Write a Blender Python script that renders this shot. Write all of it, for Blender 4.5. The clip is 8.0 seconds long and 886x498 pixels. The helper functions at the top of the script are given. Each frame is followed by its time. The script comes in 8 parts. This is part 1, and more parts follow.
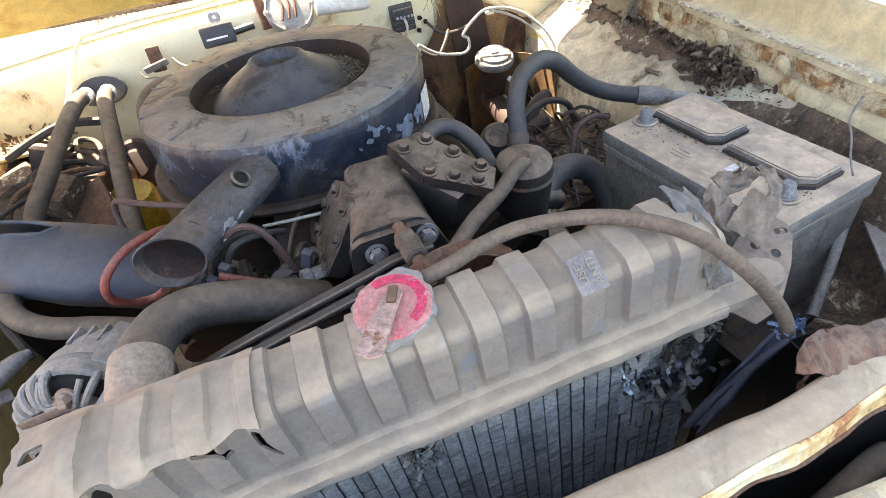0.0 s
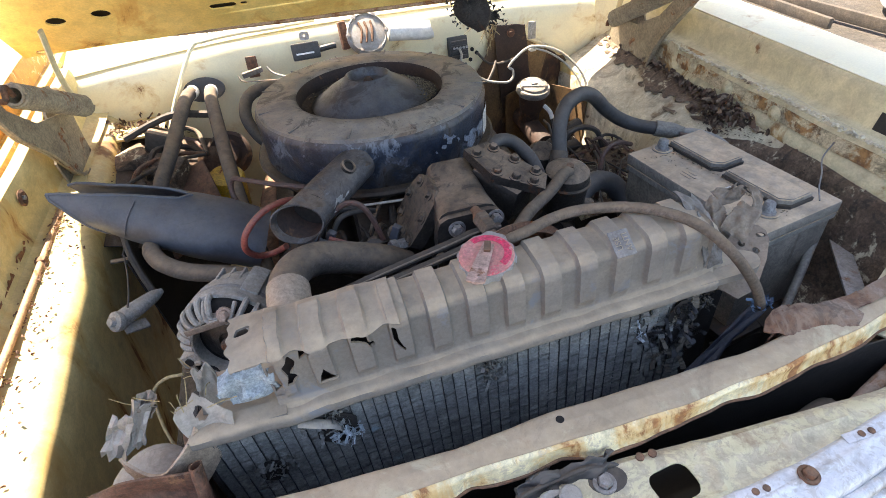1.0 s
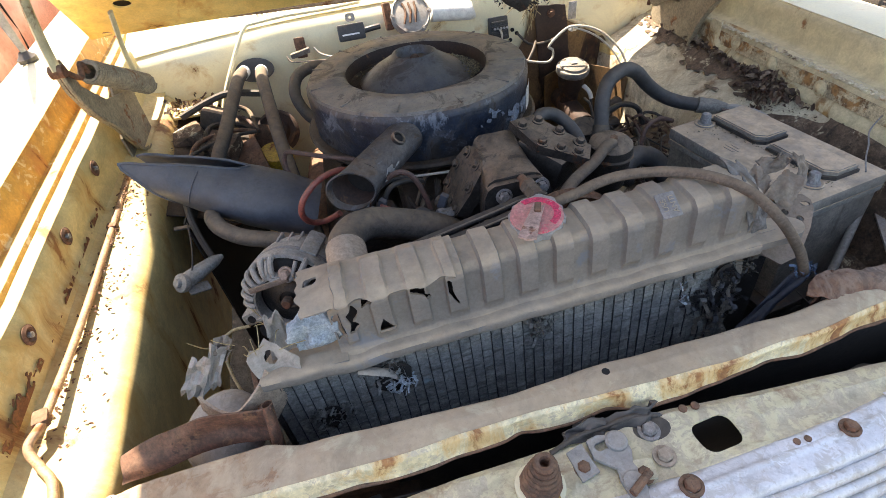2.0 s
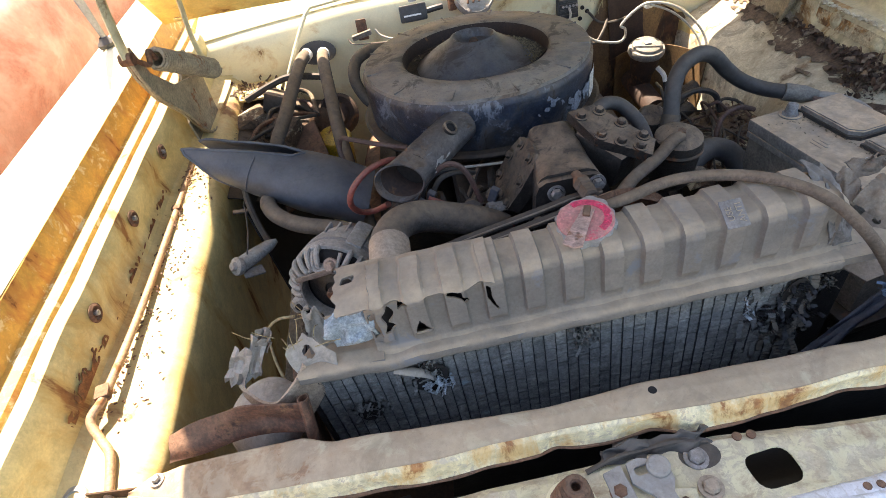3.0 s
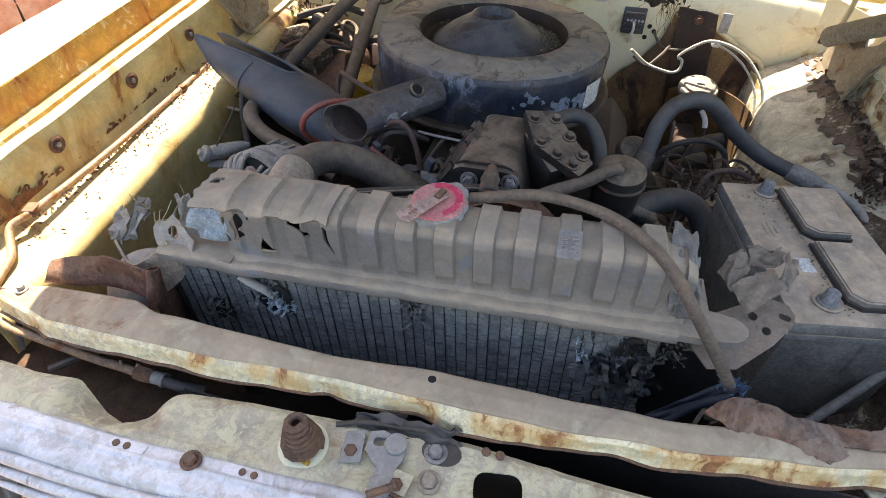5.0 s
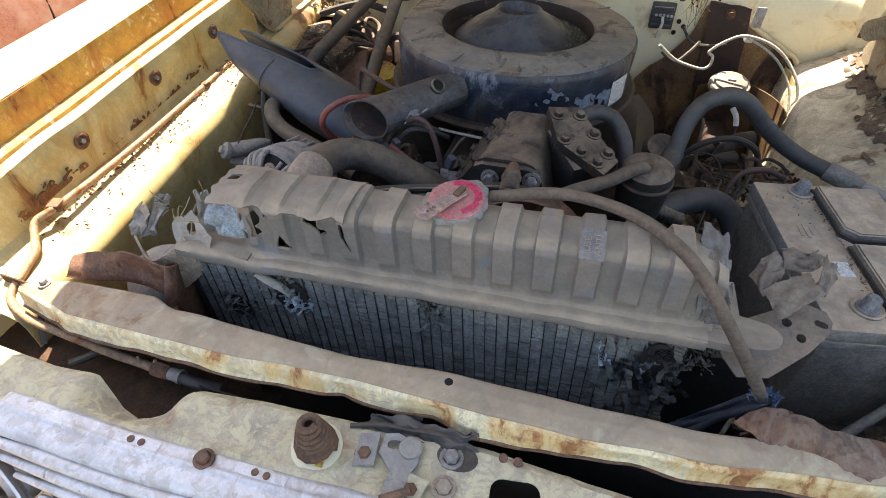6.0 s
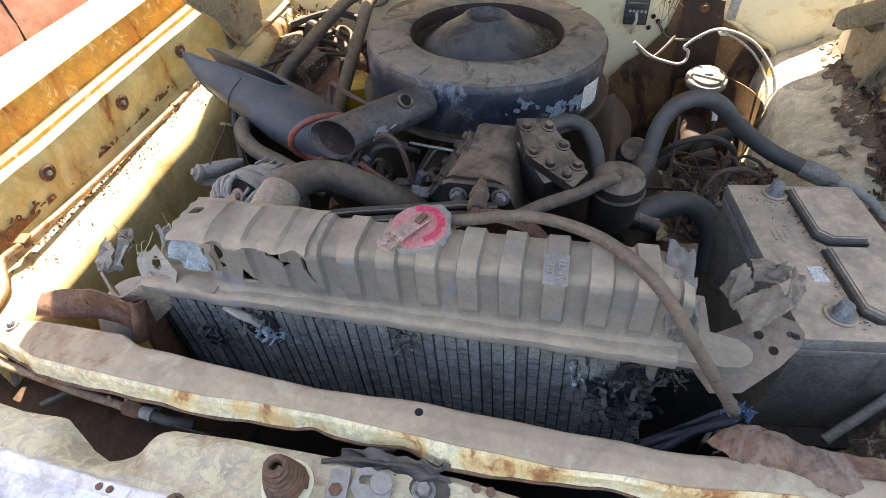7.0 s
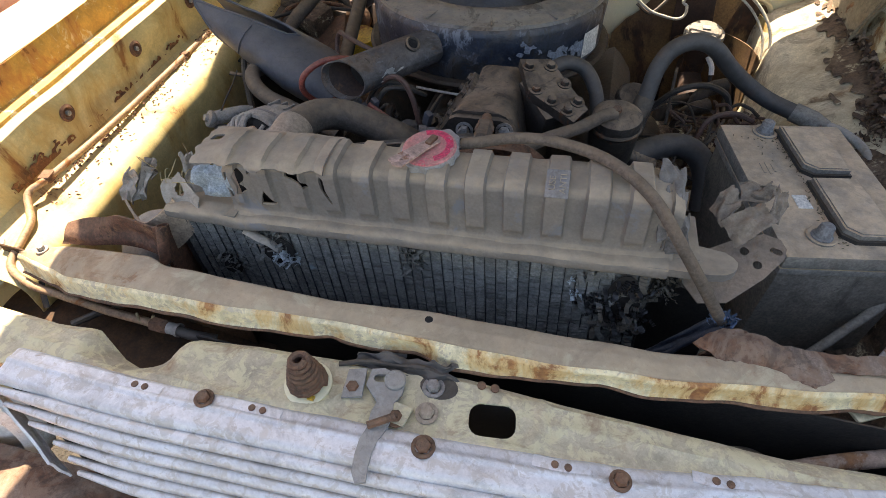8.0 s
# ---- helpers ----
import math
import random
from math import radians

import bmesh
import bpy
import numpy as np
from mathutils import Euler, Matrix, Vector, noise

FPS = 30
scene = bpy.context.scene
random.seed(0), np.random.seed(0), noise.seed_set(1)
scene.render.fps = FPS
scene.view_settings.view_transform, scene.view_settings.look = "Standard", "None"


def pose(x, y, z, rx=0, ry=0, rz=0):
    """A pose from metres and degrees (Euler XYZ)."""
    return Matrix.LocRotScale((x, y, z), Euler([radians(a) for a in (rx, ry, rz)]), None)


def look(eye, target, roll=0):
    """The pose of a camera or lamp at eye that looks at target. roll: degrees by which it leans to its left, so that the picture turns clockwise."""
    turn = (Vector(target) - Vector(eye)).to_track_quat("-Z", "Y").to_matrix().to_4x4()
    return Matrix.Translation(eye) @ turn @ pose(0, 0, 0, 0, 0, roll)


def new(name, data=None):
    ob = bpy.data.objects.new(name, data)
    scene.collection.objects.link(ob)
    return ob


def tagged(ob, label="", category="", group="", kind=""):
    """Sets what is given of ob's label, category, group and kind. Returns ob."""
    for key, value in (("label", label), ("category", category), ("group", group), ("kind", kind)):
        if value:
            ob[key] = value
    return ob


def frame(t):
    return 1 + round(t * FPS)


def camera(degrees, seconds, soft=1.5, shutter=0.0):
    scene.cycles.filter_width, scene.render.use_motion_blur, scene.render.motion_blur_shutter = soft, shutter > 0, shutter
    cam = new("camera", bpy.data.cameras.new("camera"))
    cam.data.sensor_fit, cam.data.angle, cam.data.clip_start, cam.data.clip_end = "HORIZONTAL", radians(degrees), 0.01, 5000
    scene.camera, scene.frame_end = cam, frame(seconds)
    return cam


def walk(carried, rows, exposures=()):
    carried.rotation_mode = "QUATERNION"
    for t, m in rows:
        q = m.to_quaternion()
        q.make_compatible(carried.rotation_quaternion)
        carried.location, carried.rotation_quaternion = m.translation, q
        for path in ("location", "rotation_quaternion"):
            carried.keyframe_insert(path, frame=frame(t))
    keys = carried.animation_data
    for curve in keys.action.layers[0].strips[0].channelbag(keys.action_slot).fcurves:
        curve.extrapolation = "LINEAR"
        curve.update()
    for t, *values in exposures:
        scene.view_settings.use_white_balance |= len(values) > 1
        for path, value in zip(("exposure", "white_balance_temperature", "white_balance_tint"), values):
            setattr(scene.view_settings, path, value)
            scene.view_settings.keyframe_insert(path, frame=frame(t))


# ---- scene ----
cam = camera(78.6, 8.0, soft=0.7)
# seconds, eye, target, roll
PATH = [
    (0, (-0.0215, -0.2357, 1.1819), (0.1280, 0.5015, 0.5230), -9.57),
    (0.5, (-0.1383, -0.3410, 1.2330), (0.0101, 0.3965, 0.5742), -5.94),
    (1, (-0.1448, -0.3776, 1.2645), (0.0160, 0.3816, 0.6338), -4.68),
    (1.5, (-0.1373, -0.3945, 1.2645), (0.0457, 0.3946, 0.6781), -6.77),
    (2, (-0.1842, -0.4174, 1.2610), (-0.0755, 0.3435, 0.6213), -6.47),
    (2.2, (-0.2175, -0.4206, 1.2769), (-0.2032, 0.3378, 0.6252), -8.61),
    (3.3, (-0.0843, -0.3380, 1.2628), (-0.1089, 0.4133, 0.6033), -10.38),
    (3.5, (-0.0341, -0.3019, 1.2625), (-0.0576, 0.4579, 0.6128), -8.75),
    (4, (0.0150, -0.3018, 1.2313), (-0.0084, 0.4664, 0.5915), -3.41),
    (4.5, (0.0864, -0.3850, 1.2468), (-0.0620, 0.3514, 0.5867), -0.25),
    (4.7, (0.1048, -0.3993, 1.2484), (-0.0570, 0.3234, 0.5764), 1.45),
    (5.8, (0.0993, -0.3853, 1.2406), (-0.0996, 0.3156, 0.5557), 0.76),
    (6, (0.1052, -0.3853, 1.2380), (-0.1057, 0.3145, 0.5555), 0.37),
    (6.5, (0.1185, -0.3787, 1.2414), (-0.1050, 0.3149, 0.5566), -0.18),
    (7, (0.1306, -0.3460, 1.2580), (-0.0751, 0.3448, 0.5648), -2.22),
    (7.5, (0.1282, -0.3722, 1.2678), (-0.0580, 0.2992, 0.5505), -3.90),
    (8, (0.1381, -0.4206, 1.2399), (-0.0572, 0.2460, 0.5205), -1.81),
]
walk(cam, [(t, look(eye, target, roll)) for t, eye, target, roll in PATH],
     [(t, e, k, 15) for t, e, k in ((0.0, 3.1, 7700), (0.5, 2.65, 7600), (1.0, 2.45, 7450), (1.5, 2.45, 7300), (2.0, 2.2, 7600), (2.2, 2.0, 7500), (3.3, 2.4, 7700), (3.5, 2.5, 7700), (4.0, 2.8, 7500), (4.5, 2.25, 7400), (6.0, 2.1, 7700), (6.5, 2.1, 7700), (7.0, 2.45, 7550), (7.5, 2.3, 7600), (8.0, 1.87, 8000))])

# ---- world, sun ----
SUN_TO = Vector((0.275, -0.50, -1.0)).normalized()
world = bpy.data.worlds.new("sky_world")
world.use_nodes = True
scene.world = world
wn = world.node_tree.nodes
sky = wn.new("ShaderNodeTexSky")
sky.sky_type = "NISHITA"
sky.sun_disc = False
sky.sun_elevation = math.asin(-SUN_TO.z)
sky.sun_rotation = math.atan2(-SUN_TO.x, -SUN_TO.y)
wn["Background"].inputs["Strength"].default_value = 0.12
world.node_tree.links.new(sky.outputs["Color"], wn["Background"].inputs["Color"])
sun_data = bpy.data.lights.new("sun", "SUN")
sun_data.energy, sun_data.angle, sun_data.color = 4.6, radians(0.53), (1.0, 0.95, 0.86)
sun = new("sun", sun_data)
sun.matrix_world = look((-1.0, 2.5, 5.0), Vector((-1.0, 2.5, 5.0)) + SUN_TO)


# ---- materials ----
def surf(name, c1, c2, rough=0.7, metal=0.0, scale=14.0, fine=260.0, rust=0.0, rust_scale=16.0,
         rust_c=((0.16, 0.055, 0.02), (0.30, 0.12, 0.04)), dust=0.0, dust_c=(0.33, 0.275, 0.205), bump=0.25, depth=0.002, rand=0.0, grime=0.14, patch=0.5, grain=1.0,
         streak=1.0, halo=None, flake=0.0, flake_c=(0.6, 0.5, 0.35), flake_scale=30.0, rust_end=None):
    """A worn surface: two tones at a large scale, grain at a small one, rust spots, and dust on what faces up, which
    also puts top-to-side shading into the colour.
    """
    dust_c = (1.12 * dust_c[0], dust_c[1], 0.84 * dust_c[2])
    m = bpy.data.materials.new(name)
    m.use_nodes = True
    nt = m.node_tree
    nodes, link = nt.nodes, nt.links.new
    bsdf = nodes["Principled BSDF"]
    geo = nodes.new("ShaderNodeNewGeometry")

    def noise_at(sc, det=6.0, rgh=0.6, dist=0.0, drip=1.0):
        n = nodes.new("ShaderNodeTexNoise")
        n.inputs["Scale"].default_value, n.inputs["Detail"].default_value = sc, det
        n.inputs["Roughness"].default_value, n.inputs["Distortion"].default_value = rgh, dist
        src = geo.outputs["Position"]
        if drip != 1.0:
            vm = nodes.new("ShaderNodeVectorMath")
            vm.operation = "MULTIPLY"
            vm.inputs[1].default_value = (1.0, 1.0, drip)
            link(src, vm.inputs[0])
            src = vm.outputs["Vector"]
        link(src, n.inputs["Vector"])
        return n.outputs["Fac"]

    def span(src, a, b, c=0.0, d=1.0):
        r = nodes.new("ShaderNodeMapRange")
        r.interpolation_type = "SMOOTHSTEP"
        for k, v in zip(("From Min", "From Max", "To Min", "To Max"), (a, b, c, d)):
            r.inputs[k].default_value = v
        link(src, r.inputs["Value"])
        return r.outputs["Result"]

    def mix(fac, a, b, mode="MIX"):
        x = nodes.new("ShaderNodeMix")
        x.data_type, x.blend_type = "RGBA", mode
        for sock, v in ((x.inputs["Factor"], fac), (x.inputs["A"], a), (x.inputs["B"], b)):
            if isinstance(v, (int, float)):
                sock.default_value = v
            elif isinstance(v, tuple):
                sock.default_value = (*v, 1.0)
            else:
                link(v, sock)
        return x.outputs["Result"]

    def mul(a, b):
        x = nodes.new("ShaderNodeMath")
        x.operation = "MULTIPLY"
        link(a, x.inputs[0])
        if isinstance(b, (int, float)):
            x.inputs[1].default_value = b
        else:
            link(b, x.inputs[1])
        return x.outputs["Value"]

    big, small = noise_at(scale), noise_at(fine, 3.0, 0.7)
    col = mix(span(big, 0.32, 0.68), c1, c2)
    if rand:
        info = nodes.new("ShaderNodeObjectInfo")
        col = mix(span(info.outputs["Random"], 0, 1, 0.0, rand), col, (0.02, 0.02, 0.02))
    patchy = mul(span(noise_at(scale * 4.3, 5.0, 0.7, 0.4), 0.28, 0.72, 1.0 - 0.42 * patch, 1.0 + 0.30 * patch), span(small, 0.25, 0.75, 1.0 - 0.32 * grain, 1.0 + 0.28 * grain))
    comb = nodes.new("ShaderNodeCombineColor")
    for k in ("Red", "Green", "Blue"):
        link(patchy, comb.inputs[k])
    col = mix(1.0, col, comb.outputs["Color"], "MULTIPLY")
    rgh, met = None, None
    if flake:
        fl = span(noise_at(flake_scale, 10.0, 0.72, 0.6), 0.59 - 0.30 * flake, 0.66 - 0.30 * flake)
        col = mix(fl, col, flake_c)
    if rust:
        rn = noise_at(rust_scale, 9.0, 0.68, 0.5, streak)
        if rust_end:
            place = nodes.new("ShaderNodeSeparateXYZ")
            link(geo.outputs["Position"], place.inputs["Vector"])
            lift = nodes.new("ShaderNodeMath")
            lift.operation = "ADD"
            link(rn, lift.inputs[0])
            link(span(place.outputs["X"], rust_end[1], rust_end[0], rust_end[2], 0.0), lift.inputs[1])
            rn = lift.outputs["Value"]
        if halo:
            col = mix(span(rn, 0.56 - 0.34 * rust, 0.68 - 0.34 * rust), col, halo)
        mask = span(rn, 0.66 - 0.34 * rust, 0.74 - 0.34 * rust)
        tone = mix(span(noise_at(rust_scale * 5, 4.0), 0.35, 0.65), rust_c[0], rust_c[1])
        col = mix(mask, col, tone)
        rgh = span(mask, 0, 1, rough, 0.92)
        met = span(mask, 0, 1, metal, 0.0)
    if dust:
        sep = nodes.new("ShaderNodeSeparateXYZ")
        link(geo.outputs["Normal"], sep.inputs["Vector"])
        # Narrow span: settled dust, plus paler tops and shaded sides put into the colour.
        up = span(sep.outputs["Z"], 0.05, 0.85)
        dn = mul(span(noise_at(scale * 1.7, 9.0, 0.7, 0.3), 0.30, 0.60, 0.60 - 0.25 * patch, 1.0), span(noise_at(scale * 9.0, 5.0, 0.7), 0.30, 0.55, 0.75, 1.0))
        dmask = mul(mul(up, dn), dust)
        tint = mix(span(noise_at(scale * 2.6, 6.0, 0.7), 0.35, 0.65), dust_c, tuple(0.72 * c for c in dust_c))
        col = mix(dmask, col, tint)
        r2 = nodes.new("ShaderNodeMapRange")
        link(dmask, r2.inputs["Value"])
        if rgh is None:
            r2.inputs["To Min"].default_value = rough
        else:
            link(rgh, r2.inputs["To Min"])
        r2.inputs["To Max"].default_value = 0.95
        rgh = r2.outputs["Result"]
        if metal:
            met = span(dmask, 0, 0.8, metal, 0.0)
    if grime:
        dirt = span(noise_at(scale * 1.35 + 3.0, 11.0, 0.74, 0.9), 0.525, 0.60, 0.0, min(0.8, 1.25 * grime))
        col = mix(dirt, col, (0.035, 0.028, 0.022))
        specks = span(noise_at(fine * 1.9, 2.0, 0.5), 0.64, 0.70, 0.0, grime)
        col = mix(specks, col, (0.05, 0.04, 0.03))
    link(col, bsdf.inputs["Base Color"])
    bsdf.inputs["Roughness"].default_value, bsdf.inputs["Metallic"].default_value = rough, metal
    if rgh is not None:
        link(rgh, bsdf.inputs["Roughness"])
    if met is not None:
        link(met, bsdf.inputs["Metallic"])
    if bump:
        hsum = nodes.new("ShaderNodeMath")
        hsum.operation = "ADD"
        link(mul(big, 1.2), hsum.inputs[0])
        mid = nodes.new("ShaderNodeMath")
        mid.operation = "ADD"
        link(mul(small, 0.5 * grain), mid.inputs[0])
        link(mul(noise_at(scale * 6.0, 8.0, 0.7, 0.3), 1.1), mid.inputs[1])
        link(mid.outputs["Value"], hsum.inputs[1])
        bp = nodes.new("ShaderNodeBump")
        bp.inputs["Strength"].default_value, bp.inputs["Distance"].default_value = min(1.0, 1.5 * bump), depth
        link(hsum.outputs["Value"], bp.inputs["Height"])
        link(bp.outputs["Normal"], bsdf.inputs["Normal"])
    return m


CREAM = surf("cream_paint", (0.72, 0.62, 0.36), (0.60, 0.51, 0.30), 0.5, scale=7, rust=0.22, rust_scale=11, dust=0.35, bump=0.12, grime=0.07, grain=0.3)
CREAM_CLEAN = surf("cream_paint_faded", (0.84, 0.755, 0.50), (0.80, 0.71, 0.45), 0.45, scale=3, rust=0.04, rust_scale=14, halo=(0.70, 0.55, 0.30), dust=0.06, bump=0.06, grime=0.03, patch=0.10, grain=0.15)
# The same cream paint, with the yellow of reflected light put into its colour.
CREAM_YELLOW = surf("bounce_yellow_paint", (0.74, 0.60, 0.28), (0.66, 0.52, 0.22), 0.5, scale=7, rust=0.24, rust_scale=9, streak=0.45, rust_c=((0.22, 0.085, 0.03), (0.36, 0.16, 0.05)), halo=(0.60, 0.40, 0.14), dust=0.3, bump=0.15, grime=0.10, patch=0.35, grain=0.3)
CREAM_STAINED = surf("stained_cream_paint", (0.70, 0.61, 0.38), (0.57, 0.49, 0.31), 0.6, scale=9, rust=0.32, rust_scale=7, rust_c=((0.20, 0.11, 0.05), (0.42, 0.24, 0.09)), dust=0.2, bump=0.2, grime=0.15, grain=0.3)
WALL_RUST = surf("rust_stained_cream", (0.62, 0.53, 0.34), (0.48, 0.39, 0.25), 0.7, scale=16, rust=0.52, rust_scale=13, rust_c=((0.16, 0.085, 0.04), (0.42, 0.22, 0.08)), dust=0.2, bump=0.35, grime=0.4)
WHEEL_TOP = surf("grimy_cream_paint", (0.74, 0.67, 0.49), (0.62, 0.55, 0.39), 0.75, scale=9, rust=0.31, rust_scale=8, rust_c=((0.10, 0.065, 0.04), (0.26, 0.17, 0.10)), halo=(0.50, 0.42, 0.29), dust=0.22, bump=0.16, grime=0.3, patch=0.6, grain=0.7)
ORANGE = surf("saturated_orange", (0.64, 0.37, 0.08), (0.56, 0.30, 0.06), 0.55, scale=9, rust=0.16, rust_scale=20, streak=0.4, halo=(0.50, 0.22, 0.05), flake=0.14, flake_c=(0.74, 0.58, 0.30), flake_scale=40, bump=0.15, grime=0.07, grain=0.3)
HOOD_IN = surf("hood_underside_paint", (0.90, 0.68, 0.24), (0.84, 0.58, 0.17), 0.5, scale=6, rust=0.16, rust_scale=9, streak=0.6, halo=(0.72, 0.40, 0.10), bump=0.12, grime=0.05, patch=0.3, grain=0.3)
BEAM_EDGE = surf("rust_streaked_cream_edge", (0.86, 0.75, 0.48), (0.80, 0.67, 0.40), 0.6, scale=16, rust=0.47, fine=130, rust_scale=22, rust_end=(0.30, -0.20, -0.075), streak=0.45, rust_c=((0.30, 0.12, 0.05), (0.50, 0.23, 0.08)), halo=(0.74, 0.50, 0.22), flake=0.20, flake_c=(0.58, 0.48, 0.34), flake_scale=75, dust=0.1, bump=0.4, grime=0.15, grain=0.4)
BEAM_TOP = surf("dusty_rusty_steel", (0.475, 0.378, 0.265), (0.425, 0.335, 0.235), 0.85, scale=6, rust=0.12, rust_scale=34, rust_c=((0.17, 0.07, 0.035), (0.34, 0.17, 0.09)), halo=(0.40, 0.30, 0.205), rust_end=(-0.26, -0.40, 0.14), dust=0.70, dust_c=(0.45, 0.372, 0.27), flake=0.14, flake_c=(0.57, 0.51, 0.35), flake_scale=18, bump=0.25, grime=0.12, patch=0.25, grain=0.35)
PANEL = surf("weathered_front_panel", (0.64, 0.57, 0.38), (0.51, 0.44, 0.315), 0.75, scale=11, rust=0.06, rust_scale=24, halo=(0.42, 0.31, 0.20), flake=0.36, flake_c=(0.73, 0.665, 0.41), flake_scale=48, dust=0.42, dust_c=(0.50, 0.43, 0.31), bump=0.25, grime=0.12, patch=0.5, grain=0.5)
CHROME = surf("dull_chrome", (0.77, 0.77, 0.77), (0.67, 0.665, 0.66), 0.34, 0.35, scale=12, rust=0.14, rust_scale=30, rust_c=((0.36, 0.30, 0.24), (0.48, 0.42, 0.35)), flake=0.26, flake_c=(0.58, 0.55, 0.51), flake_scale=60, dust=0.25, dust_c=(0.50, 0.45, 0.39), bump=0.10, grime=0.14, patch=0.25, grain=0.3)
# Real dust on top; the darker base puts the front walls' shade into the colour.
TANK = surf("dusty_tank_plastic", (0.225, 0.195, 0.16), (0.155, 0.142, 0.128), 0.75, scale=9, dust=0.88, dust_c=(0.42, 0.36, 0.285), flake=0.12, flake_c=(0.17, 0.175, 0.185), flake_scale=12, bump=0.12, grime=0.08, patch=0.25, grain=0.35)
TORN_DARK = surf("dark_buckled_plastic", (0.15, 0.145, 0.14), (0.10, 0.098, 0.096), 0.7, scale=18, dust=0.35, dust_c=(0.33, 0.29, 0.235), bump=0.25, patch=0.5)
CRUSHED = surf("crushed_fins", (0.085, 0.078, 0.066), (0.14, 0.128, 0.105), 0.8, scale=40, dust=0.2, bump=0.2, rand=0.4)
TORN = surf("torn_plastic", (0.37, 0.335, 0.29), (0.27, 0.25, 0.225), 0.85, scale=14, dust=0.5, dust_c=(0.40, 0.35, 0.28), bump=0.2, patch=0.3, grain=0.5)
FIN = surf("corroded_fins", (0.205, 0.202, 0.182), (0.125, 0.128, 0.118), 0.85, 0.0, scale=30, rust=0.2, rust_scale=22, rust_c=((0.10, 0.10, 0.09), (0.19, 0.25, 0.26)), bump=0.2, rand=0.25)
FIN_TUBE = surf("core_tube_metal", (0.03, 0.03, 0.032), (0.06, 0.06, 0.062), 0.4, 0.5, scale=40, bump=0.2)
BLUE_BLACK = surf("chipped_blue_black_paint", (0.010, 0.017, 0.034), (0.028, 0.036, 0.050), 0.42, scale=13, rust=0.26, rust_scale=19, rust_c=((0.045, 0.030, 0.024), (0.085, 0.065, 0.055)), halo=(0.055, 0.055, 0.058), flake=0.19, flake_c=(0.13, 0.15, 0.18), flake_scale=22, dust=0.4, dust_c=(0.20, 0.175, 0.15), bump=0.3, grime=0.6, patch=1.0)
LID = surf("dusty_lid_paint", (0.085, 0.09, 0.098), (0.14, 0.132, 0.125), 0.5, scale=8, rust=0.30, rust_scale=10, rust_c=((0.075, 0.052, 0.040), (0.15, 0.105, 0.075)), halo=(0.16, 0.135, 0.11), flake=0.14, flake_c=(0.06, 0.07, 0.09), flake_scale=15, dust=0.72, dust_c=(0.40, 0.35, 0.29), bump=0.2, grime=0.5, patch=0.8, grain=0.7)
DOME = surf("stained_dome_paint", (0.040, 0.048, 0.064), (0.085, 0.088, 0.096), 0.36, scale=11, rust=0.32, rust_scale=8, rust_c=((0.045, 0.024, 0.017), (0.10, 0.058, 0.038)), dust=0.36, dust_c=(0.22, 0.205, 0.185), bump=0.12, grime=0.5, patch=0.8, grain=0.6)
RECESS = surf("rust_washed_recess", (0.095, 0.050, 0.022), (0.21, 0.125, 0.05), 0.7, scale=7, rust=0.44, rust_scale=9, streak=0.45, rust_c=((0.025, 0.014, 0.010), (0.07, 0.032, 0.016)), bump=0.25, grime=0.3)
FOIL = surf("crumpled_grey_foil", (0.36, 0.345, 0.32), (0.26, 0.25, 0.235), 0.5, 0.3, scale=26, dust=0.4, dust_c=(0.36, 0.32, 0.27), bump=0.2, patch=0.3, grain=0.4)
TAN_BAND = surf("tan_weathered_board", (0.44, 0.33, 0.235), (0.36, 0.265, 0.19), 0.85, scale=12, dust=0.4, dust_c=(0.44, 0.35, 0.27), bump=0.2, patch=0.3)
RUSTY_FLAP = surf("rust_bitten_tan_steel", (0.30, 0.215, 0.16), (0.22, 0.155, 0.115), 0.85, scale=11, rust=0.52, rust_scale=19, rust_c=((0.085, 0.035, 0.022), (0.19, 0.085, 0.045)), halo=(0.22, 0.135, 0.09), dust=0.22, dust_c=(0.34, 0.27, 0.205), bump=0.5, grime=0.35)
SCOOP = surf("blue_grey_plastic_duct", (0.065, 0.072, 0.09), (0.095, 0.10, 0.115), 0.5, scale=10, dust=0.5, dust_c=(0.19, 0.18, 0.17), bump=0.1, grain=0.3)
RUBBER = surf("dusty_rubber", (0.05, 0.044, 0.039), (0.09, 0.075, 0.062), 0.8, scale=25, dust=0.7, dust_c=(0.27, 0.215, 0.16), bump=0.2)
RUBBER_TAN = surf("dust_caked_rubber", (0.14, 0.105, 0.08), (0.085, 0.068, 0.052), 0.85, scale=18, dust=0.65, dust_c=(0.24, 0.185, 0.135), bump=0.25)
HOSE_BLUE = surf("clean_dark_hose", (0.036, 0.036, 0.038), (0.055, 0.054, 0.054), 0.55, scale=20, dust=0.45, dust_c=(0.18, 0.155, 0.13), bump=0.15, grain=0.3)
CAST = surf("greasy_cast_iron", (0.050, 0.042, 0.036), (0.028, 0.025, 0.023), 0.5, 0.2, scale=16, rust=0.15, dust=0.72, dust_c=(0.34, 0.265, 0.20), bump=0.4, grime=0.5, patch=1.0)
BLUE_FRAY = surf("pale_blue_frayed_plastic", (0.12, 0.20, 0.30), (0.07, 0.12, 0.20), 0.6, scale=60, bump=0.1)
NECK = surf("tan_hose_neck", (0.40, 0.32, 0.24), (0.32, 0.255, 0.19), 0.85, scale=18, dust=0.4, dust_c=(0.42, 0.34, 0.26), bump=0.2)
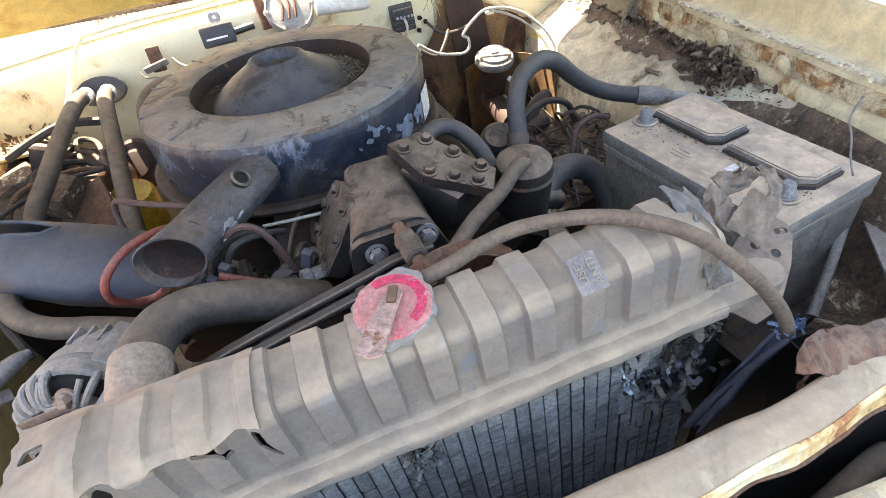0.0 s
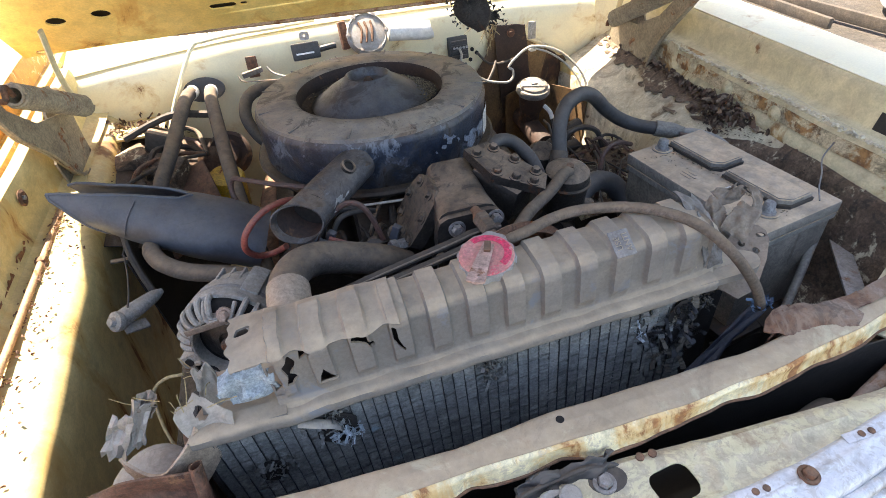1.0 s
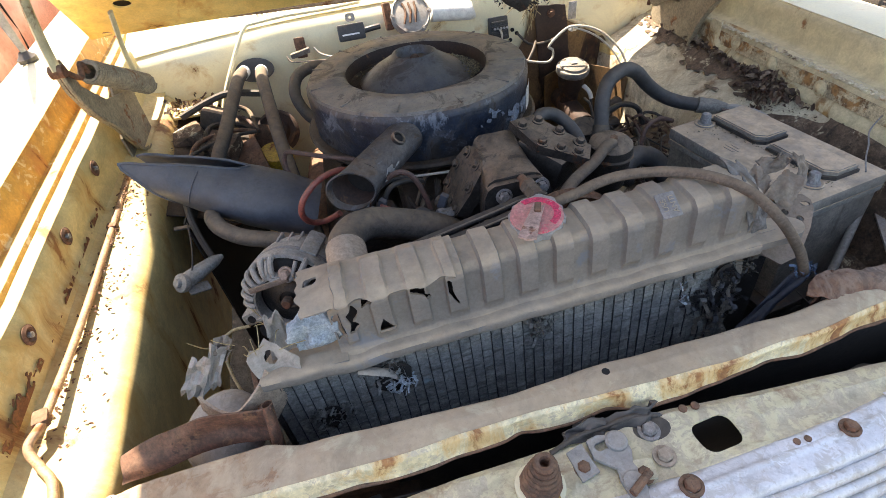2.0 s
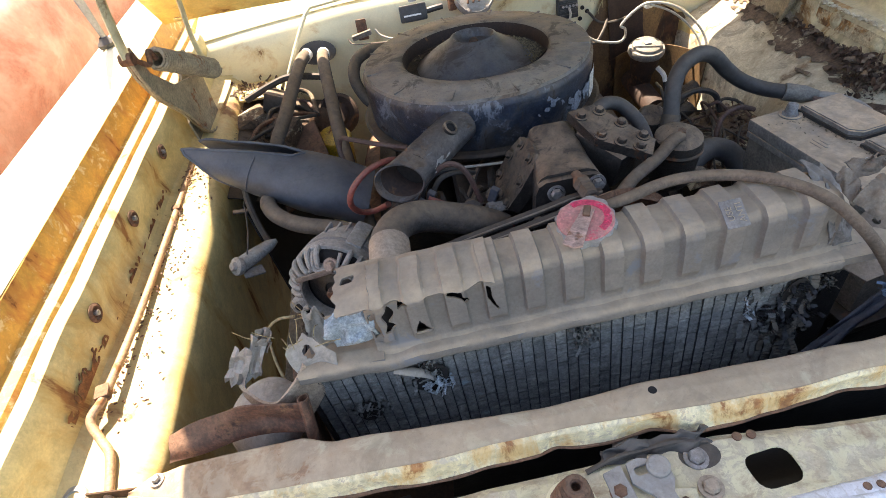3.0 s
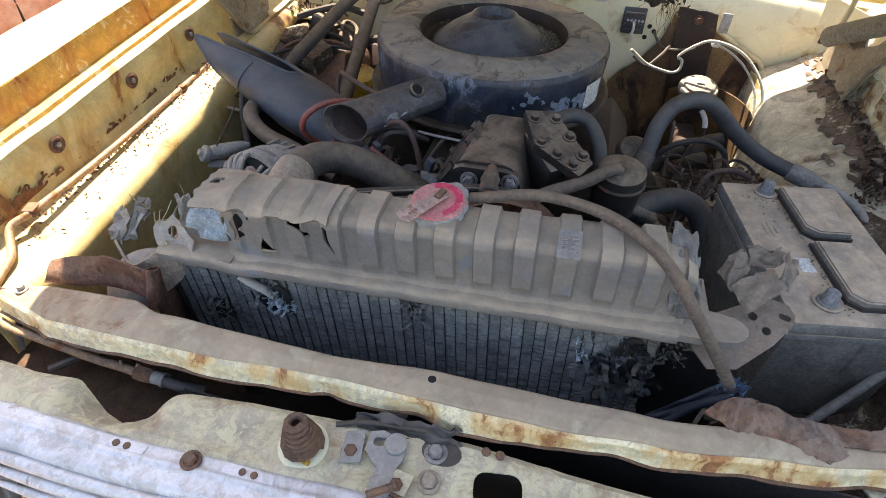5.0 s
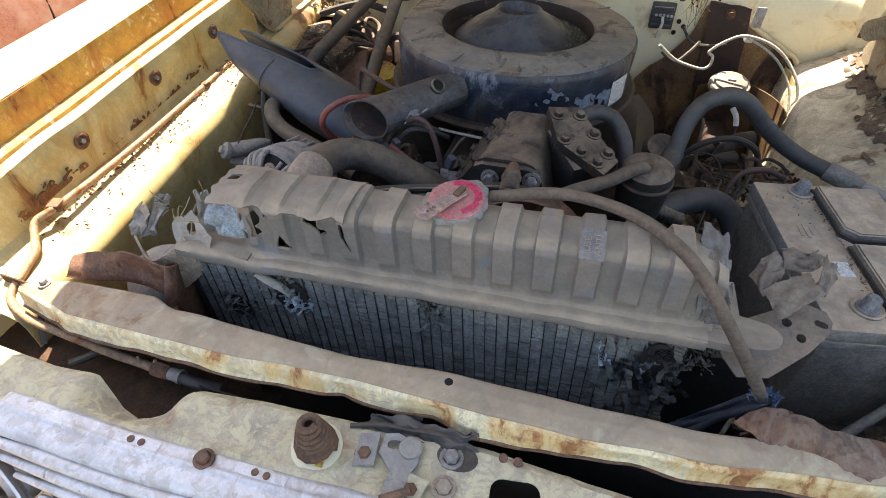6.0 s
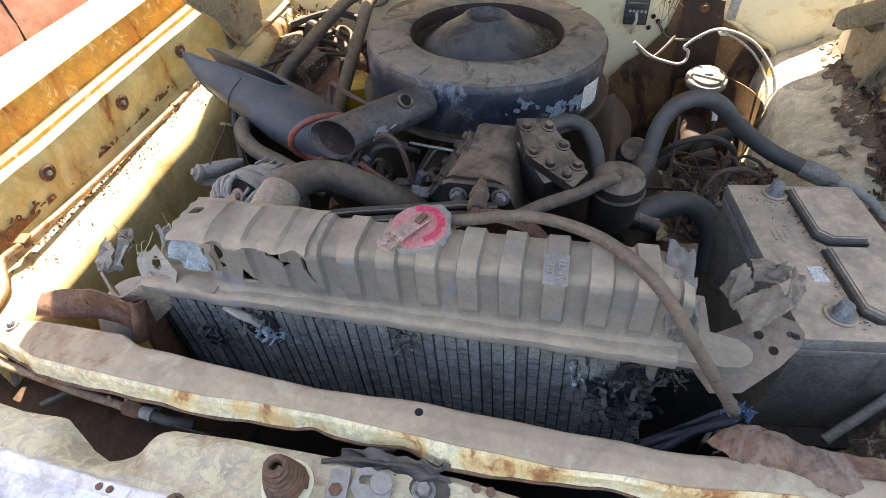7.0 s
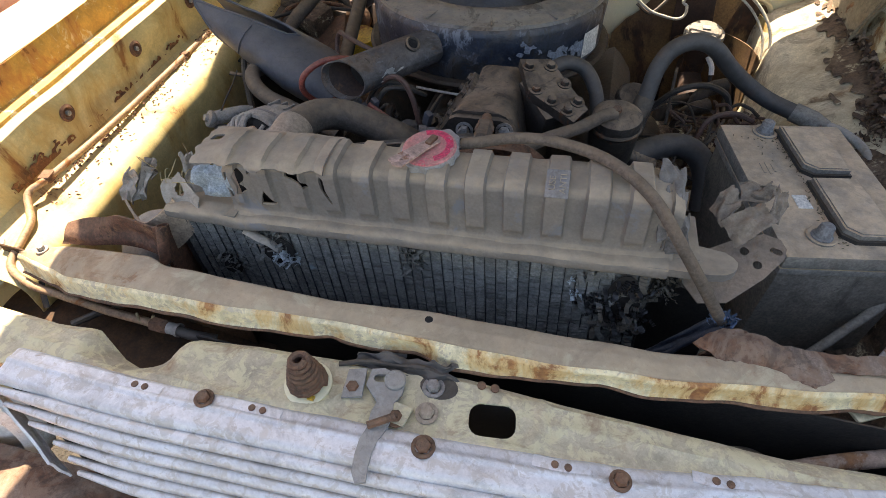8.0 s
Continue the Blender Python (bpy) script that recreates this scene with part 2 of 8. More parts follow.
SNORKEL = surf("brown_stained_snorkel", (0.045, 0.045, 0.050), (0.085, 0.075, 0.070), 0.5, scale=16, rust=0.34, rust_scale=22, rust_c=((0.07, 0.042, 0.028), (0.14, 0.10, 0.075)), flake=0.10, flake_c=(0.12, 0.13, 0.15), flake_scale=24, dust=0.36, dust_c=(0.20, 0.165, 0.135), bump=0.3, grime=0.5, patch=1.0)
BRACKET_TAN = surf("rusty_tan_bracket", (0.22, 0.16, 0.12), (0.16, 0.12, 0.10), 0.75, 0.1, scale=20, rust=0.3, rust_c=((0.12, 0.06, 0.035), (0.28, 0.17, 0.10)), dust=0.5, dust_c=(0.34, 0.28, 0.22), bump=0.2)
CAP_GREY = surf("dirty_cap_plastic", (0.24, 0.23, 0.20), (0.16, 0.15, 0.135), 0.6, scale=30, dust=0.3, bump=0.1)
LABEL_GREY = surf("blue_grey_label", (0.20, 0.20, 0.205), (0.15, 0.15, 0.16), 0.7, scale=30, dust=0.45, dust_c=(0.34, 0.31, 0.27), bump=0.1)
GREASE = surf("oily_engine_metal", (0.022, 0.018, 0.015), (0.04, 0.030, 0.023), 0.6, 0.2, scale=18, rust=0.25, rust_c=((0.06, 0.03, 0.02), (0.1, 0.05, 0.03)), dust=0.35, dust_c=(0.15, 0.115, 0.085), bump=0.5, grime=0.4, patch=1.0)
ALU = surf("oxidised_aluminium", (0.38, 0.37, 0.345), (0.27, 0.26, 0.245), 0.55, 0.5, scale=24, dust=0.6, dust_c=(0.40, 0.37, 0.32), bump=0.3)
STEEL = surf("grey_steel", (0.38, 0.37, 0.36), (0.28, 0.27, 0.26), 0.5, 0.6, scale=24, rust=0.2, dust=0.4, bump=0.2)
RUST = surf("rusted_steel", (0.19, 0.085, 0.045), (0.13, 0.06, 0.035), 0.9, scale=22, rust=0.3, rust_c=((0.09, 0.04, 0.025), (0.26, 0.12, 0.06)), dust=0.3, bump=0.45, grime=0.4, patch=1.0)
RUST_SHEET = surf("brown_rusty_sheet", (0.105, 0.042, 0.024), (0.165, 0.072, 0.040), 0.8, scale=12, rust=0.34, rust_scale=26, rust_c=((0.055, 0.026, 0.018), (0.24, 0.12, 0.06)), dust=0.2, bump=0.5, grime=0.4, patch=1.0)
FLOOR_BROWN = surf("dark_rust_floor", (0.090, 0.046, 0.020), (0.055, 0.028, 0.014), 0.85, scale=9, rust=0.3, rust_scale=14, rust_c=((0.02, 0.012, 0.009), (0.12, 0.06, 0.024)), bump=0.3, grime=0.4, patch=0.9)
RUST_BLOOM = surf("orange_brown_rust", (0.17, 0.065, 0.025), (0.30, 0.13, 0.045), 0.9, scale=20, rust=0.3, rust_c=((0.07, 0.03, 0.02), (0.14, 0.055, 0.025)), bump=0.5, grime=0.3)
BROWN = surf("brown_primer", (0.030, 0.017, 0.012), (0.055, 0.028, 0.018), 0.75, scale=10, rust=0.3, rust_c=((0.03, 0.02, 0.015), (0.16, 0.08, 0.04)), bump=0.2)
BATTERY = surf("battery_case_grey", (0.185, 0.172, 0.155), (0.24, 0.225, 0.20), 0.6, scale=12, dust=0.95, dust_c=(0.57, 0.47, 0.365), bump=0.1)
BATTERY_GREEN = surf("battery_side_film", (0.235, 0.205, 0.165), (0.165, 0.148, 0.122), 0.65, scale=11, rust=0.2, rust_scale=9, streak=0.3, rust_c=((0.10, 0.085, 0.07), (0.14, 0.12, 0.10)), dust=0.5, bump=0.08, grime=0.25)
LEAD = surf("corroded_lead", (0.26, 0.27, 0.28), (0.19, 0.195, 0.20), 0.7, 0.3, scale=60, dust=0.3, bump=0.4)
PINK = surf("faded_red_cap_paint", (0.62, 0.19, 0.19), (0.50, 0.25, 0.22), 0.7, scale=45, rust=0.3, rust_scale=60, rust_c=((0.75, 0.05, 0.12), (0.68, 0.08, 0.14)), dust=0.35, dust_c=(0.5, 0.36, 0.29), bump=0.2, grime=0.05)
RED_WIRE = surf("red_insulation", (0.34, 0.075, 0.05), (0.24, 0.06, 0.045), 0.55, scale=40, dust=0.25, bump=0.05)
BLACK_WIRE = surf("black_insulation", (0.03, 0.028, 0.028), (0.05, 0.045, 0.04), 0.6, scale=40, dust=0.5, dust_c=(0.16, 0.13, 0.1), bump=0.05)
BROWN_WIRE = surf("brown_insulation", (0.12, 0.06, 0.045), (0.09, 0.055, 0.045), 0.6, scale=40, dust=0.3, dust_c=(0.2, 0.15, 0.12), bump=0.05)
WHITE_WIRE = surf("white_insulation", (0.56, 0.51, 0.41), (0.44, 0.40, 0.32), 0.5, scale=40, bump=0.05, grime=0.05)
COPPER = surf("painted_brown_tube", (0.42, 0.26, 0.14), (0.32, 0.20, 0.12), 0.6, scale=25, rust=0.3, bump=0.2)
PINK_TUBE = surf("pinkish_coated_pipe", (0.46, 0.33, 0.26), (0.36, 0.26, 0.2), 0.7, scale=25, rust=0.2, dust=0.4, bump=0.15)
BLACK = surf("black_plastic", (0.02, 0.02, 0.022), (0.035, 0.035, 0.035), 0.45, scale=20, dust=0.25, bump=0.05)
INSULATION = surf("charred_insulation", (0.035, 0.032, 0.03), (0.07, 0.062, 0.055), 0.95, scale=10, rust=0.12, rust_c=((0.10, 0.05, 0.03), (0.16, 0.08, 0.05)), bump=0.9, depth=0.012)
YELLOW = surf("yellow_engine_paint", (0.62, 0.40, 0.03), (0.48, 0.28, 0.03), 0.5, scale=20, rust=0.3, bump=0.1)
WHITE = surf("white_plastic", (0.80, 0.78, 0.72), (0.72, 0.70, 0.64), 0.5, scale=15, bump=0.05, grime=0.05, grain=0.2)
PAPER = surf("paper_sticker", (0.72, 0.70, 0.64), (0.62, 0.58, 0.5), 0.8, scale=30, bump=0.05, grime=0.05)
BLUE_CLOTH = surf("blue_plastic_sheet", (0.025, 0.033, 0.05), (0.05, 0.062, 0.085), 0.55, scale=30, dust=0.2, bump=0.4)
CYAN = surf("pale_blue_corrosion", (0.42, 0.47, 0.49), (0.31, 0.36, 0.38), 0.9, scale=40, bump=0.5)
LEAF = surf("dry_leaf_litter", (0.10, 0.054, 0.034), (0.16, 0.09, 0.055), 0.8, scale=60, bump=0.2, rand=0.5)
DIRT = surf("packed_dirt_on_paint", (0.11, 0.072, 0.048), (0.19, 0.13, 0.085), 0.95, scale=16, rust=0.25, rust_scale=12, rust_c=((0.05, 0.03, 0.02), (0.09, 0.055, 0.035)), flake=0.16, flake_c=(0.52, 0.45, 0.31), flake_scale=22, bump=0.6, grime=0.5, patch=1.0)
LEAF_PALE = surf("pale_dry_leaf", (0.30, 0.22, 0.15), (0.2, 0.14, 0.09), 0.75, scale=60, bump=0.2)
STRAW = surf("dry_straw", (0.42, 0.33, 0.17), (0.3, 0.23, 0.12), 0.8, scale=60, bump=0.1)
SEED = surf("seed_litter", (0.30, 0.24, 0.14), (0.05, 0.04, 0.03), 0.9, scale=300, bump=0.3, grime=0.05)
EARTH = surf("dry_earth", (0.095, 0.080, 0.062), (0.060, 0.052, 0.040), 0.95, scale=3.0, fine=60, rust=0.2, rust_scale=5, rust_c=((0.12, 0.10, 0.06), (0.2, 0.17, 0.1)), bump=0.9, depth=0.02, grime=0.05)
TIMBER = surf("weathered_timber", (0.11, 0.085, 0.06), (0.07, 0.058, 0.045), 0.85, scale=5, fine=90, bump=0.3)
RED_CAR = surf("faded_red_body", (0.48, 0.17, 0.115), (0.57, 0.27, 0.20), 0.4, scale=3.0, rust=0.32, rust_scale=2.4, rust_c=((0.66, 0.50, 0.43), (0.60, 0.40, 0.32)), halo=(0.58, 0.33, 0.26), bump=0.05, grime=0.05, patch=0.3)
RED_POST = surf("pinkish_red_post", (0.55, 0.17, 0.10), (0.48, 0.15, 0.09), 0.6, scale=12, bump=0.15)
SPRING_TAN = surf("dusty_hinge_steel", (0.36, 0.30, 0.20), (0.27, 0.22, 0.15), 0.7, scale=18, rust=0.25, rust_scale=22, dust=0.4, bump=0.2)
TAN_STEEL = surf("tan_dusty_steel", (0.24, 0.205, 0.17), (0.17, 0.145, 0.12), 0.7, 0.2, scale=26, rust=0.2, dust=0.7, dust_c=(0.31, 0.26, 0.205), bump=0.2)
# Near-black for sheets that paint deep shade, and for a rubber patch.
SHADE_RUBBER_BLACK = surf("shade_rubber_black", (0.018, 0.016, 0.014), (0.03, 0.025, 0.02), 0.8, scale=20, dust=0.15, bump=0.4)
# Near-black that paints the shade in holes, gaps and seams.
HOLE_SHADE = surf("hole_shade", (0.012, 0.01, 0.009), (0.02, 0.016, 0.013), 0.9, bump=0.0, grime=0.05)
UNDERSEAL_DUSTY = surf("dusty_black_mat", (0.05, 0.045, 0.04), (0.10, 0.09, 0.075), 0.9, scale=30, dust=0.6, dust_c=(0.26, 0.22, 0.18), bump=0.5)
PALE_GREY = surf("pale_grey_zinc", (0.37, 0.36, 0.335), (0.29, 0.28, 0.26), 0.65, 0.15, scale=30, dust=0.5, dust_c=(0.4, 0.37, 0.33), bump=0.12, grain=0.3)
GLASS_DARK = surf("dusty_windscreen", (0.10, 0.11, 0.11), (0.2, 0.19, 0.17), 0.25, scale=4, dust=0.5, bump=0.02, grime=0.05)

# ---- mesh helpers ----
from mathutils import geometry
W = {}


def thing(name, m=None, label="", category="", group="", kind=""):
    """An Empty at the thing's base, which parents its parts."""
    ob = new(name)
    ob.empty_display_size = 0.02
    m = m if isinstance(m, Matrix) else Matrix.Translation(m if m is not None else (0, 0, 0))
    ob.matrix_world = m
    W[ob.name] = m.copy()
    return tagged(ob, label, category, group, kind)


def finish(name, bm, mat, sharp=38):
    bmesh.ops.recalc_face_normals(bm, faces=bm.faces)
    lim = radians(sharp)
    for e in bm.edges:
        if len(e.link_faces) == 2 and e.calc_face_angle(0.0) > lim:
            e.smooth = False
    for f in bm.faces:
        f.smooth = True
    me = bpy.data.meshes.new(name)
    bm.to_mesh(me)
    bm.free()
    me.materials.append(mat)
    return me


def part(name, bm, mat, parent=None, label="", local=False, sharp=38):
    """Links a bmesh as one mesh object under a thing or a part; built in world space unless local."""
    if parent is not None and not local:
        bm.transform(W[parent.name].inverted())
    ob = new(name, finish(name, bm, mat, sharp))
    if parent is not None:
        ob.parent = parent
        W[ob.name] = W[parent.name]
    else:
        W[ob.name] = Matrix()
    return tagged(ob, label)


def share(name, mesh, parent, m):
    """One more object on a mesh that exists, at the local pose m."""
    ob = new(name, mesh)
    ob.parent = parent
    ob.matrix_basis = m
    W[ob.name] = W[parent.name] @ m
    return ob


def spline(pts, res=8):
    p = [Vector(q) for q in pts]
    if len(p) < 3:
        return p
    p = [2 * p[0] - p[1], *p, 2 * p[-1] - p[-2]]
    out = []
    for i in range(1, len(p) - 2):
        a, b, c, d = p[i - 1:i + 3]
        for k in range(res):
            t = k / res
            out.append(0.5 * ((2 * b) + (c - a) * t + (2 * a - 5 * b + 4 * c - d) * t * t + (3 * b - a - 3 * c + d) * t ** 3))
    out.append(p[-2])
    return out


def tube(pts, r, n=12, res=8, rads=None, bore=0.0, wob=0.0, flat=1.0, bm=None):
    """A round sweep along a spline. rads: radii at even steps; bore: the wall of open ends; flat squeezes the section."""
    bm = bm or bmesh.new()
    path = spline(pts, res)
    m = len(path)
    up = Vector((0, 0, 1))
    t0 = (path[1] - path[0]).normalized()
    if abs(t0.z) > 0.9:
        up = Vector((1, 0, 0))
    side = t0.cross(up).normalized()

    def rad(i):
        if not rads:
            return r
        f = i / (m - 1) * (len(rads) - 1)
        j = min(int(f), len(rads) - 2)
        return rads[j] + (rads[j + 1] - rads[j]) * (f - j)
    rings, frames = [], []
    for i, c in enumerate(path):
        t = (path[min(i + 1, m - 1)] - path[max(i - 1, 0)]).normalized()
        side = (side - t * side.dot(t)).normalized()
        nor = t.cross(side)
        frames.append((c, side.copy(), nor.copy(), t))
        q = rad(i) * (1 + wob * noise.noise(c * 40))
        rings.append([bm.verts.new(c + side * (q * math.cos(2 * math.pi * k / n)) + nor * (q * flat * math.sin(2 * math.pi * k / n))) for k in range(n)])
    for a, b in zip(rings, rings[1:]):
        for k in range(n):
            bm.faces.new((a[k], a[(k + 1) % n], b[(k + 1) % n], b[k]))
    for ring, i, sgn in ((rings[0], 0, 1), (rings[-1], m - 1, -1)):
        if bore:
            c, s, nn, t = frames[i]
            q = rad(i) - bore
            inner = [bm.verts.new(c + s * (q * math.cos(2 * math.pi * k / n)) + nn * (q * flat * math.sin(2 * math.pi * k / n))) for k in range(n)]
            deep = [bm.verts.new(v.co + t * (sgn * q * 3)) for v in inner]
            for k in range(n):
                bm.faces.new((ring[k], ring[(k + 1) % n], inner[(k + 1) % n], inner[k]))
                bm.faces.new((inner[k], inner[(k + 1) % n], deep[(k + 1) % n], deep[k]))
            bm.faces.new(deep)
        else:
            bm.faces.new(ring)
    return bm


def lathe(profile, n=40, m=None, bm=None, wob=0.0):
    """Revolves (radius, height) points round z, then moves by m."""
    own = bmesh.new()
    rings = []
    for r, z in profile:
        if r < 1e-6:
            rings.append([own.verts.new((0, 0, z))])
        else:
            rings.append([own.verts.new((r * math.cos(2 * math.pi * k / n), r * math.sin(2 * math.pi * k / n), z)) for k in range(n)])
    for a, b in zip(rings, rings[1:]):
        for k in range(n):
            va = a if len(a) == 1 else [a[k], a[(k + 1) % n]]
            vb = b if len(b) == 1 else [b[(k + 1) % n], b[k]]
            if len(va) + len(vb) > 2:
                own.faces.new((*va, *vb))
    if wob:
        for v in own.verts:
            v.co += noise.noise_vector(v.co * 18) * wob
    return merge(bm, own, m)


def merge(bm, own, m=None):
    if m is not None:
        own.transform(m)
    if bm is None:
        return own
    tmp = bpy.data.meshes.new("tmp")
    own.to_mesh(tmp)
    own.free()
    bm.from_mesh(tmp)
    bpy.data.meshes.remove(tmp)
    return bm


def box(c, s, bev=0.0, m=None, bm=None, seg=2, taper=1.0):
    own = bmesh.new()
    bmesh.ops.create_cube(own, size=1.0)
    for v in own.verts:
        k = taper if v.co.z > 0 else 1.0
        v.co = Vector((v.co.x * s[0] * k, v.co.y * s[1] * k, v.co.z * s[2]))
    if bev:
        bmesh.ops.bevel(own, geom=list(own.edges), offset=bev, segments=seg, affect="EDGES", profile=0.6)
    mm = Matrix.Translation(c)
    return merge(bm, own, (m @ mm) if m is not None else mm)


def inside(p, loop):
    """Whether a point of the plane lies inside an outline."""
    hit = False
    for (x0, y0), (x1, y1) in zip(loop, loop[1:] + loop[:1]):
        if (y0 > p[1]) != (y1 > p[1]) and p[0] < x0 + (p[1] - y0) * (x1 - x0) / (y1 - y0):
            hit = not hit
    return hit


def plate(outer, holes=(), thick=0.002, m=None, bm=None):
    """A flat sheet from an outline in xy with holes, given thickness downwards."""
    pts, edges = [], []
    loops = [[(p[0], p[1]) for p in loop] for loop in (outer, *holes)]
    for loop in loops:
        k = len(pts)
        pts += [Vector(p) for p in loop]
        edges += [(k + i, k + (i + 1) % len(loop)) for i in range(len(loop))]
    vs, _, fs, *_ = geometry.delaunay_2d_cdt(pts, edges, [], 0, 1e-7)
    own = bmesh.new()
    vv = [own.verts.new((v.x, v.y, 0.0)) for v in vs]
    done = set()
    for f in fs:
        c = (sum(vs[i].x for i in f) / len(f), sum(vs[i].y for i in f) / len(f))
        key = frozenset(f)
        if key in done or len(key) < 3 or not inside(c, loops[0]) or any(inside(c, h) for h in loops[1:]):
            continue
        done.add(key)
        own.faces.new([vv[i] for i in f])
    bmesh.ops.delete(own, geom=[v for v in own.verts if not v.link_faces], context="VERTS")
    faces = list(own.faces)
    bmesh.ops.recalc_face_normals(own, faces=faces)
    ret = bmesh.ops.extrude_face_region(own, geom=faces)
    for g in ret["geom"]:
        if isinstance(g, bmesh.types.BMVert):
            g.co.z -= thick
    return merge(bm, own, m)


def tab(x, rows):
    """A smooth line through (x, value) rows."""
    if x <= rows[0][0]:
        return rows[0][1]
    for (a, p), (b, q) in zip(rows, rows[1:]):
        if x <= b:
            k = (x - a) / (b - a)
            return p + (q - p) * (0.5 * k + 0.5 * k * k * (3 - 2 * k))
    return rows[-1][1]


def shaped(outer, holes, step, lift, thick=0.002):
    """A pressed sheet: an outline with holes, filled with a grid of points, whose height at (x, y) is lift(x, y)."""
    pts, edges = [], []
    loops = [[(p[0], p[1]) for p in loop] for loop in (outer, *holes)]
    for loop in loops:
        fine = []
        for (x0, y0), (x1, y1) in zip(loop, loop[1:] + loop[:1]):
            n = max(1, round(math.hypot(x1 - x0, y1 - y0) / step))
            fine += [(x0 + (x1 - x0) * i / n, y0 + (y1 - y0) * i / n) for i in range(n)]
        k = len(pts)
        pts += [Vector(p) for p in fine]
        edges += [(k + i, k + (i + 1) % len(fine)) for i in range(len(fine))]
    xs, ys = [p[0] for p in loops[0]], [p[1] for p in loops[0]]
    for i in range(int((max(xs) - min(xs)) / step)):
        for j in range(int((max(ys) - min(ys)) / step)):
            p = (min(xs) + step * (i + 0.5 + 0.25 * (j % 2)), min(ys) + step * (j + 0.5))
            if inside(p, loops[0]) and not any(inside(p, h) for h in loops[1:]):
                pts.append(Vector(p))
    vs, _, fs, *_ = geometry.delaunay_2d_cdt(pts, edges, [], 0, 1e-7)
    own = bmesh.new()
    vv = [own.verts.new((v.x, v.y, lift(v.x, v.y))) for v in vs]
    for f in fs:
        c = (sum(vs[i].x for i in f) / len(f), sum(vs[i].y for i in f) / len(f))
        if inside(c, loops[0]) and not any(inside(c, h) for h in loops[1:]):
            own.faces.new([vv[i] for i in f])
    bmesh.ops.delete(own, geom=[v for v in own.verts if not v.link_faces], context="VERTS")
    bmesh.ops.recalc_face_normals(own, faces=own.faces)
    own.normal_update()
    if sum(f.normal.z for f in own.faces) < 0:
        bmesh.ops.reverse_faces(own, faces=own.faces)
    thicken(own, thick)
    return own


def circle(cx, cy, r, n=14, ry=None):
    return [(cx + r * math.cos(2 * math.pi * k / n), cy + (ry or r) * math.sin(2 * math.pi * k / n)) for k in range(n)]


def rrect(cx, cy, w, h, r, n=4, turn=0.0):
    out = []
    for sx, sy, a0 in ((1, 1, 0), (-1, 1, 90), (-1, -1, 180), (1, -1, 270)):
        for k in range(n + 1):
            a = radians(a0 + 90 * k / n)
            out.append((sx * (w / 2 - r) + r * math.cos(a), sy * (h / 2 - r) + r * math.sin(a)))
    c, s = math.cos(radians(turn)), math.sin(radians(turn))
    return [(cx + x * c - y * s, cy + x * s + y * c) for x, y in out]


def thicken(bm, t):
    """Gives an open sheet a back face at t behind its vertex normals, and closes its rims."""
    bm.normal_update()
    faces = list(bm.faces)
    back = {v: bm.verts.new(v.co - v.normal * t) for v in list(bm.verts)}
    for e in [e for e in bm.edges if len(e.link_faces) == 1]:
        a, b = e.verts
        bm.faces.new((a, b, back[b], back[a]))
    for f in faces:
        bm.faces.new([back[v] for v in reversed(f.verts)])


def sheet(fn, nu, nv, thick=0.0, keep=None, bm=None):
    """A grid of points fn(u, v), u and v from 0 to 1, with thickness; keep(u, v) leaves out faces."""
    own = bmesh.new()
    g = [[own.verts.new(fn(i / nu, j / nv)) for j in range(nv + 1)] for i in range(nu + 1)]
    for i in range(nu):
        for j in range(nv):
            if keep is None or keep((i + 0.5) / nu, (j + 0.5) / nv):
                own.faces.new((g[i][j], g[i + 1][j], g[i + 1][j + 1], g[i][j + 1]))
    loose = [v for v in own.verts if not v.link_faces]
    if loose:
        bmesh.ops.delete(own, geom=loose, context="VERTS")
    if keep is not None:
        rim = {v for row in (g[0], g[-1]) for v in row} | {row[j] for row in g for j in (0, nv)}
        torn = [v for v in own.verts if v.is_boundary and v not in rim]
        for _ in range(3):
            moved = []
            for v in torn:
                side = [q.other_vert(v).co for q in v.link_edges if q.is_boundary]
                moved.append(v.co * 0.4 + sum(side, Vector()) * (0.6 / len(side)) if len(side) == 2 else v.co.copy())
            for v, c in zip(torn, moved):
                v.co = c
    bmesh.ops.recalc_face_normals(own, faces=own.faces)
    if thick:
        thicken(own, thick)
    return merge(bm, own)


def islands(bm, least=40):
    """Splits a mesh into its separate pieces, without the tiniest."""
    left, out = set(bm.verts), []
    while left:
        todo = [left.pop()]
        piece = set(todo)
        while todo:
            for edge in todo.pop().link_edges:
                for v in edge.verts:
                    if v in left:
                        left.discard(v)
                        piece.add(v)
                        todo.append(v)
        if len(piece) >= least:
            own = bmesh.new()
            twin = {v: own.verts.new(v.co) for v in bm.verts if v in piece}
            for f in bm.faces:
                if f.verts[0] in piece:
                    own.faces.new([twin[v] for v in f.verts])
            out.append(own)
    bm.free()
    return out


def lerp_profile(prof, f):
    """The point at share f of the length of a polyline of tuples."""
    d = [0.0]
    for a, b in zip(prof, prof[1:]):
        d.append(d[-1] + math.dist(a, b))
    x = f * d[-1]
    for i in range(len(prof) - 1):
        if x <= d[i + 1] or i == len(prof) - 2:
            k = (x - d[i]) / max(d[i + 1] - d[i], 1e-9)
            return tuple(p + (q - p) * k for p, q in zip(prof[i], prof[i + 1]))


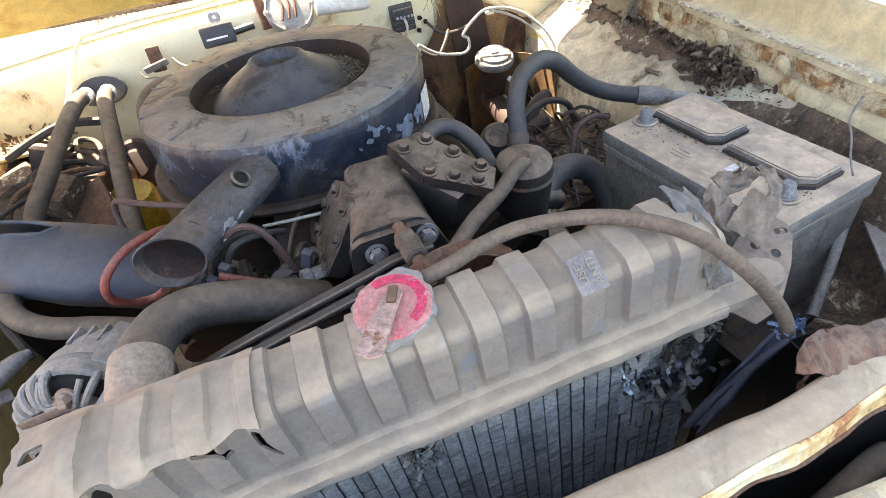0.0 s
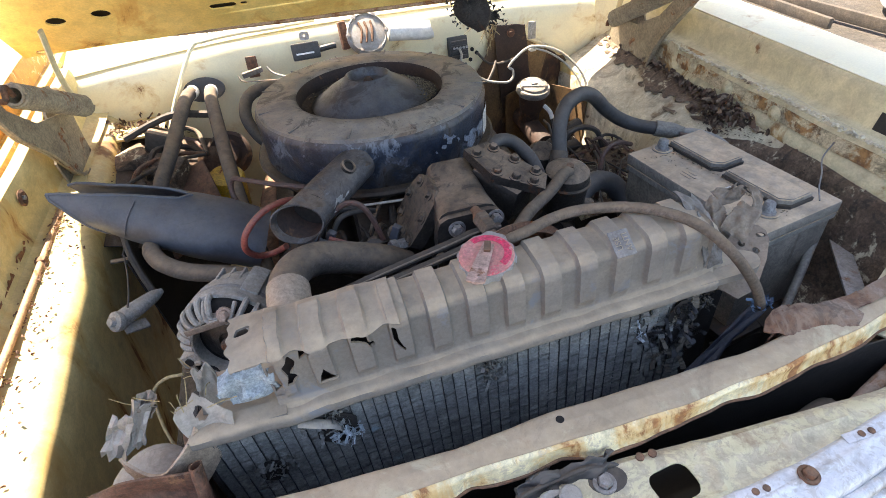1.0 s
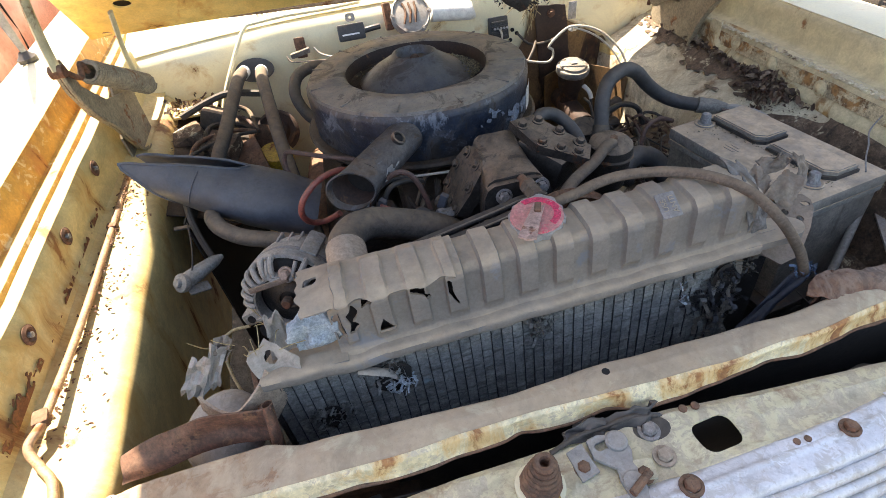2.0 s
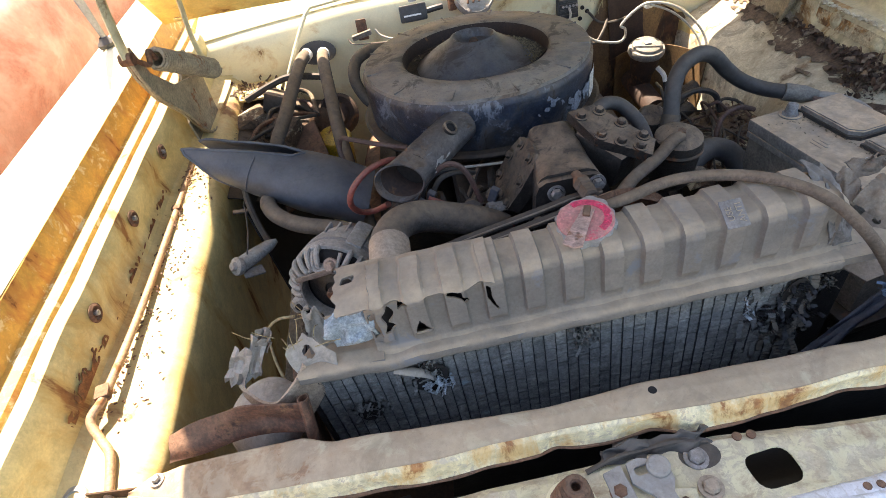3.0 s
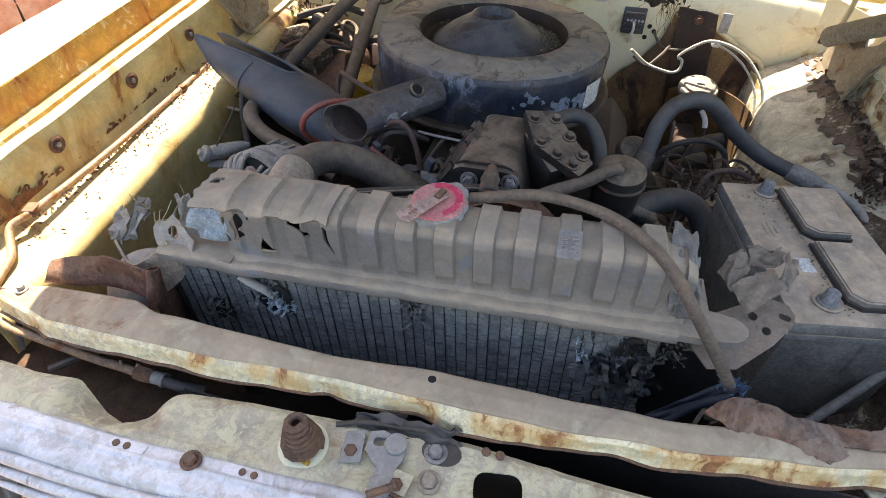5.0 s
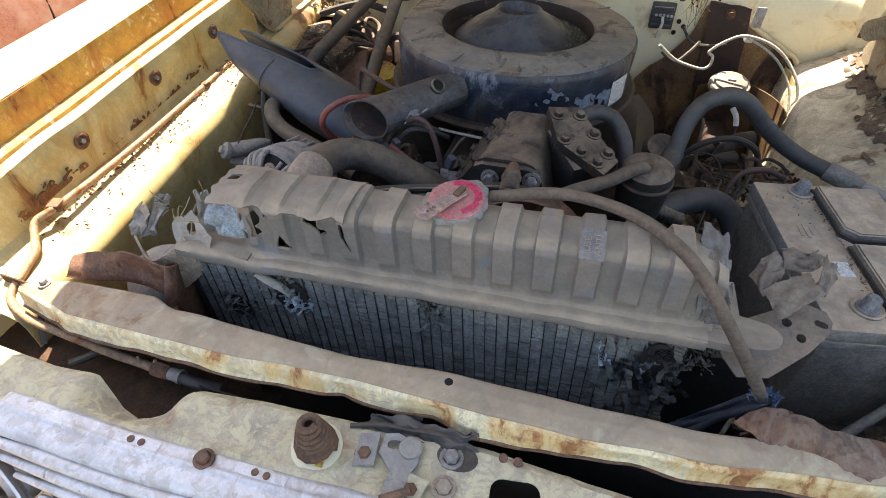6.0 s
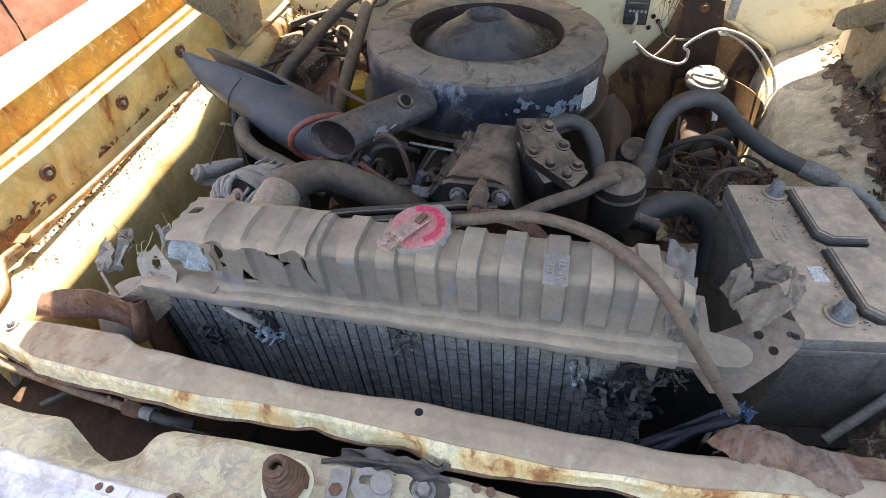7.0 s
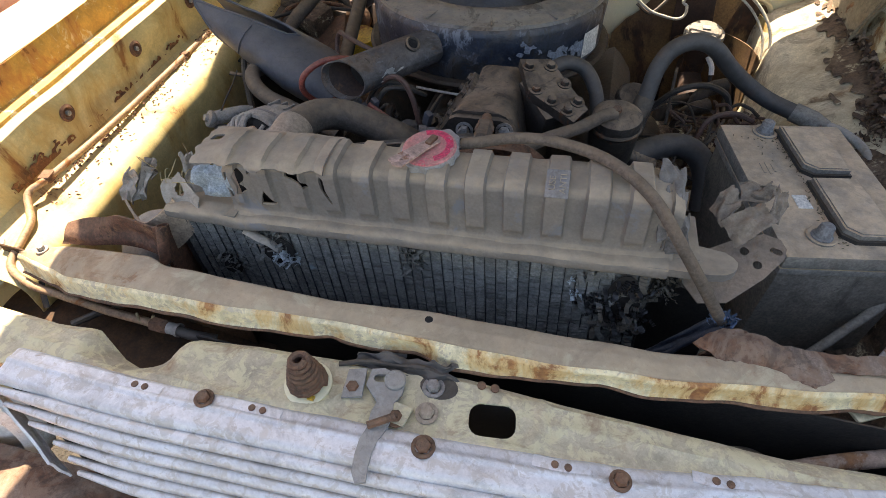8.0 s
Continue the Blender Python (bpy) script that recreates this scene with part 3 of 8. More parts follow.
def swept(prof, y0, y1, ny, dz, thick=0.0015, bumpy=0.0, keep=None, dx=None):
    """A sheet-metal profile of (x, z) carried along y; dz(y, x, z) lifts it; rows stay on the profile's corners."""
    own = bmesh.new()
    rows = []
    for j in range(ny + 1):
        y = y0 + (y1 - y0) * j / ny
        row = []
        for x, z in prof:
            p = Vector((x + (dx(y, x, z) if dx else 0), y, z + dz(y, x, z)))
            if bumpy:
                p += noise.noise_vector(p * 9) * bumpy
            row.append(own.verts.new(p))
        rows.append(row)
    for j in range(ny):
        for i in range(len(prof) - 1):
            if keep is None or keep(i, (j + 0.5) / ny):
                own.faces.new((rows[j][i], rows[j][i + 1], rows[j + 1][i + 1], rows[j + 1][i]))
    bmesh.ops.recalc_face_normals(own, faces=own.faces)
    if thick:
        thicken(own, thick)
    return own


def crumple(bm, amp, scale=25.0, seed=0.0):
    for v in bm.verts:
        v.co += noise.noise_vector(v.co * scale + Vector((seed, seed * 2, -seed))) * amp
    return bm


def aim(p, direction, roll=0.0):
    """A pose at p whose z points along direction."""
    return Matrix.Translation(p) @ Vector(direction).to_track_quat("Z", "Y").to_matrix().to_4x4() @ pose(0, 0, 0, 0, 0, roll)


def bolt_bm(p, direction, r=0.006, h=0.005, washer=1.7, bm=None, roll=0.0):
    m = aim(p, direction, roll)
    bm = lathe([(0, 0.0), (r * washer, 0.0), (r * washer, h * 0.3), (r * 1.05, h * 0.32)], 18, m, bm)
    return lathe([(r, h * 0.25), (r, h * 0.9), (r * 0.85, h * 1.1), (0, h * 1.15)], 6, m, bm)


def wire(name, pts, r, mat, label, category="wire", n=8, group=""):
    ob = part(name, tube(pts, r, n, 8), mat, None, label)
    return tagged(ob, "", category, group)

# ---- ground and surroundings ----
def hills(u, v):
    x, y = -60 + 120 * u ** 1.0, -60 + 120 * v
    d = math.hypot(x, y)
    return Vector((x, y, 0.03 * noise.noise(Vector((x, y, 0)) * 0.7) - (0.02 if d < 3 else 0)))


tagged(part("ground", sheet(hills, 60, 60), EARTH, None, "dry dusty earth of a yard with litter"), "", "ground", "", "structure")

# ---- car shell ----
LEFT_TOP = lambda y: 0.09 * (y - 0.147)
car = thing("car_body", (0, 0.3, 0), "old cream-painted sedan front end, rusty, faded and dusty", "car")


def left_lift(y, x, z):
    return LEFT_TOP(y) * min(1.0, max(0.0, (z - 0.60) / 0.15))


left_prof = [(-0.56, 0.28), (-0.550, 0.45), (-0.542, 0.58), (-0.536, 0.66), (-0.535, 0.698), (-0.540, 0.712), (-0.552, 0.720), (-0.57, 0.723), (-0.605, 0.726), (-0.630, 0.728),
             (-0.641, 0.734), (-0.645, 0.748), (-0.648, 0.765), (-0.644, 0.785), (-0.644, 0.806), (-0.647, 0.815), (-0.653, 0.818), (-0.664, 0.818)]
inner_left = part("inner_fender", swept(left_prof, -0.12, 0.93, 42, left_lift, 0.002, 0.003, None, lambda y, x, z: -0.055 * max(0.0, y + 0.02) * (x > -0.60)), CREAM_YELLOW, car, "inner fender with bounce-light yellow put into its cream paint, a sunlit ledge and rust runs")
fl_prof = [(-0.668, 0.812), (-0.671, 0.820), (-0.690, 0.821), (-0.693, 0.822), (-0.697, 0.845), (-0.700, 0.868)]
part("fender_flange", swept(fl_prof, -0.30, 1.25, 30, lambda y, x, z: LEFT_TOP(y), 0.0015, 0.0015), ORANGE, car, "fender flange coloured saturated orange")
fender_prof = [(-0.700, 0.869), (-0.706, 0.875), (-0.73, 0.880), (-0.80, 0.876), (-0.850, 0.858), (-0.878, 0.82), (-0.888, 0.75), (-0.885, 0.5), (-0.87, 0.28)]
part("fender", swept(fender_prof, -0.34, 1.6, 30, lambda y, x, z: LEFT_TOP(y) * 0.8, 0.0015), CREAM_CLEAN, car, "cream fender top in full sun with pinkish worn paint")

RIGHT_LIFT = lambda y, x, z: -0.02 * (y - 0.35) * min(1.0, max(0.0, (z - 0.70) / 0.1))
right_wall_prof = [(0.612, 0.60), (0.620, 0.700), (0.622, 0.762), (0.617, 0.776), (0.621, 0.790), (0.629, 0.797), (0.631, 0.812), (0.632, 0.822), (0.635, 0.829), (0.641, 0.832), (0.648, 0.836), (0.655, 0.833)]
inner_right = part("inner_fender", swept(right_wall_prof, -0.12, 0.95, 42, RIGHT_LIFT, 0.002, 0.003), CREAM_STAINED, car, "stained inner fender wall with a crusty sealed seam")
part("rust_band", swept([(0.6265, 0.7985), (0.6283, 0.806), (0.6292, 0.814), (0.6305, 0.823)], -0.10, 0.74, 40, RIGHT_LIFT, 0.001, 0.002), WALL_RUST, inner_right, "rust-stained recessed band under the seam")
rf_prof = [(0.650, 0.832), (0.668, 0.833), (0.674, 0.838), (0.682, 0.868), (0.688, 0.884), (0.695, 0.890)]
part("fender_flange", swept(rf_prof, -0.30, 1.25, 30, lambda y, x, z: -0.01 * (y - 0.3), 0.0015, 0.001), CREAM, car, "pale fender flange")
rfender = [(0.695, 0.891), (0.72, 0.897), (0.80, 0.895), (0.845, 0.872), (0.868, 0.84), (0.878, 0.77), (0.878, 0.5), (0.865, 0.28)]
part("fender", swept(rfender, -0.34, 1.6, 30, lambda y, x, z: -0.008 * (y - 0.3), 0.0015), CREAM_CLEAN, car, "cream fender with a dusty inner half and a sunlit top")


def right_ledge(u, v):
    """The wheel-house top: a rounded plateau at the back that drops to the battery tray in front."""
    y = 0.95 - 1.07 * u
    prof = [(0.455, 0.58), (0.460, 0.60), (0.466, 0.64), (0.478, 0.690), (0.492, 0.714), (0.515, 0.728), (0.56, 0.748), (0.600, 0.768), (0.620, 0.776)]
    x, z = lerp_profile(prof, v)
    k = max(0.0, min(1.0, (0.36 - y) / 0.20))
    k = k * k * (3 - 2 * k)
    z = z - 0.13 * k * max(0.0, min(1.0, (z - 0.5) / 0.2)) * max(0.0, min(1.0, (0.612 - x) / 0.05))
    out = 0.027 * max(0.0, min(1.0, (y - 0.60) / 0.2)) * (1 - v)
    return Vector((x + 0.03 * k * (1 - v) + out, y, z)) + noise.noise_vector(Vector((x, y, z)) * 12) * 0.004


part("wheel_house", sheet(right_ledge, 44, 26, 0.002), WHEEL_TOP, car, "dirty wheel-house top with flaking paint")
part("packed_dirt", sheet(lambda u, v: right_ledge(0.46 + 0.54 * u, v) + Vector((-0.001, 0, 0.0035)), 60, 44, 0.001, lambda u, v: u * 2.2 > 0.35 + 0.9 * abs(v - 0.85) + 0.8 * noise.noise(Vector((u * 9, v * 9, 2))) and v > 0.1), DIRT, car, "brown dirt packed along the shelf beside the battery")

part("packed_dirt", sheet(lambda u, v: right_ledge(0.03 + 0.47 * u, 0.62 + 0.37 * v) + Vector((-0.001, 0, 0.003)), 90, 40, 0.0006, lambda u, v: v > 0.68 - 0.30 * u + 0.30 * noise.noise(Vector((u * 6, v * 3, 5))) + 0.35 * noise.noise(Vector((u * 22, v * 9, 1)))), DIRT, car, "brown dirt and rust along the foot of the fender wall")

# Black colour puts the shade low in the bay onto the apron.
part("lower_apron", sheet(lambda u, v: Vector((0.455 + 0.05 * v, 0.95 - 1.07 * u, 0.60 - 0.34 * v)), 20, 8, 0.002), SHADE_RUBBER_BLACK, car, "lower apron in black, the deep bay's shade put into its colour")
# firewall, cowl
CURVE = lambda x: 0.045 * max(0.0, x) - 0.05 * max(0.0, -x - 0.25)


def fw(u, v):
    x = -0.70 + 1.34 * u
    prof = [(0.935, 0.25), (0.935, 0.55), (0.93, 0.80), (0.935, 0.845), (0.95, 0.862), (0.965, 0.868)]
    y, z = lerp_profile(prof, v)
    top = 0.030 * (1 - (x / 0.62) ** 2)
    return Vector((x, y + CURVE(x), z + top * max(0.0, min(1.0, (z - 0.7) / 0.15)))) + noise.noise_vector(Vector((x, y, z)) * 7) * 0.003


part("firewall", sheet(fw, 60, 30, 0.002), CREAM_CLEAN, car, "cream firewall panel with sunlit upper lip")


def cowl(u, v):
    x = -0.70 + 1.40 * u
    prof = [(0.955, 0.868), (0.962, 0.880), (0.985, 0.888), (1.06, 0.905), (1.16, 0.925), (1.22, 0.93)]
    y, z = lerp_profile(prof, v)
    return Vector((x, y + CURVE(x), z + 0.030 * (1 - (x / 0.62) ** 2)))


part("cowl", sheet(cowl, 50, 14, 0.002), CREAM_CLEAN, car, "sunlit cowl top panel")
slot_mesh = finish("cowl_slot", box((0, 0, 0), (0.0042, 0.026, 0.005), 0.001), PALE_GREY)
for i in range(72):
    x = -0.36 + 0.0105 * i
    share("cowl_slot", slot_mesh, car, Matrix.Translation(Vector((x, 0.986 + CURVE(x), 0.8905 + 0.030 * (1 - (x / 0.62) ** 2))) - Vector((0, 0.3, 0))))


def cowl_side(sx):
    """The end pillar of the firewall, beside the hinge."""
    bm = sheet(lambda u, v: Vector((sx * (0.585 + 0.075 * u + 0.012 * math.sin(v * 3)), 0.945 - 0.05 * u + CURVE(sx * 0.6) * 0.6, 0.62 + (0.25 + 0.02 * (1 - u)) * v)), 8, 10, 0.002)
    return part("firewall_pillar", bm, CREAM_CLEAN, car, "bright cream end panel of the firewall")


cowl_side(1)
part("windscreen", sheet(lambda u, v: Vector((-0.66 + 1.32 * u, 1.20 + 0.45 * v, 0.95 + 0.42 * v + 0.03 * (1 - (2 * u - 1) ** 2))), 20, 8, 0.005), GLASS_DARK, car, "dusty windscreen")
part("roof", sheet(lambda u, v: Vector((-0.62 + 1.24 * u, 1.65 + 1.2 * v, 1.37 + 0.05 * math.sin(math.pi * v) + 0.03 * (1 - (2 * u - 1) ** 2))), 16, 10, 0.004), CREAM_CLEAN, car, "cream roof")
part("cabin_side", sheet(lambda u, v: Vector((-0.88 + 0.1 * max(0, v - 0.6), 1.25 + 1.6 * u, 0.25 + 1.1 * v)), 8, 8, 0.004), CREAM_CLEAN, car)
part("cabin_side", sheet(lambda u, v: Vector((0.88 - 0.1 * max(0, v - 0.6), 1.25 + 1.6 * u, 0.25 + 1.1 * v)), 8, 8, 0.004), CREAM_CLEAN, car)

# dark brown booster recess and yellow curved bracket on the firewall's driver side
part("booster_panel", sheet(lambda u, v: Vector((0.298 + 0.085 * u + 0.03 * (1 - v), 0.918 + 0.006 * math.sin(u * 3), 0.60 + 0.238 * v + 0.006 * (1 - u))) + noise.noise_vector(Vector((u, v, 0)) * 5) * 0.003, 10, 16, 0.003), BROWN, car, "dark brown steering-column plate on the firewall")


def recess(u, v):
    """A rounded hollow pressed into the firewall round the brake cylinder."""
    a = radians(112 - 118 * u)
    p = Vector((0.368 + 0.112 * math.cos(a) * (0.92 + 0.08 * v), 0.760 + 0.150 * math.sin(a), 0.40 + 0.295 * v - 0.06 * max(0.0, 0.45 - u)))
    return p + noise.noise_vector(p * 9) * 0.006


HOLLOW_TOP = [(0.185, 0.655), (0.215, 0.690), (0.250, 0.725), (0.282, 0.765), (0.296, 0.838), (0.345, 0.836), (0.388, 0.800), (0.450, 0.765), (0.508, 0.733), (0.545, 0.668)]


def washed(u, v):
    """The rust-brown hollow of the firewall below the slanting ridge."""
    x = 0.185 + 0.36 * u
    z = 0.40 + (tab(x, HOLLOW_TOP) + 0.010 * noise.noise(Vector((x * 40, 1, 0))) - 0.40) * v
    return Vector((x, 0.920 + CURVE(x) - 0.010 * math.sin(3.1 * v), z)) + noise.noise_vector(Vector((x, 0.9, z)) * 9) * 0.004


part("washed_panel", sheet(washed, 40, 30, 0.003), RECESS, car, "mottled rust-brown lower firewall")
part("ridge", tube([(x, 0.918 + CURVE(x), tab(x, HOLLOW_TOP) + 0.004) for x in (0.36, 0.388, 0.42, 0.450, 0.48, 0.508, 0.53)], 0.0055, 10, 4), CREAM_STAINED, car, "pressed cream ridge slanting over the hollow")
part("booster_recess", sheet(recess, 34, 22, 0.003), RECESS, car, "rust-washed rounded hollow behind the brake cylinder")
part("recess_floor", sheet(lambda u, v: Vector((0.25 + 0.24 * u, 0.60 + 0.32 * v, 0.47 + 0.03 * v)) + noise.noise_vector(Vector((u, v, 7)) * 4) * 0.012, 16, 16, 0.003), RECESS, car, "rusty floor of the hollow")
part("inner_apron", sheet(lambda u, v: Vector((0.478 + 0.035 * u + 0.02 * v, 0.95 - 0.30 * u, 0.40 + 0.32 * v)) + noise.noise_vector(Vector((u, v, 2)) * 4) * 0.006, 14, 12, 0.002), CREAM_YELLOW, car, "apron side with bounce-light yellow put into its paint, streaked with rust")

# ---- front panel over the grille ----
outer = [(-0.62, -0.165), (-0.48, -0.173), (-0.404, -0.176), (-0.350, -0.171), (-0.317, -0.187), (-0.293, -0.193), (-0.280, -0.188), (-0.255, -0.167), (-0.228, -0.155), (-0.163, -0.148),
         (-0.094, -0.143), (-0.06, -0.141), (-0.03, -0.138), (0.03, -0.132), (0.071, -0.130), (0.176, -0.135), (0.283, -0.137), (0.382, -0.139), (0.461, -0.133), (0.60, -0.125), (0.66, -0.15),
         (0.66, -0.165), (0.38, -0.196), (0.17, -0.224), (0.0, -0.236), (-0.30, -0.240), (-0.62, -0.236)]
def near(x, y, line, w):
    """How close a point lies to a polyline: 1 on it, 0 at w metres."""
    best = 1.0
    for (x0, y0), (x1, y1) in zip(line, line[1:]):
        k = max(0.0, min(1.0, ((x - x0) * (x1 - x0) + (y - y0) * (y1 - y0)) / ((x1 - x0) ** 2 + (y1 - y0) ** 2)))
        best = min(best, math.hypot(x - x0 - k * (x1 - x0), y - y0 - k * (y1 - y0)) / w)
    return (1 - best) ** 2 * (1 + 2 * best)


BEADS = [[(-0.46, -0.199), (-0.30, -0.212), (-0.10, -0.208), (-0.058, -0.200), (-0.047, -0.185), (-0.040, -0.152)], [(0.155, -0.138), (0.157, -0.165), (0.152, -0.192), (0.10, -0.201), (0.05, -0.203)], [(0.157, -0.165), (0.30, -0.160), (0.50, -0.150)]]


def panel_z(x, y):
    """The pressed panel: it rolls down at its rear edge and into the notch, with raised beads and small dents."""
    z = 0.741 + 0.0030 * max(near(x, y, b, 0.008) for b in BEADS)
    z -= 0.0075 * near(x, y, outer[:20], 0.009)
    z -= 0.028 * near(x, y, [(-0.318, -0.181), (-0.296, -0.189), (-0.272, -0.180)], 0.042)
    z -= 0.0035 * near(x, y, [(-0.020, -0.160), (0.020, -0.190)], 0.030)
    return z + 0.0012 * noise.noise(Vector((x, y, 0)) * 30)


front_panel = part("front_panel", shaped(outer, [rrect(0.110, -0.172, 0.046, 0.035, 0.012, 4, 8)], 0.0055, panel_z, 0.0025), PANEL, car, "weathered cream upper grille panel with an oval opening")
# Near-black sheet added for the shade in the gap below the panel.
part("front_skirt", sheet(lambda u, v: Vector((-0.24 + 0.90 * u, -0.150 + 0.03 * v, 0.730 - 0.30 * v)), 20, 6, 0.002), HOLE_SHADE, front_panel, "added dark sheet painting the shade below the panel")

# Black sheet added so that the gap under the beam reads as shade.
part("lower_valance", sheet(lambda u, v: Vector((-0.36 + 0.98 * u, -0.087 + 0.01 * v, 0.738 - 0.32 * v)), 20, 6, 0.002), SHADE_RUBBER_BLACK, car, "added black sheet painting the shade gap under the beam")
part("lower_valance", sheet(lambda u, v: Vector((-0.60 + 0.38 * u, -0.078 + 0.01 * v - 0.015 * u, 0.722 - 0.30 * v)), 14, 6, 0.002), FLOOR_BROWN, car, "rusty brown valance at the corner")

part("lower_floor", sheet(lambda u, v: Vector((-0.62 + 0.42 * u, -0.215 + 0.15 * v, 0.63 + 0.02 * math.sin(3 * u))) + noise.noise_vector(Vector((u * 3, v * 3, 4))) * 0.006, 14, 8, 0.002), FLOOR_BROWN, car, "rusty brown floor behind the grille")

# ---- curved support beam in front of the radiator ----
BACK = [(-0.535, -0.092), (-0.515, -0.078), (-0.48, -0.074), (-0.345, -0.076), (-0.305, -0.089), (-0.21, -0.090), (-0.09, -0.090), (0.03, -0.079), (0.15, -0.075), (0.25, -0.072), (0.46, -0.040), (0.60, -0.018)]
FRONT = [(-0.535, -0.098), (-0.505, -0.104), (-0.471, -0.113), (-0.434, -0.122), (-0.35, -0.127), (-0.27, -0.130), (-0.20, -0.128), (-0.14, -0.122), (-0.065, -0.117), (0.15, -0.114), (0.25, -0.105), (0.38, -0.086), (0.46, -0.070), (0.60, -0.040)]
DENTS = [(-0.535, 0.0), (-0.10, 0.0), (-0.085, 0.006), (-0.06, 0.0), (-0.02, 0.0), (0.015, 0.007), (0.05, -0.003), (0.09, -0.002), (0.20, 0.003), (0.60, 0.0)]


def beam_line(x):
    """Back edge, front edge and height of the beam at x."""
    return tab(x, BACK), tab(x, FRONT), 0.770 - 0.030 * min(1.0, max(0.0, (-0.27 - x) / 0.23)) ** 1.3


def beam(u, v):
    x = -0.535 + 1.135 * u
    back, front, z = beam_line(x)
    prof = [(back + 0.003, z - 0.034), (back + 0.002, z - 0.004), (back - 0.002, z), (0.55 * back + 0.45 * front, z + 0.0015), (front + 0.004, z - 0.0005), (front, z - 0.003)]
    y, zz = lerp_profile(prof, v)
    return Vector((x, y, zz)) + noise.noise_vector(Vector((x, y, zz)) * 16) * 0.0014


def beam_front(u, v):
    x = -0.535 + 1.135 * u
    back, front, z = beam_line(x)
    dent = tab(x, DENTS)
    wave = 0.004 * noise.noise(Vector((x * 9, 0, 4))) + 0.003 * noise.noise(Vector((x * 26, 0, 1)))
    prof = [(front + 0.001, z - 0.001), (front - 0.003, z - 0.004), (front - 0.0045 + wave * 0.3 + dent, z - 0.014), (front - 0.005 + wave * 0.6 + dent, z - 0.022 + wave * 0.5), (front - 0.0075 + wave * 0.7 + dent, z - 0.0265 + wave * 0.6)]
    y, zz = lerp_profile(prof, v)
    return Vector((x, y, zz)) + noise.noise_vector(Vector((x, y, zz)) * 16) * 0.0014


support_beam = thing("support_beam", (0, -0.1, 0.73), "bent steel radiator support beam, dusty on top with rust-streaked cream edge", "beam")
beam_body = part("beam_body", sheet(beam, 190, 30, 0.002), BEAM_TOP, support_beam)
# A flat dark disc stands in for the hole's shade.
part("drilled_hole", lathe([(0.0044, 0.0), (0.0044, 0.0004), (0.0, 0.0004)], 20, Matrix.Translation((0.0235, -0.0915, 0.7714))), HOLE_SHADE, beam_body, "flat dark disc painting the shade of a drilled hole")
part("beam_edge", sheet(beam_front, 190, 14, 0.002), BEAM_EDGE, support_beam, "rust-streaked cream front edge")
part("beam_hem", tube([beam_front(k / 95, 1.0) for k in range(96)], 0.0019, 7, 2, wob=0.4), RUST, support_beam, "rusty hem along the lower edge")
part("end_bolt", bolt_bm((-0.505, -0.086, beam_line(-0.505)[2] + 0.002), (0, 0, 1), 0.0045, 0.006), STEEL, support_beam, "steel end bolt")

# ---- hood, raised on its hinges ----
HOOD_DIR = Vector((0, -math.cos(radians(46)), math.sin(radians(46))))
HOOD_NOR = Vector((0, -math.sin(radians(46)), -math.cos(radians(46))))


def hood_pt(x, s, d=0.0):
    """x across, s metres from the rear edge along the hood, d metres towards the engine."""
    arc = 0.05 * (1 - (x / 0.66) ** 2)
    return Vector((x, 0.862, 0.925)) + HOOD_DIR * (s - arc * 0.0) + HOOD_NOR * (d - 0.02 * (x / 0.7) ** 2)


hood = thing("hood", (0, 0.862, 0.925), "raised cream hood, rusty underside with torn black insulation", "hood")
LEN = 1.12


def rear_edge(x):
    return -0.010 + 0.033 * (1 - ((x + 0.30) / 0.95) ** 2) - 0.028 * max(0.0, min(1.0, (x - 0.30) / 0.15))


part("outer_skin", sheet(lambda u, v: hood_pt(-0.70 + 1.40 * u, rear_edge(-0.70 + 1.40 * u) + (LEN - rear_edge(-0.7 + 1.4 * u)) * v, -0.035), 30, 24, 0.0015), CREAM_CLEAN, hood, "sunlit outer skin")
holes_h = [((-0.572, 0.085 + 0.035), 0.017), ((-0.494, 0.090 + 0.035), 0.017), ((-0.643, 0.032), 0.011), ((-0.213, 0.148), 0.013), ((-0.086, 0.147), 0.013), ((0.166, 0.145), 0.013), ((0.329, 0.095), 0.013), ((0.57, 0.12), 0.014)]
slots_h = [((-0.286, 0.102), 0.050, 0.017), ((-0.247, 0.102), 0.014, 0.012), ((-0.032, 0.126), 0.044, 0.017), ((-0.11, 0.105), 0.014, 0.011)]
rim = [(-0.68, LEN - 0.02)] + [(-0.68, 0.02)] + [(-0.66 + 1.32 * k / 24, rear_edge(-0.66 + 1.32 * k / 24) + 0.004) for k in range(25)] + [(0.68, 0.02), (0.68, LEN - 0.02)]
inner_cut = [(-0.60, 0.90), (-0.605, 0.25), (-0.585, 0.214), (-0.53, 0.194), (-0.45, 0.192), (-0.20, 0.201), (0.10, 0.212), (0.48, 0.215), (0.56, 0.226), (0.59, 0.26), (0.58, 0.90)]
fr_m = Matrix(((1, 0, 0, 0), (0, HOOD_DIR.y, HOOD_NOR.y, 0.862), (0, HOOD_DIR.z, HOOD_NOR.z, 0.925), (0, 0, 0, 1)))
part("inner_frame", plate(rim, [inner_cut[::-1]] + [circle(x, s, r, 16, r * 0.75) for (x, s), r in holes_h] + [rrect(x, s, w, h, h * 0.45) for (x, s), w, h in slots_h], 0.004, fr_m), HOOD_IN, hood, "yellow rusty inner frame with round and slotted holes")
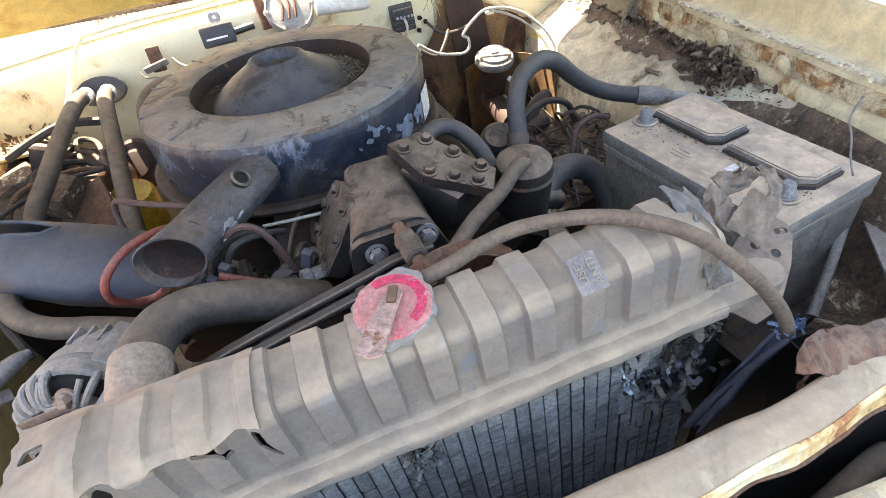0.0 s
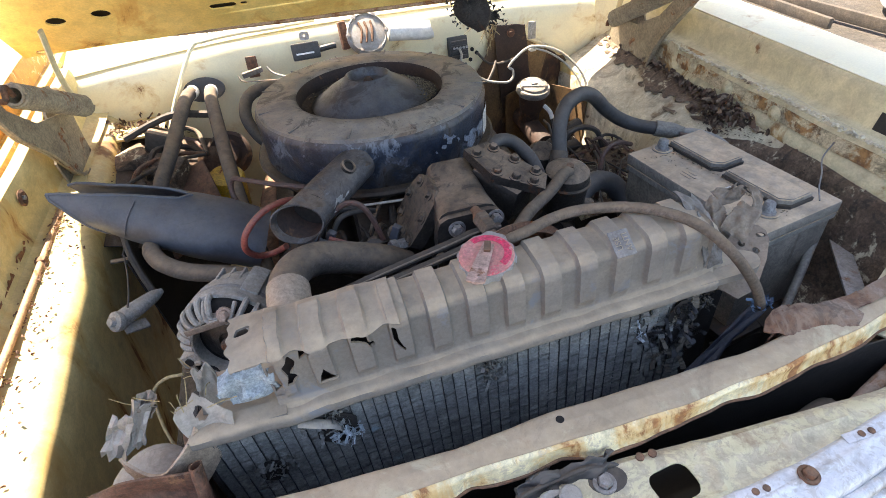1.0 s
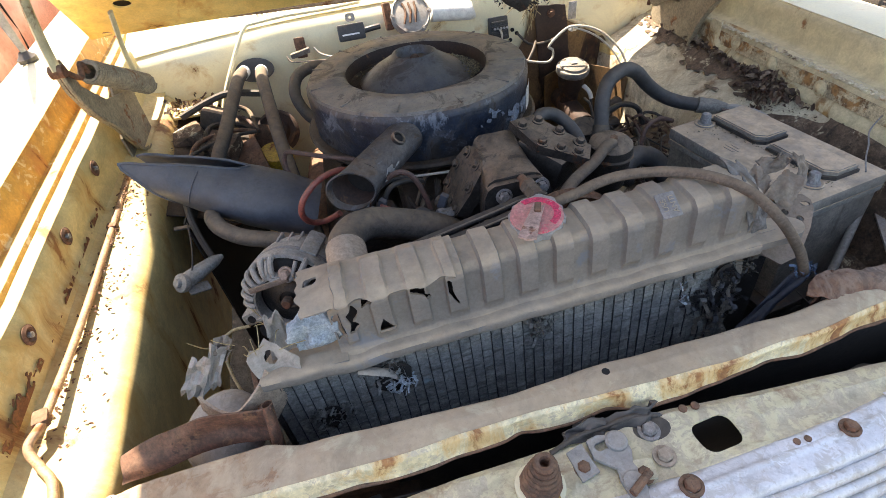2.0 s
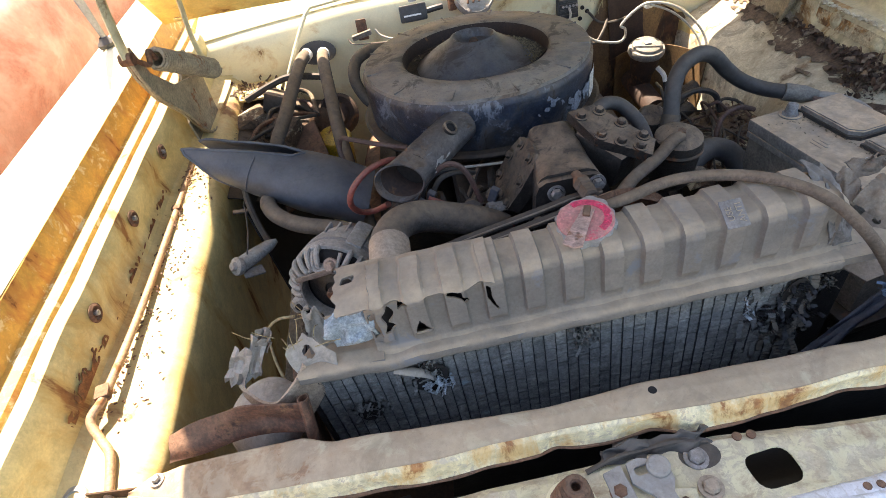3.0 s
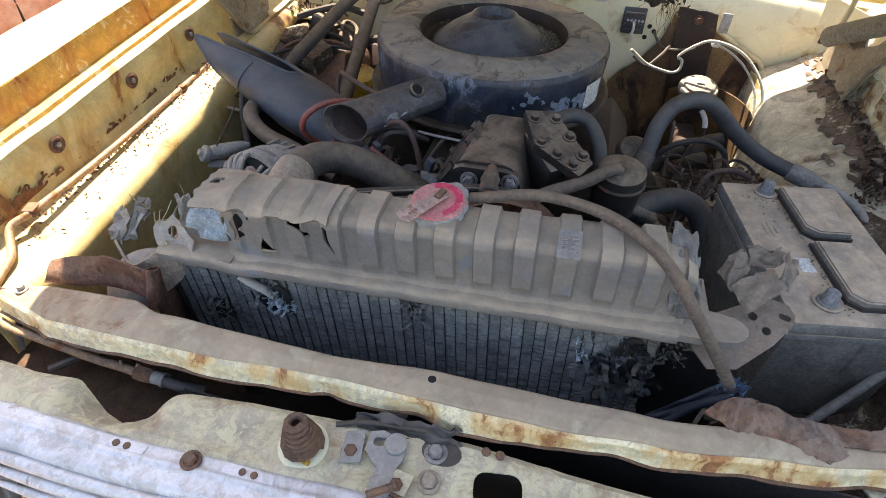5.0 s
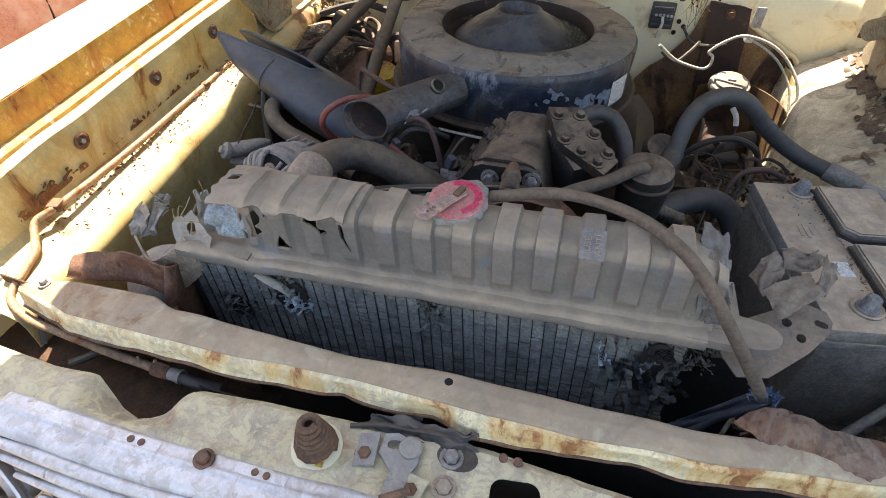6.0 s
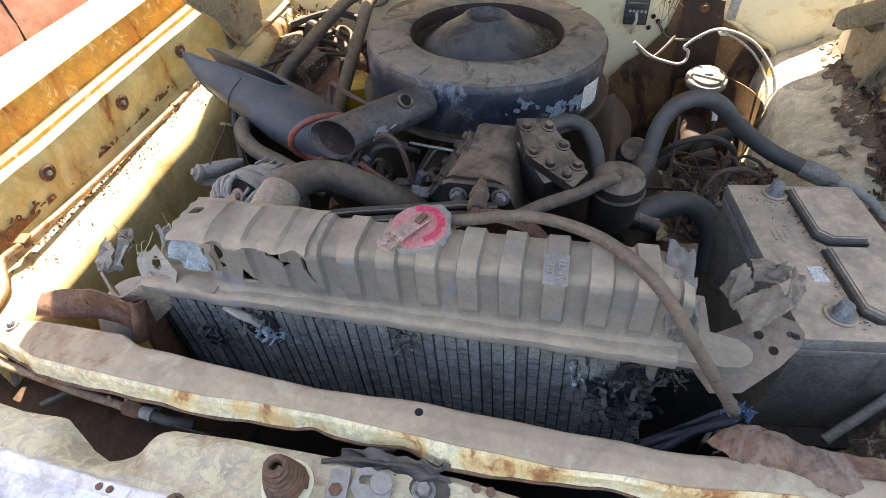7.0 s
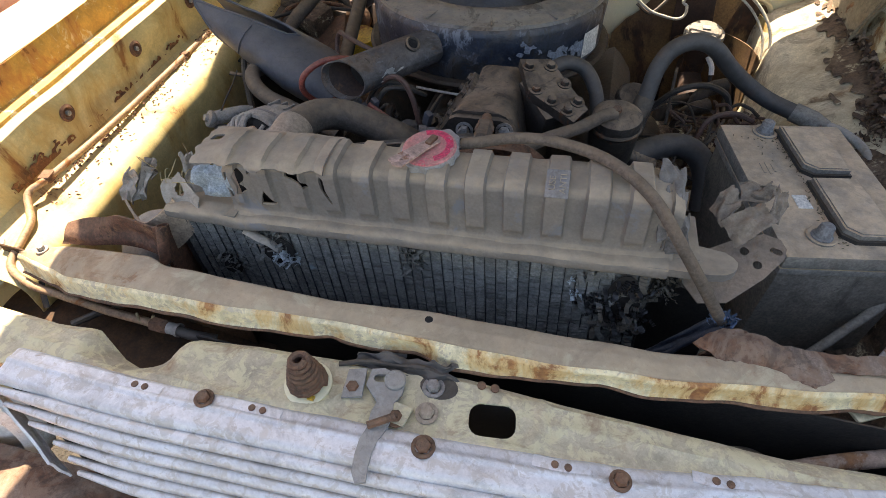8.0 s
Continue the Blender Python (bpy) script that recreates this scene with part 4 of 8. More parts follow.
# Dark sheet that paints the shade seen through the frame's holes.
part("frame_backing", sheet(lambda u, v: hood_pt(-0.67 + 1.34 * u, 0.06 + 0.96 * v, -0.022), 8, 8, 0.001), HOLE_SHADE, hood, "dark sheet painting the shade behind the frame holes")
part("insulation", sheet(lambda u, v: hood_pt(-0.615 + 1.22 * u, 0.170 + 0.74 * v, -0.006 + 0.006 * noise.noise(Vector((u * 9, v * 9, 1))) - 0.012 * (v < 0.03)), 60, 40, 0.004), INSULATION, hood, "charred black insulation sheet")
part("frame_rib", tube([hood_pt(-0.60, 0.235, 0.004), hood_pt(-0.53, 0.193, 0.004), hood_pt(-0.3, 0.197, 0.004), hood_pt(0.0, 0.208, 0.004), hood_pt(0.3, 0.213, 0.004), hood_pt(0.56, 0.225, 0.004)], 0.0055, 8, 6, wob=0.3), COPPER, hood, "rusty rolled frame edge")
part("rear_rim", tube([hood_pt(-0.66 + 1.32 * k / 24, rear_edge(-0.66 + 1.32 * k / 24) + 0.004, 0.003) for k in range(25)], 0.0045, 8, 2, wob=0.3), COPPER, hood, "rust-stained rear rim")
part("frame_crease", tube([hood_pt(-0.62, 0.06, 0.0015), hood_pt(-0.35, 0.075, 0.0015), hood_pt(0.0, 0.085, 0.0015), hood_pt(0.35, 0.08, 0.0015), hood_pt(0.62, 0.05, 0.0015)], 0.003, 6, 6), HOOD_IN, hood)

# ---- radiator ----
RM = Matrix.Translation((0, 0, 0.803)) @ pose(0, 0, 0, 0, -2.8, 1.8)
radiator = thing("radiator", RM, "cracked dusty radiator with a ribbed tank and corroded core", "radiator")
X0, X1, PITCH = -0.252, 0.262, 0.0415


def ribs(x):
    """1 on a raised loaf of the tank, 0 between, with crisp steps."""
    f = ((x - 0.0115) / PITCH + 0.5) % 1.0
    up = min(1.0, max(0.0, (f - 0.21) / 0.05)) * min(1.0, max(0.0, (0.79 - f) / 0.05))
    return up if -0.24 < x < 0.25 else 0.0


def tank_pt(u, v):
    x = X0 + (X1 - X0) * u
    end = max(0.0, (x - 0.225) / 0.037) ** 2 * 0.016 + max(0.0, (-0.22 - x) / 0.032) ** 2 * 0.012
    r = ribs(x) * 0.0062
    sag = 0.010 * max(0.0, (-0.10 - x) / 0.12) if x > -0.22 else 0.010
    prof = [(-0.006, 0.003), (-0.001, 0.006), (0.002, 0.012), (0.003 - r * 0.3, 0.019), (0.004 - r, 0.026), (0.005 - r * 1.1, 0.071), (0.007 - r, 0.0755 + r * 0.4), (0.012 - r * 0.5, 0.079 + r), (0.022, 0.0805 + r), (0.044, 0.0810 + r), (0.058, 0.079 + r), (0.065, 0.072 + r * 0.4), (0.069, 0.060), (0.070, 0.030), (0.070, 0.004)]
    y, z = lerp_profile(prof, v)
    zz = z - end * (z > 0.02) - sag * 0.35 * (z / 0.08)
    p = Vector((x, y + 0.3 * end * (0.035 - y) / 0.035, zz))
    return p + noise.noise_vector(p * 22) * 0.0007


TEARS = [[(-0.205, 0.024), (-0.183, 0.025), (-0.189, 0.032), (-0.197, 0.046)],
         [(-0.160, 0.081), (-0.146, 0.081), (-0.147, 0.068), (-0.140, 0.052), (-0.142, 0.050), (-0.150, 0.063), (-0.163, 0.070)],
         [(-0.236, 0.034), (-0.222, 0.038), (-0.226, 0.048), (-0.220, 0.060), (-0.226, 0.071), (-0.235, 0.060), (-0.231, 0.048)],
         [(-0.220, 0.082), (-0.196, 0.083), (-0.202, 0.072), (-0.216, 0.060), (-0.213, 0.073)],
         [(-0.122, 0.074), (-0.116, 0.070), (-0.117, 0.055), (-0.111, 0.036), (-0.113, 0.035), (-0.121, 0.054)],
         [(-0.250, 0.060), (-0.241, 0.062), (-0.238, 0.030), (-0.250, 0.022)]]


def tank_keep(u, v):
    if v > 0.62 or u > 0.30:
        return True
    p = tank_pt(u, v)
    q = (p.x + 0.0012 * noise.noise(p * 190), p.z + 0.0012 * noise.noise(p * 170 + Vector((5, 0, 0))))
    return not any(inside(q, loop) for loop in TEARS)


tank = part("top_tank", sheet(tank_pt, 470, 110, 0.0028, tank_keep), TANK, radiator, "ribbed dusty plastic top tank, torn at one end", local=True, sharp=50)
# Near-black filler: the shade seen through the tank's tears.
part("tank_inside", box((0.0, 0.040, 0.034), (0.49, 0.050, 0.050), 0.01), HOLE_SHADE, tank, "dark block painting the shade inside the tank", local=True)


def flange(u, v):
    x = -0.342 + 0.60 * u
    lift = 0.004 * math.sin(x * 60) * (x < -0.2) + 0.012 * max(0.0, (-0.30 - x) / 0.042)
    prof = [(0.010, 0.005), (-0.009, 0.004), (-0.0118, 0.002), (-0.0125, -0.006), (-0.0105, -0.0095)]
    y, z = lerp_profile(prof, v)
    q = Vector((x, y, z + lift * 0.5))
    return q + noise.noise_vector(q * 30) * 0.0016


part("flange", sheet(flange, 160, 12, 0.002), TANK, radiator, "crimped dusty flange under the tank", local=True)
part("flange_tongue", plate([(0.235, -0.012), (0.298, -0.013), (0.312, -0.011), (0.320, -0.006), (0.324, 0.000), (0.326, 0.008), (0.323, 0.015), (0.315, 0.022), (0.28, 0.030), (0.24, 0.03)], [], 0.010, Matrix.Translation((0, 0, 0.004))), TANK, radiator, local=True)
part("flange_back", box((-0.02, 0.040, 0.0), (0.62, 0.07, 0.010), 0.002), TANK, radiator, local=True)
part("flange_shelf", plate([(-0.345, -0.010), (-0.245, -0.010), (-0.245, 0.055), (-0.32, 0.050), (-0.338, 0.02)], [circle(-0.315, 0.022, 0.010, 9)], 0.003, Matrix.Translation((0, 0, 0.006))), TANK, radiator, local=True)
# core: dark block behind that paints its inner shade, tubes and corrugated strips in front
CORE_TOP, CORE_H, CX0, CX1 = -0.012, 0.36, -0.343, 0.247
part("core_block", box(((CX0 + CX1) / 2, 0.040, CORE_TOP - CORE_H / 2), (CX1 - CX0, 0.050, CORE_H), 0.001), HOLE_SHADE, radiator, "dark block painting the shade deep in the core", local=True)
STEP = 0.0131
n_col = int((CX1 - CX0) / STEP)


def strip_mesh(seed):
    rnd = random.Random(seed)
    bm = bmesh.new()
    w, p = STEP * 0.925, 0.0030
    k = int(CORE_H / p)
    prev = None
    for i in range(k * 2):
        z = -i * p / 2
        y = (0.0 if i % 2 else 0.0014) + rnd.uniform(-0.0006, 0.0006)
        if rnd.random() < 0.02:
            y += 0.004
        tilt = 0.0006 * math.sin(i * 0.21 + seed)
        a = bm.verts.new((-w / 2, y, z + tilt))
        b = bm.verts.new((w / 2, y + rnd.uniform(-0.0005, 0.0005), z - tilt))
        if prev:
            bm.faces.new((prev[0], prev[1], b, a))
        prev = (a, b)
    return finish("fin_strip", bm, FIN, 20)


strips = [strip_mesh(s) for s in range(6)]
tube_mesh = finish("core_tube", box((0, 0.008, -CORE_H / 2), (0.0011, 0.016, CORE_H), 0.0003), FIN_TUBE)
for i in range(n_col):
    x = CX0 + STEP * (i + 0.5)
    share("fin_strip", strips[i % 6], radiator, pose(x, -0.0015 + 0.0008 * math.sin(i * 1.7), CORE_TOP, 0, 0, 2.0 * math.sin(i * 2.3)))
    share("core_tube", tube_mesh, radiator, pose(x + STEP / 2, -0.0018, CORE_TOP, 0, 0.25 * math.sin(i * 1.1), 0))
part("core_side", box((CX0 - 0.004, 0.035, CORE_TOP - CORE_H / 2), (0.006, 0.075, CORE_H), 0.001), FIN_TUBE, radiator, "dark side bracket", local=True)
part("core_side", box((CX1 + 0.004, 0.045, CORE_TOP - CORE_H / 2), (0.006, 0.055, CORE_H), 0.001), FIN_TUBE, radiator, "dark side bracket", local=True)


def flap(pts, seed, nu=10, nv=6, curl=0.0, amp=0.005, thick=0.0018):
    """A torn sheet between four corners, crumpled and curled, with a ragged outline."""
    a, b, c, d = [Vector(p) for p in pts]
    nrm = (b - a).cross(d - a).normalized()

    def fn(u, v):
        e = 0.16 * noise.noise(Vector((u * 6, seed, 0))) * v
        q = (a * (1 - u) + b * u) * (1 - v - e) + (d * (1 - u) + c * u) * (v + e)
        fold = abs(((u * 1.7 + v * 1.3 + seed * 0.37) % 1.0) - 0.5)
        return q + nrm * (curl * math.sin(v * 2.4) + amp * noise.noise(Vector((u * 3, v * 3, seed))) + amp * 1.2 * fold) + noise.noise_vector(q * 60) * amp * 0.6

    def keep(u, v):
        edge = min(u, 1 - u, 1 - v) * 5
        return edge > 0.16 + 0.36 * noise.noise(Vector((u * 7, v * 7, seed * 3.1)))
    return sheet(fn, nu * 2, nv * 2, thick, keep)


def shreds(cx, cz, rx, rz, n, seed, size=0.012, y0=-0.004):
    """Curled scraps of torn fin."""
    rnd = random.Random(seed)
    bm = bmesh.new()
    for _ in range(n):
        a, q = rnd.uniform(0, 2 * math.pi), math.sqrt(rnd.random())
        c = Vector((cx + rx * q * math.cos(a), y0 + rnd.uniform(-0.006, 0.006), cz + rz * q * math.sin(a)))
        d = Vector((rnd.uniform(-1, 1), rnd.uniform(-0.8, 0.3), rnd.uniform(-1, 1))).normalized()
        e = d.cross(Vector((rnd.uniform(-1, 1), rnd.uniform(-1, 1), rnd.uniform(-1, 1)))).normalized()
        L, w, prev = rnd.uniform(0.6, 1.8) * size, rnd.uniform(0.0007, 0.0022), None
        for k in range(6):
            zig = (0.0012 if k % 2 else -0.0012)
            p = c + d * (L * k / 5) + e.cross(d) * zig + e.cross(d) * (0.006 * math.sin(k * 0.6 + a))
            pair = (bm.verts.new(p - e * w), bm.verts.new(p + e * w))
            if prev:
                bm.faces.new((prev[0], prev[1], pair[1], pair[0]))
            prev = pair
    return bm


def concertina(path, w, amp=0.0012, seed=0):
    """A ribbon of folded fin along a path, its folds across it."""
    rnd = random.Random(seed)
    bm, line, prev = bmesh.new(), spline(path, 7), None
    for i, c in enumerate(line):
        t = (line[min(i + 1, len(line) - 1)] - line[max(i - 1, 0)]).normalized()
        side = t.cross(Vector((0.25 * math.sin(seed), -1, 0.2))).normalized()
        out = side.cross(t).normalized() * (amp if i % 2 else -amp)
        q = w * (1 + 0.2 * noise.noise(c * 90)) * rnd.uniform(0.85, 1.1)
        pair = (bm.verts.new(c + out - side * q), bm.verts.new(c + out + side * q))
        if prev:
            bm.faces.new((prev[0], prev[1], pair[1], pair[0]))
        prev = pair
    return bm


rnd = random.Random(77)
for k in range(30):
    cx, cz = rnd.uniform(0.192, 0.240), rnd.uniform(-0.120, -0.026)
    a = rnd.uniform(-2.2, -0.9)
    path, p = [], Vector((cx, -0.007, cz))
    for i in range(5):
        path.append(p.copy())
        a += rnd.gauss(0, 0.75)
        p += Vector((0.0085 * math.cos(a), rnd.gauss(-0.0008, 0.0025), 0.0085 * math.sin(a)))
    part("torn_fin_tuft", concertina(path, rnd.uniform(0.0014, 0.0034), seed=k), FIN_TUBE if k % 3 else CRUSHED, radiator, "torn fin strip curled like a concertina", local=True, sharp=20)
part("frayed_rag", flap([(0.236, 0.022, -0.012), (0.286, 0.020, 0.000), (0.276, 0.016, -0.052), (0.246, 0.020, -0.105)], 55, 14, 18, 0.008, 0.009), UNDERSEAL_DUSTY, radiator, "frayed dusty mat hanging under the flange", local=True)
part("torn_fin_tuft", shreds(0.262, -0.040, 0.020, 0.032, 70, 4, 0.006, 0.012), CRUSHED, radiator, "frayed threads hanging under the flange", local=True)
part("torn_fin_tuft", shreds(-0.290, -0.085, 0.022, 0.022, 60, 5, 0.007), FIN, radiator, "torn fins round a hole in the core", local=True)
part("torn_fin_tuft", shreds(-0.215, -0.035, 0.030, 0.020, 50, 6, 0.007), FIN, radiator, "torn fins below the flange", local=True)
part("torn_fin_tuft", shreds(-0.022, -0.035, 0.012, 0.022, 40, 7, 0.010), FIN, radiator, local=True)
for k in range(7):
    bx, prev, ribbon = 0.170 + 0.0115 * k, None, bmesh.new()
    for i in range(70):
        z = CORE_TOP - 0.004 - 0.0021 * i
        x = bx + 0.006 * math.sin(i * 0.13 + k * 1.9) * min(1.0, i / 12)
        y = -0.005 - 0.004 * math.sin(i * 0.21 + k) + (0.0016 if i % 2 else 0.0)
        pair = (ribbon.verts.new((x - 0.0038, y, z)), ribbon.verts.new((x + 0.0038, y - 0.002 * math.sin(i * 0.3), z)))
        if prev:
            ribbon.faces.new((prev[0], prev[1], pair[1], pair[0]))
        prev = pair
    part("bent_fin", ribbon, CRUSHED if k > 3 else FIN, radiator, "bent wavy fin strip", local=True, sharp=20)
# Ragged holes: dark discs laid before the fins paint their shade.
part("core_hole", sheet(lambda u, v: Vector((-0.205 + 0.022 * math.cos(6.283 * u) * v * (1 + 0.3 * noise.noise(Vector((u * 6, 0, 0)))), -0.0065, -0.050 + 0.026 * math.sin(6.283 * u) * v)), 18, 3, 0.001), HOLE_SHADE, radiator, "dark disc painting the shade of a hole torn in the core", local=True)
part("core_hole", sheet(lambda u, v: Vector((-0.288 + 0.016 * math.cos(6.283 * u) * v, -0.0065, -0.090 + 0.020 * math.sin(6.283 * u) * v)), 14, 3, 0.001), HOLE_SHADE, radiator, "dark disc painting the shade of a hole torn in the core", local=True)
part("core_hole", sheet(lambda u, v: Vector((0.222 + 0.020 * math.cos(6.283 * u) * v, -0.0060, -0.070 + 0.050 * math.sin(6.283 * u) * v)), 18, 3, 0.001), HOLE_SHADE, radiator, "dark disc painting the shade of a hole torn in the core", local=True)
part("corrosion_crust", shreds(-0.196, -0.062, 0.018, 0.010, 40, 8, 0.004, -0.008), CYAN, radiator, "pale blue corrosion crust", local=True)
part("corrosion_crust", shreds(0.170, -0.055, 0.012, 0.030, 14, 9, 0.003, -0.005), CYAN, radiator, "pale blue corrosion crust", local=True)
part("bent_strip", tube([(-0.240, -0.008, -0.018), (-0.222, -0.012, -0.024), (-0.208, -0.011, -0.034), (-0.200, -0.008, -0.048)], 0.006, 8, 6, flat=0.4), TORN, radiator, local=True)


def end_wall(u, v):
    """A curled upright remnant of the tank's end."""
    p = Vector((-0.340 + 0.044 * u, -0.006 + 0.016 * v * v + 0.008 * math.sin(3 * u), 0.004 + (0.014 + 0.024 * math.sin(2.6 * u + 0.5)) * v))
    return p + Vector((-0.010 * v * (1 - u), 0.006 * math.sin(5 * u) * v, 0)) + noise.noise_vector(p * 40) * 0.002


part("torn_flap", sheet(end_wall, 44, 34, 0.002, lambda u, v: math.hypot((u - 0.40) / 0.13, (v - 0.50) / 0.20) > 1 + 0.4 * noise.noise(Vector((u * 14, v * 14, 0))) and v < 0.92 + 0.16 * noise.noise(Vector((u * 6, 1, 0)))), TORN, radiator, "curled piece of torn tank wall with a ragged hole", local=True)
part("torn_flap", flap([(-0.300, 0.018, 0.010), (-0.245, 0.014, 0.020), (-0.240, 0.040, 0.056), (-0.296, 0.036, 0.050)], 2, curl=0.018, amp=0.011), CYAN, radiator, "pale blue crumpled torn tank wall", local=True)
part("torn_flap", flap([(-0.330, 0.020, 0.008), (-0.300, 0.028, 0.010), (-0.300, 0.030, 0.060), (-0.318, 0.022, 0.065)], 3, curl=-0.01), TORN, radiator, local=True)
def shelf_pt(u, v):
    """The split-off top of the tank at the hose end, which overhangs the torn front wall."""
    x = -0.277 + 0.165 * u
    r = ribs(x) * 0.0045
    gap = 0.004 * (1 - u) + 0.0015
    prof = [(0.068, 0.070), (0.066, 0.080), (0.050, 0.0835 + r), (0.016, 0.083 + r), (0.002, 0.081 + r), (-0.0050 - r * 0.7, 0.0785), (-0.0060 - r * 0.7, 0.0725 + 0.004 * u)]
    y, z = lerp_profile(prof, v)
    return Vector((x - 0.006 * noise.noise(Vector((v * 7, 3, 0))) * (1 - u) ** 4, y, z + gap - 0.014 * max(0.0, 0.20 - u)))+ noise.noise_vector(Vector((x, y, z)) * 34) * 0.0016


part("tank_shelf", sheet(shelf_pt, 120, 46, 0.003, lambda u, v: not (0.04 < u < 0.13 and 0.36 < v < 0.47) and v < 0.955 + 0.10 * noise.noise(Vector((u * 7, 0, 2)))), TANK, radiator, "split ragged top shell at the hose outlet", local=True, sharp=50)
part("end_flap", flap([(0.238, -0.002, 0.030), (0.262, 0.006, 0.034), (0.264, 0.040, 0.066), (0.240, 0.030, 0.076)], 5, curl=0.006, amp=0.003), TORN_DARK, radiator, "buckled end of the tank", local=True)
part("end_flap", flap([(0.230, 0.030, 0.076), (0.258, 0.024, 0.066), (0.262, 0.062, 0.070), (0.236, 0.070, 0.080)], 6, curl=0.006, amp=0.003), TORN_DARK, radiator, "peeled scrap at the tank's end", local=True)
part("end_flap", flap([(0.246, 0.004, 0.010), (0.275, 0.006, 0.012), (0.268, 0.030, 0.050), (0.246, 0.020, 0.052)], 7, curl=0.008), TORN_DARK, radiator, local=True)
# moulded writing on the tank
label_m = pose(0.1365, 0.0085, 0.0862, 32, 0, 0) @ pose(0, 0, 0, 0, 0, 90)
part("label_plate", box((0, 0, 0), (0.030, 0.023, 0.0012), 0.0004, label_m @ Matrix.Translation((0, 0, -0.0006))), LABEL_GREY, tank, "dusty blue-grey label plate", local=True)
for row, word in enumerate(("USE", "ANTI")):
    fc = bpy.data.curves.new("moulded_word", "FONT")
    fc.body, fc.size, fc.extrude, fc.align_x = word, 0.0092, 0.0005, "CENTER"
    tmp = bpy.data.objects.new("moulded_word", fc)
    scene.collection.objects.link(tmp)
    word_mesh = bpy.data.meshes.new_from_object(tmp.evaluated_get(bpy.context.evaluated_depsgraph_get()))
    bpy.data.objects.remove(tmp)
    bm = bmesh.new()
    bm.from_mesh(word_mesh)
    bmesh.ops.transform(bm, matrix=label_m @ Matrix.Translation((0, 0.002 - 0.0105 * row, 0.0006)), verts=bm.verts)
    bpy.data.meshes.remove(word_mesh)
    part("moulded_word", bm, TANK, tank, "raised moulded lettering", local=True)
for i, (bx, bw) in enumerate(((-0.165, 0.004), (-0.158, 0.005), (-0.150, 0.004))):
    part("moulded_mark", box((bx, 0.020, 0.0845), (bw, 0.010, 0.0012), 0.0003), TANK, tank, local=True)

# radiator cap
cap_m = Matrix.Translation((-0.009, 0.043, 0.890)) @ pose(0, 0, 0, 6, -2, -22) @ Matrix.Scale(1.03, 4)
cap = thing("pressure_cap", cap_m, "faded pink-red pressure cap with a worn safety lever", "pressure cap")
scal = []
for k in range(72):
    a = 2 * math.pi * k / 72
    r = 0.0300 + 0.0012 * math.cos(a * 12) + (0.006 * max(0.0, math.cos(a - radians(80))) ** 8) + 0.004 * max(0.0, math.cos(a - radians(250))) ** 14
    scal.append((r * math.cos(a), r * math.sin(a)))
part("cap_skirt", plate(scal, [], 0.009, Matrix.Translation((0, 0, 0.004))), PALE_GREY, cap, "dull metal skirt", local=True)
part("cap_disc", lathe([(0.029, 0.0035), (0.0285, 0.006), (0.024, 0.0075), (0.020, 0.0070), (0.010, 0.0066), (0, 0.0066)], 48), PINK, cap, "faded pink printed disc", local=True)
part("print_band", sheet(lambda u, v: Vector(((0.0185 + 0.0075 * v) * math.cos(radians(-40 + 175 * u)), (0.0185 + 0.0075 * v) * math.sin(radians(-40 + 175 * u)), 0.0079)), 24, 2, 0.0003), surf("worn_red_print", (0.72, 0.035, 0.10), (0.62, 0.10, 0.14), 0.6, scale=120, rust=0.25, rust_scale=150, rust_c=((0.6, 0.3, 0.28), (0.55, 0.3, 0.26)), bump=0.1), cap, "bright red printed band", local=True)
lever = [(-0.006, 0.012), (0.006, 0.011), (0.007, -0.010), (0.0085, -0.028), (0.010, -0.046), (0.002, -0.050), (-0.009, -0.047), (-0.008, -0.026), (-0.007, -0.008)]
part("lever", plate(lever, [circle(0.001, -0.030, 0.0022, 8), circle(0.002, -0.0385, 0.0018, 8)], 0.0022, Matrix.Translation((0, 0, 0.0115)) @ pose(0, 0, 0, -6, 0, -10)), surf("worn_tan_lever", (0.50, 0.32, 0.25), (0.42, 0.28, 0.22), 0.7, scale=60, rust=0.2, bump=0.2), cap, "tan safety lever with two holes", local=True)
part("lever_clip", box((0.001, 0.004, 0.0125), (0.007, 0.014, 0.004), 0.001), RUST, cap, "rusted lever clip", local=True)
part("filler_neck", lathe([(0.0235, -0.016), (0.0235, -0.002), (0.027, 0.0)], 32), TANK, cap, local=True)

# overflow hose across the tank
ov = thing("overflow_hose", (0.16, 0.04, 0.90), "tan dust-covered rubber overflow hose lying over the tank", "hose")
OV = [(0.022, 0.066, 0.889), (0.045, 0.064, 0.897), (0.075, 0.070, 0.902), (0.111, 0.072, 0.904), (0.159, 0.058, 0.906), (0.196, 0.032, 0.906), (0.227, 0.006, 0.895), (0.258, -0.016, 0.864), (0.292, -0.022, 0.818), (0.316, -0.017, 0.780), (0.324, -0.014, 0.766)]
part("rubber", tube(OV, 0.0062, 14, 8), RUBBER_TAN, ov)
part("cut_end", tube([(0.323, -0.0142, 0.768), (0.3255, -0.0135, 0.7635)], 0.0065, 14, 2, bore=0.0025), RUBBER, ov, "dark cut end of the hose")


# ---- air cleaner ----
AC = Vector((-0.053, 0.588, 0.787))
air_m = Matrix.Translation(AC) @ pose(0, 0, 0, -1.0, 0, 0)
air = thing("air_cleaner", air_m, "round dusty blue-black air cleaner with chipped paint and a snorkel", "air cleaner")
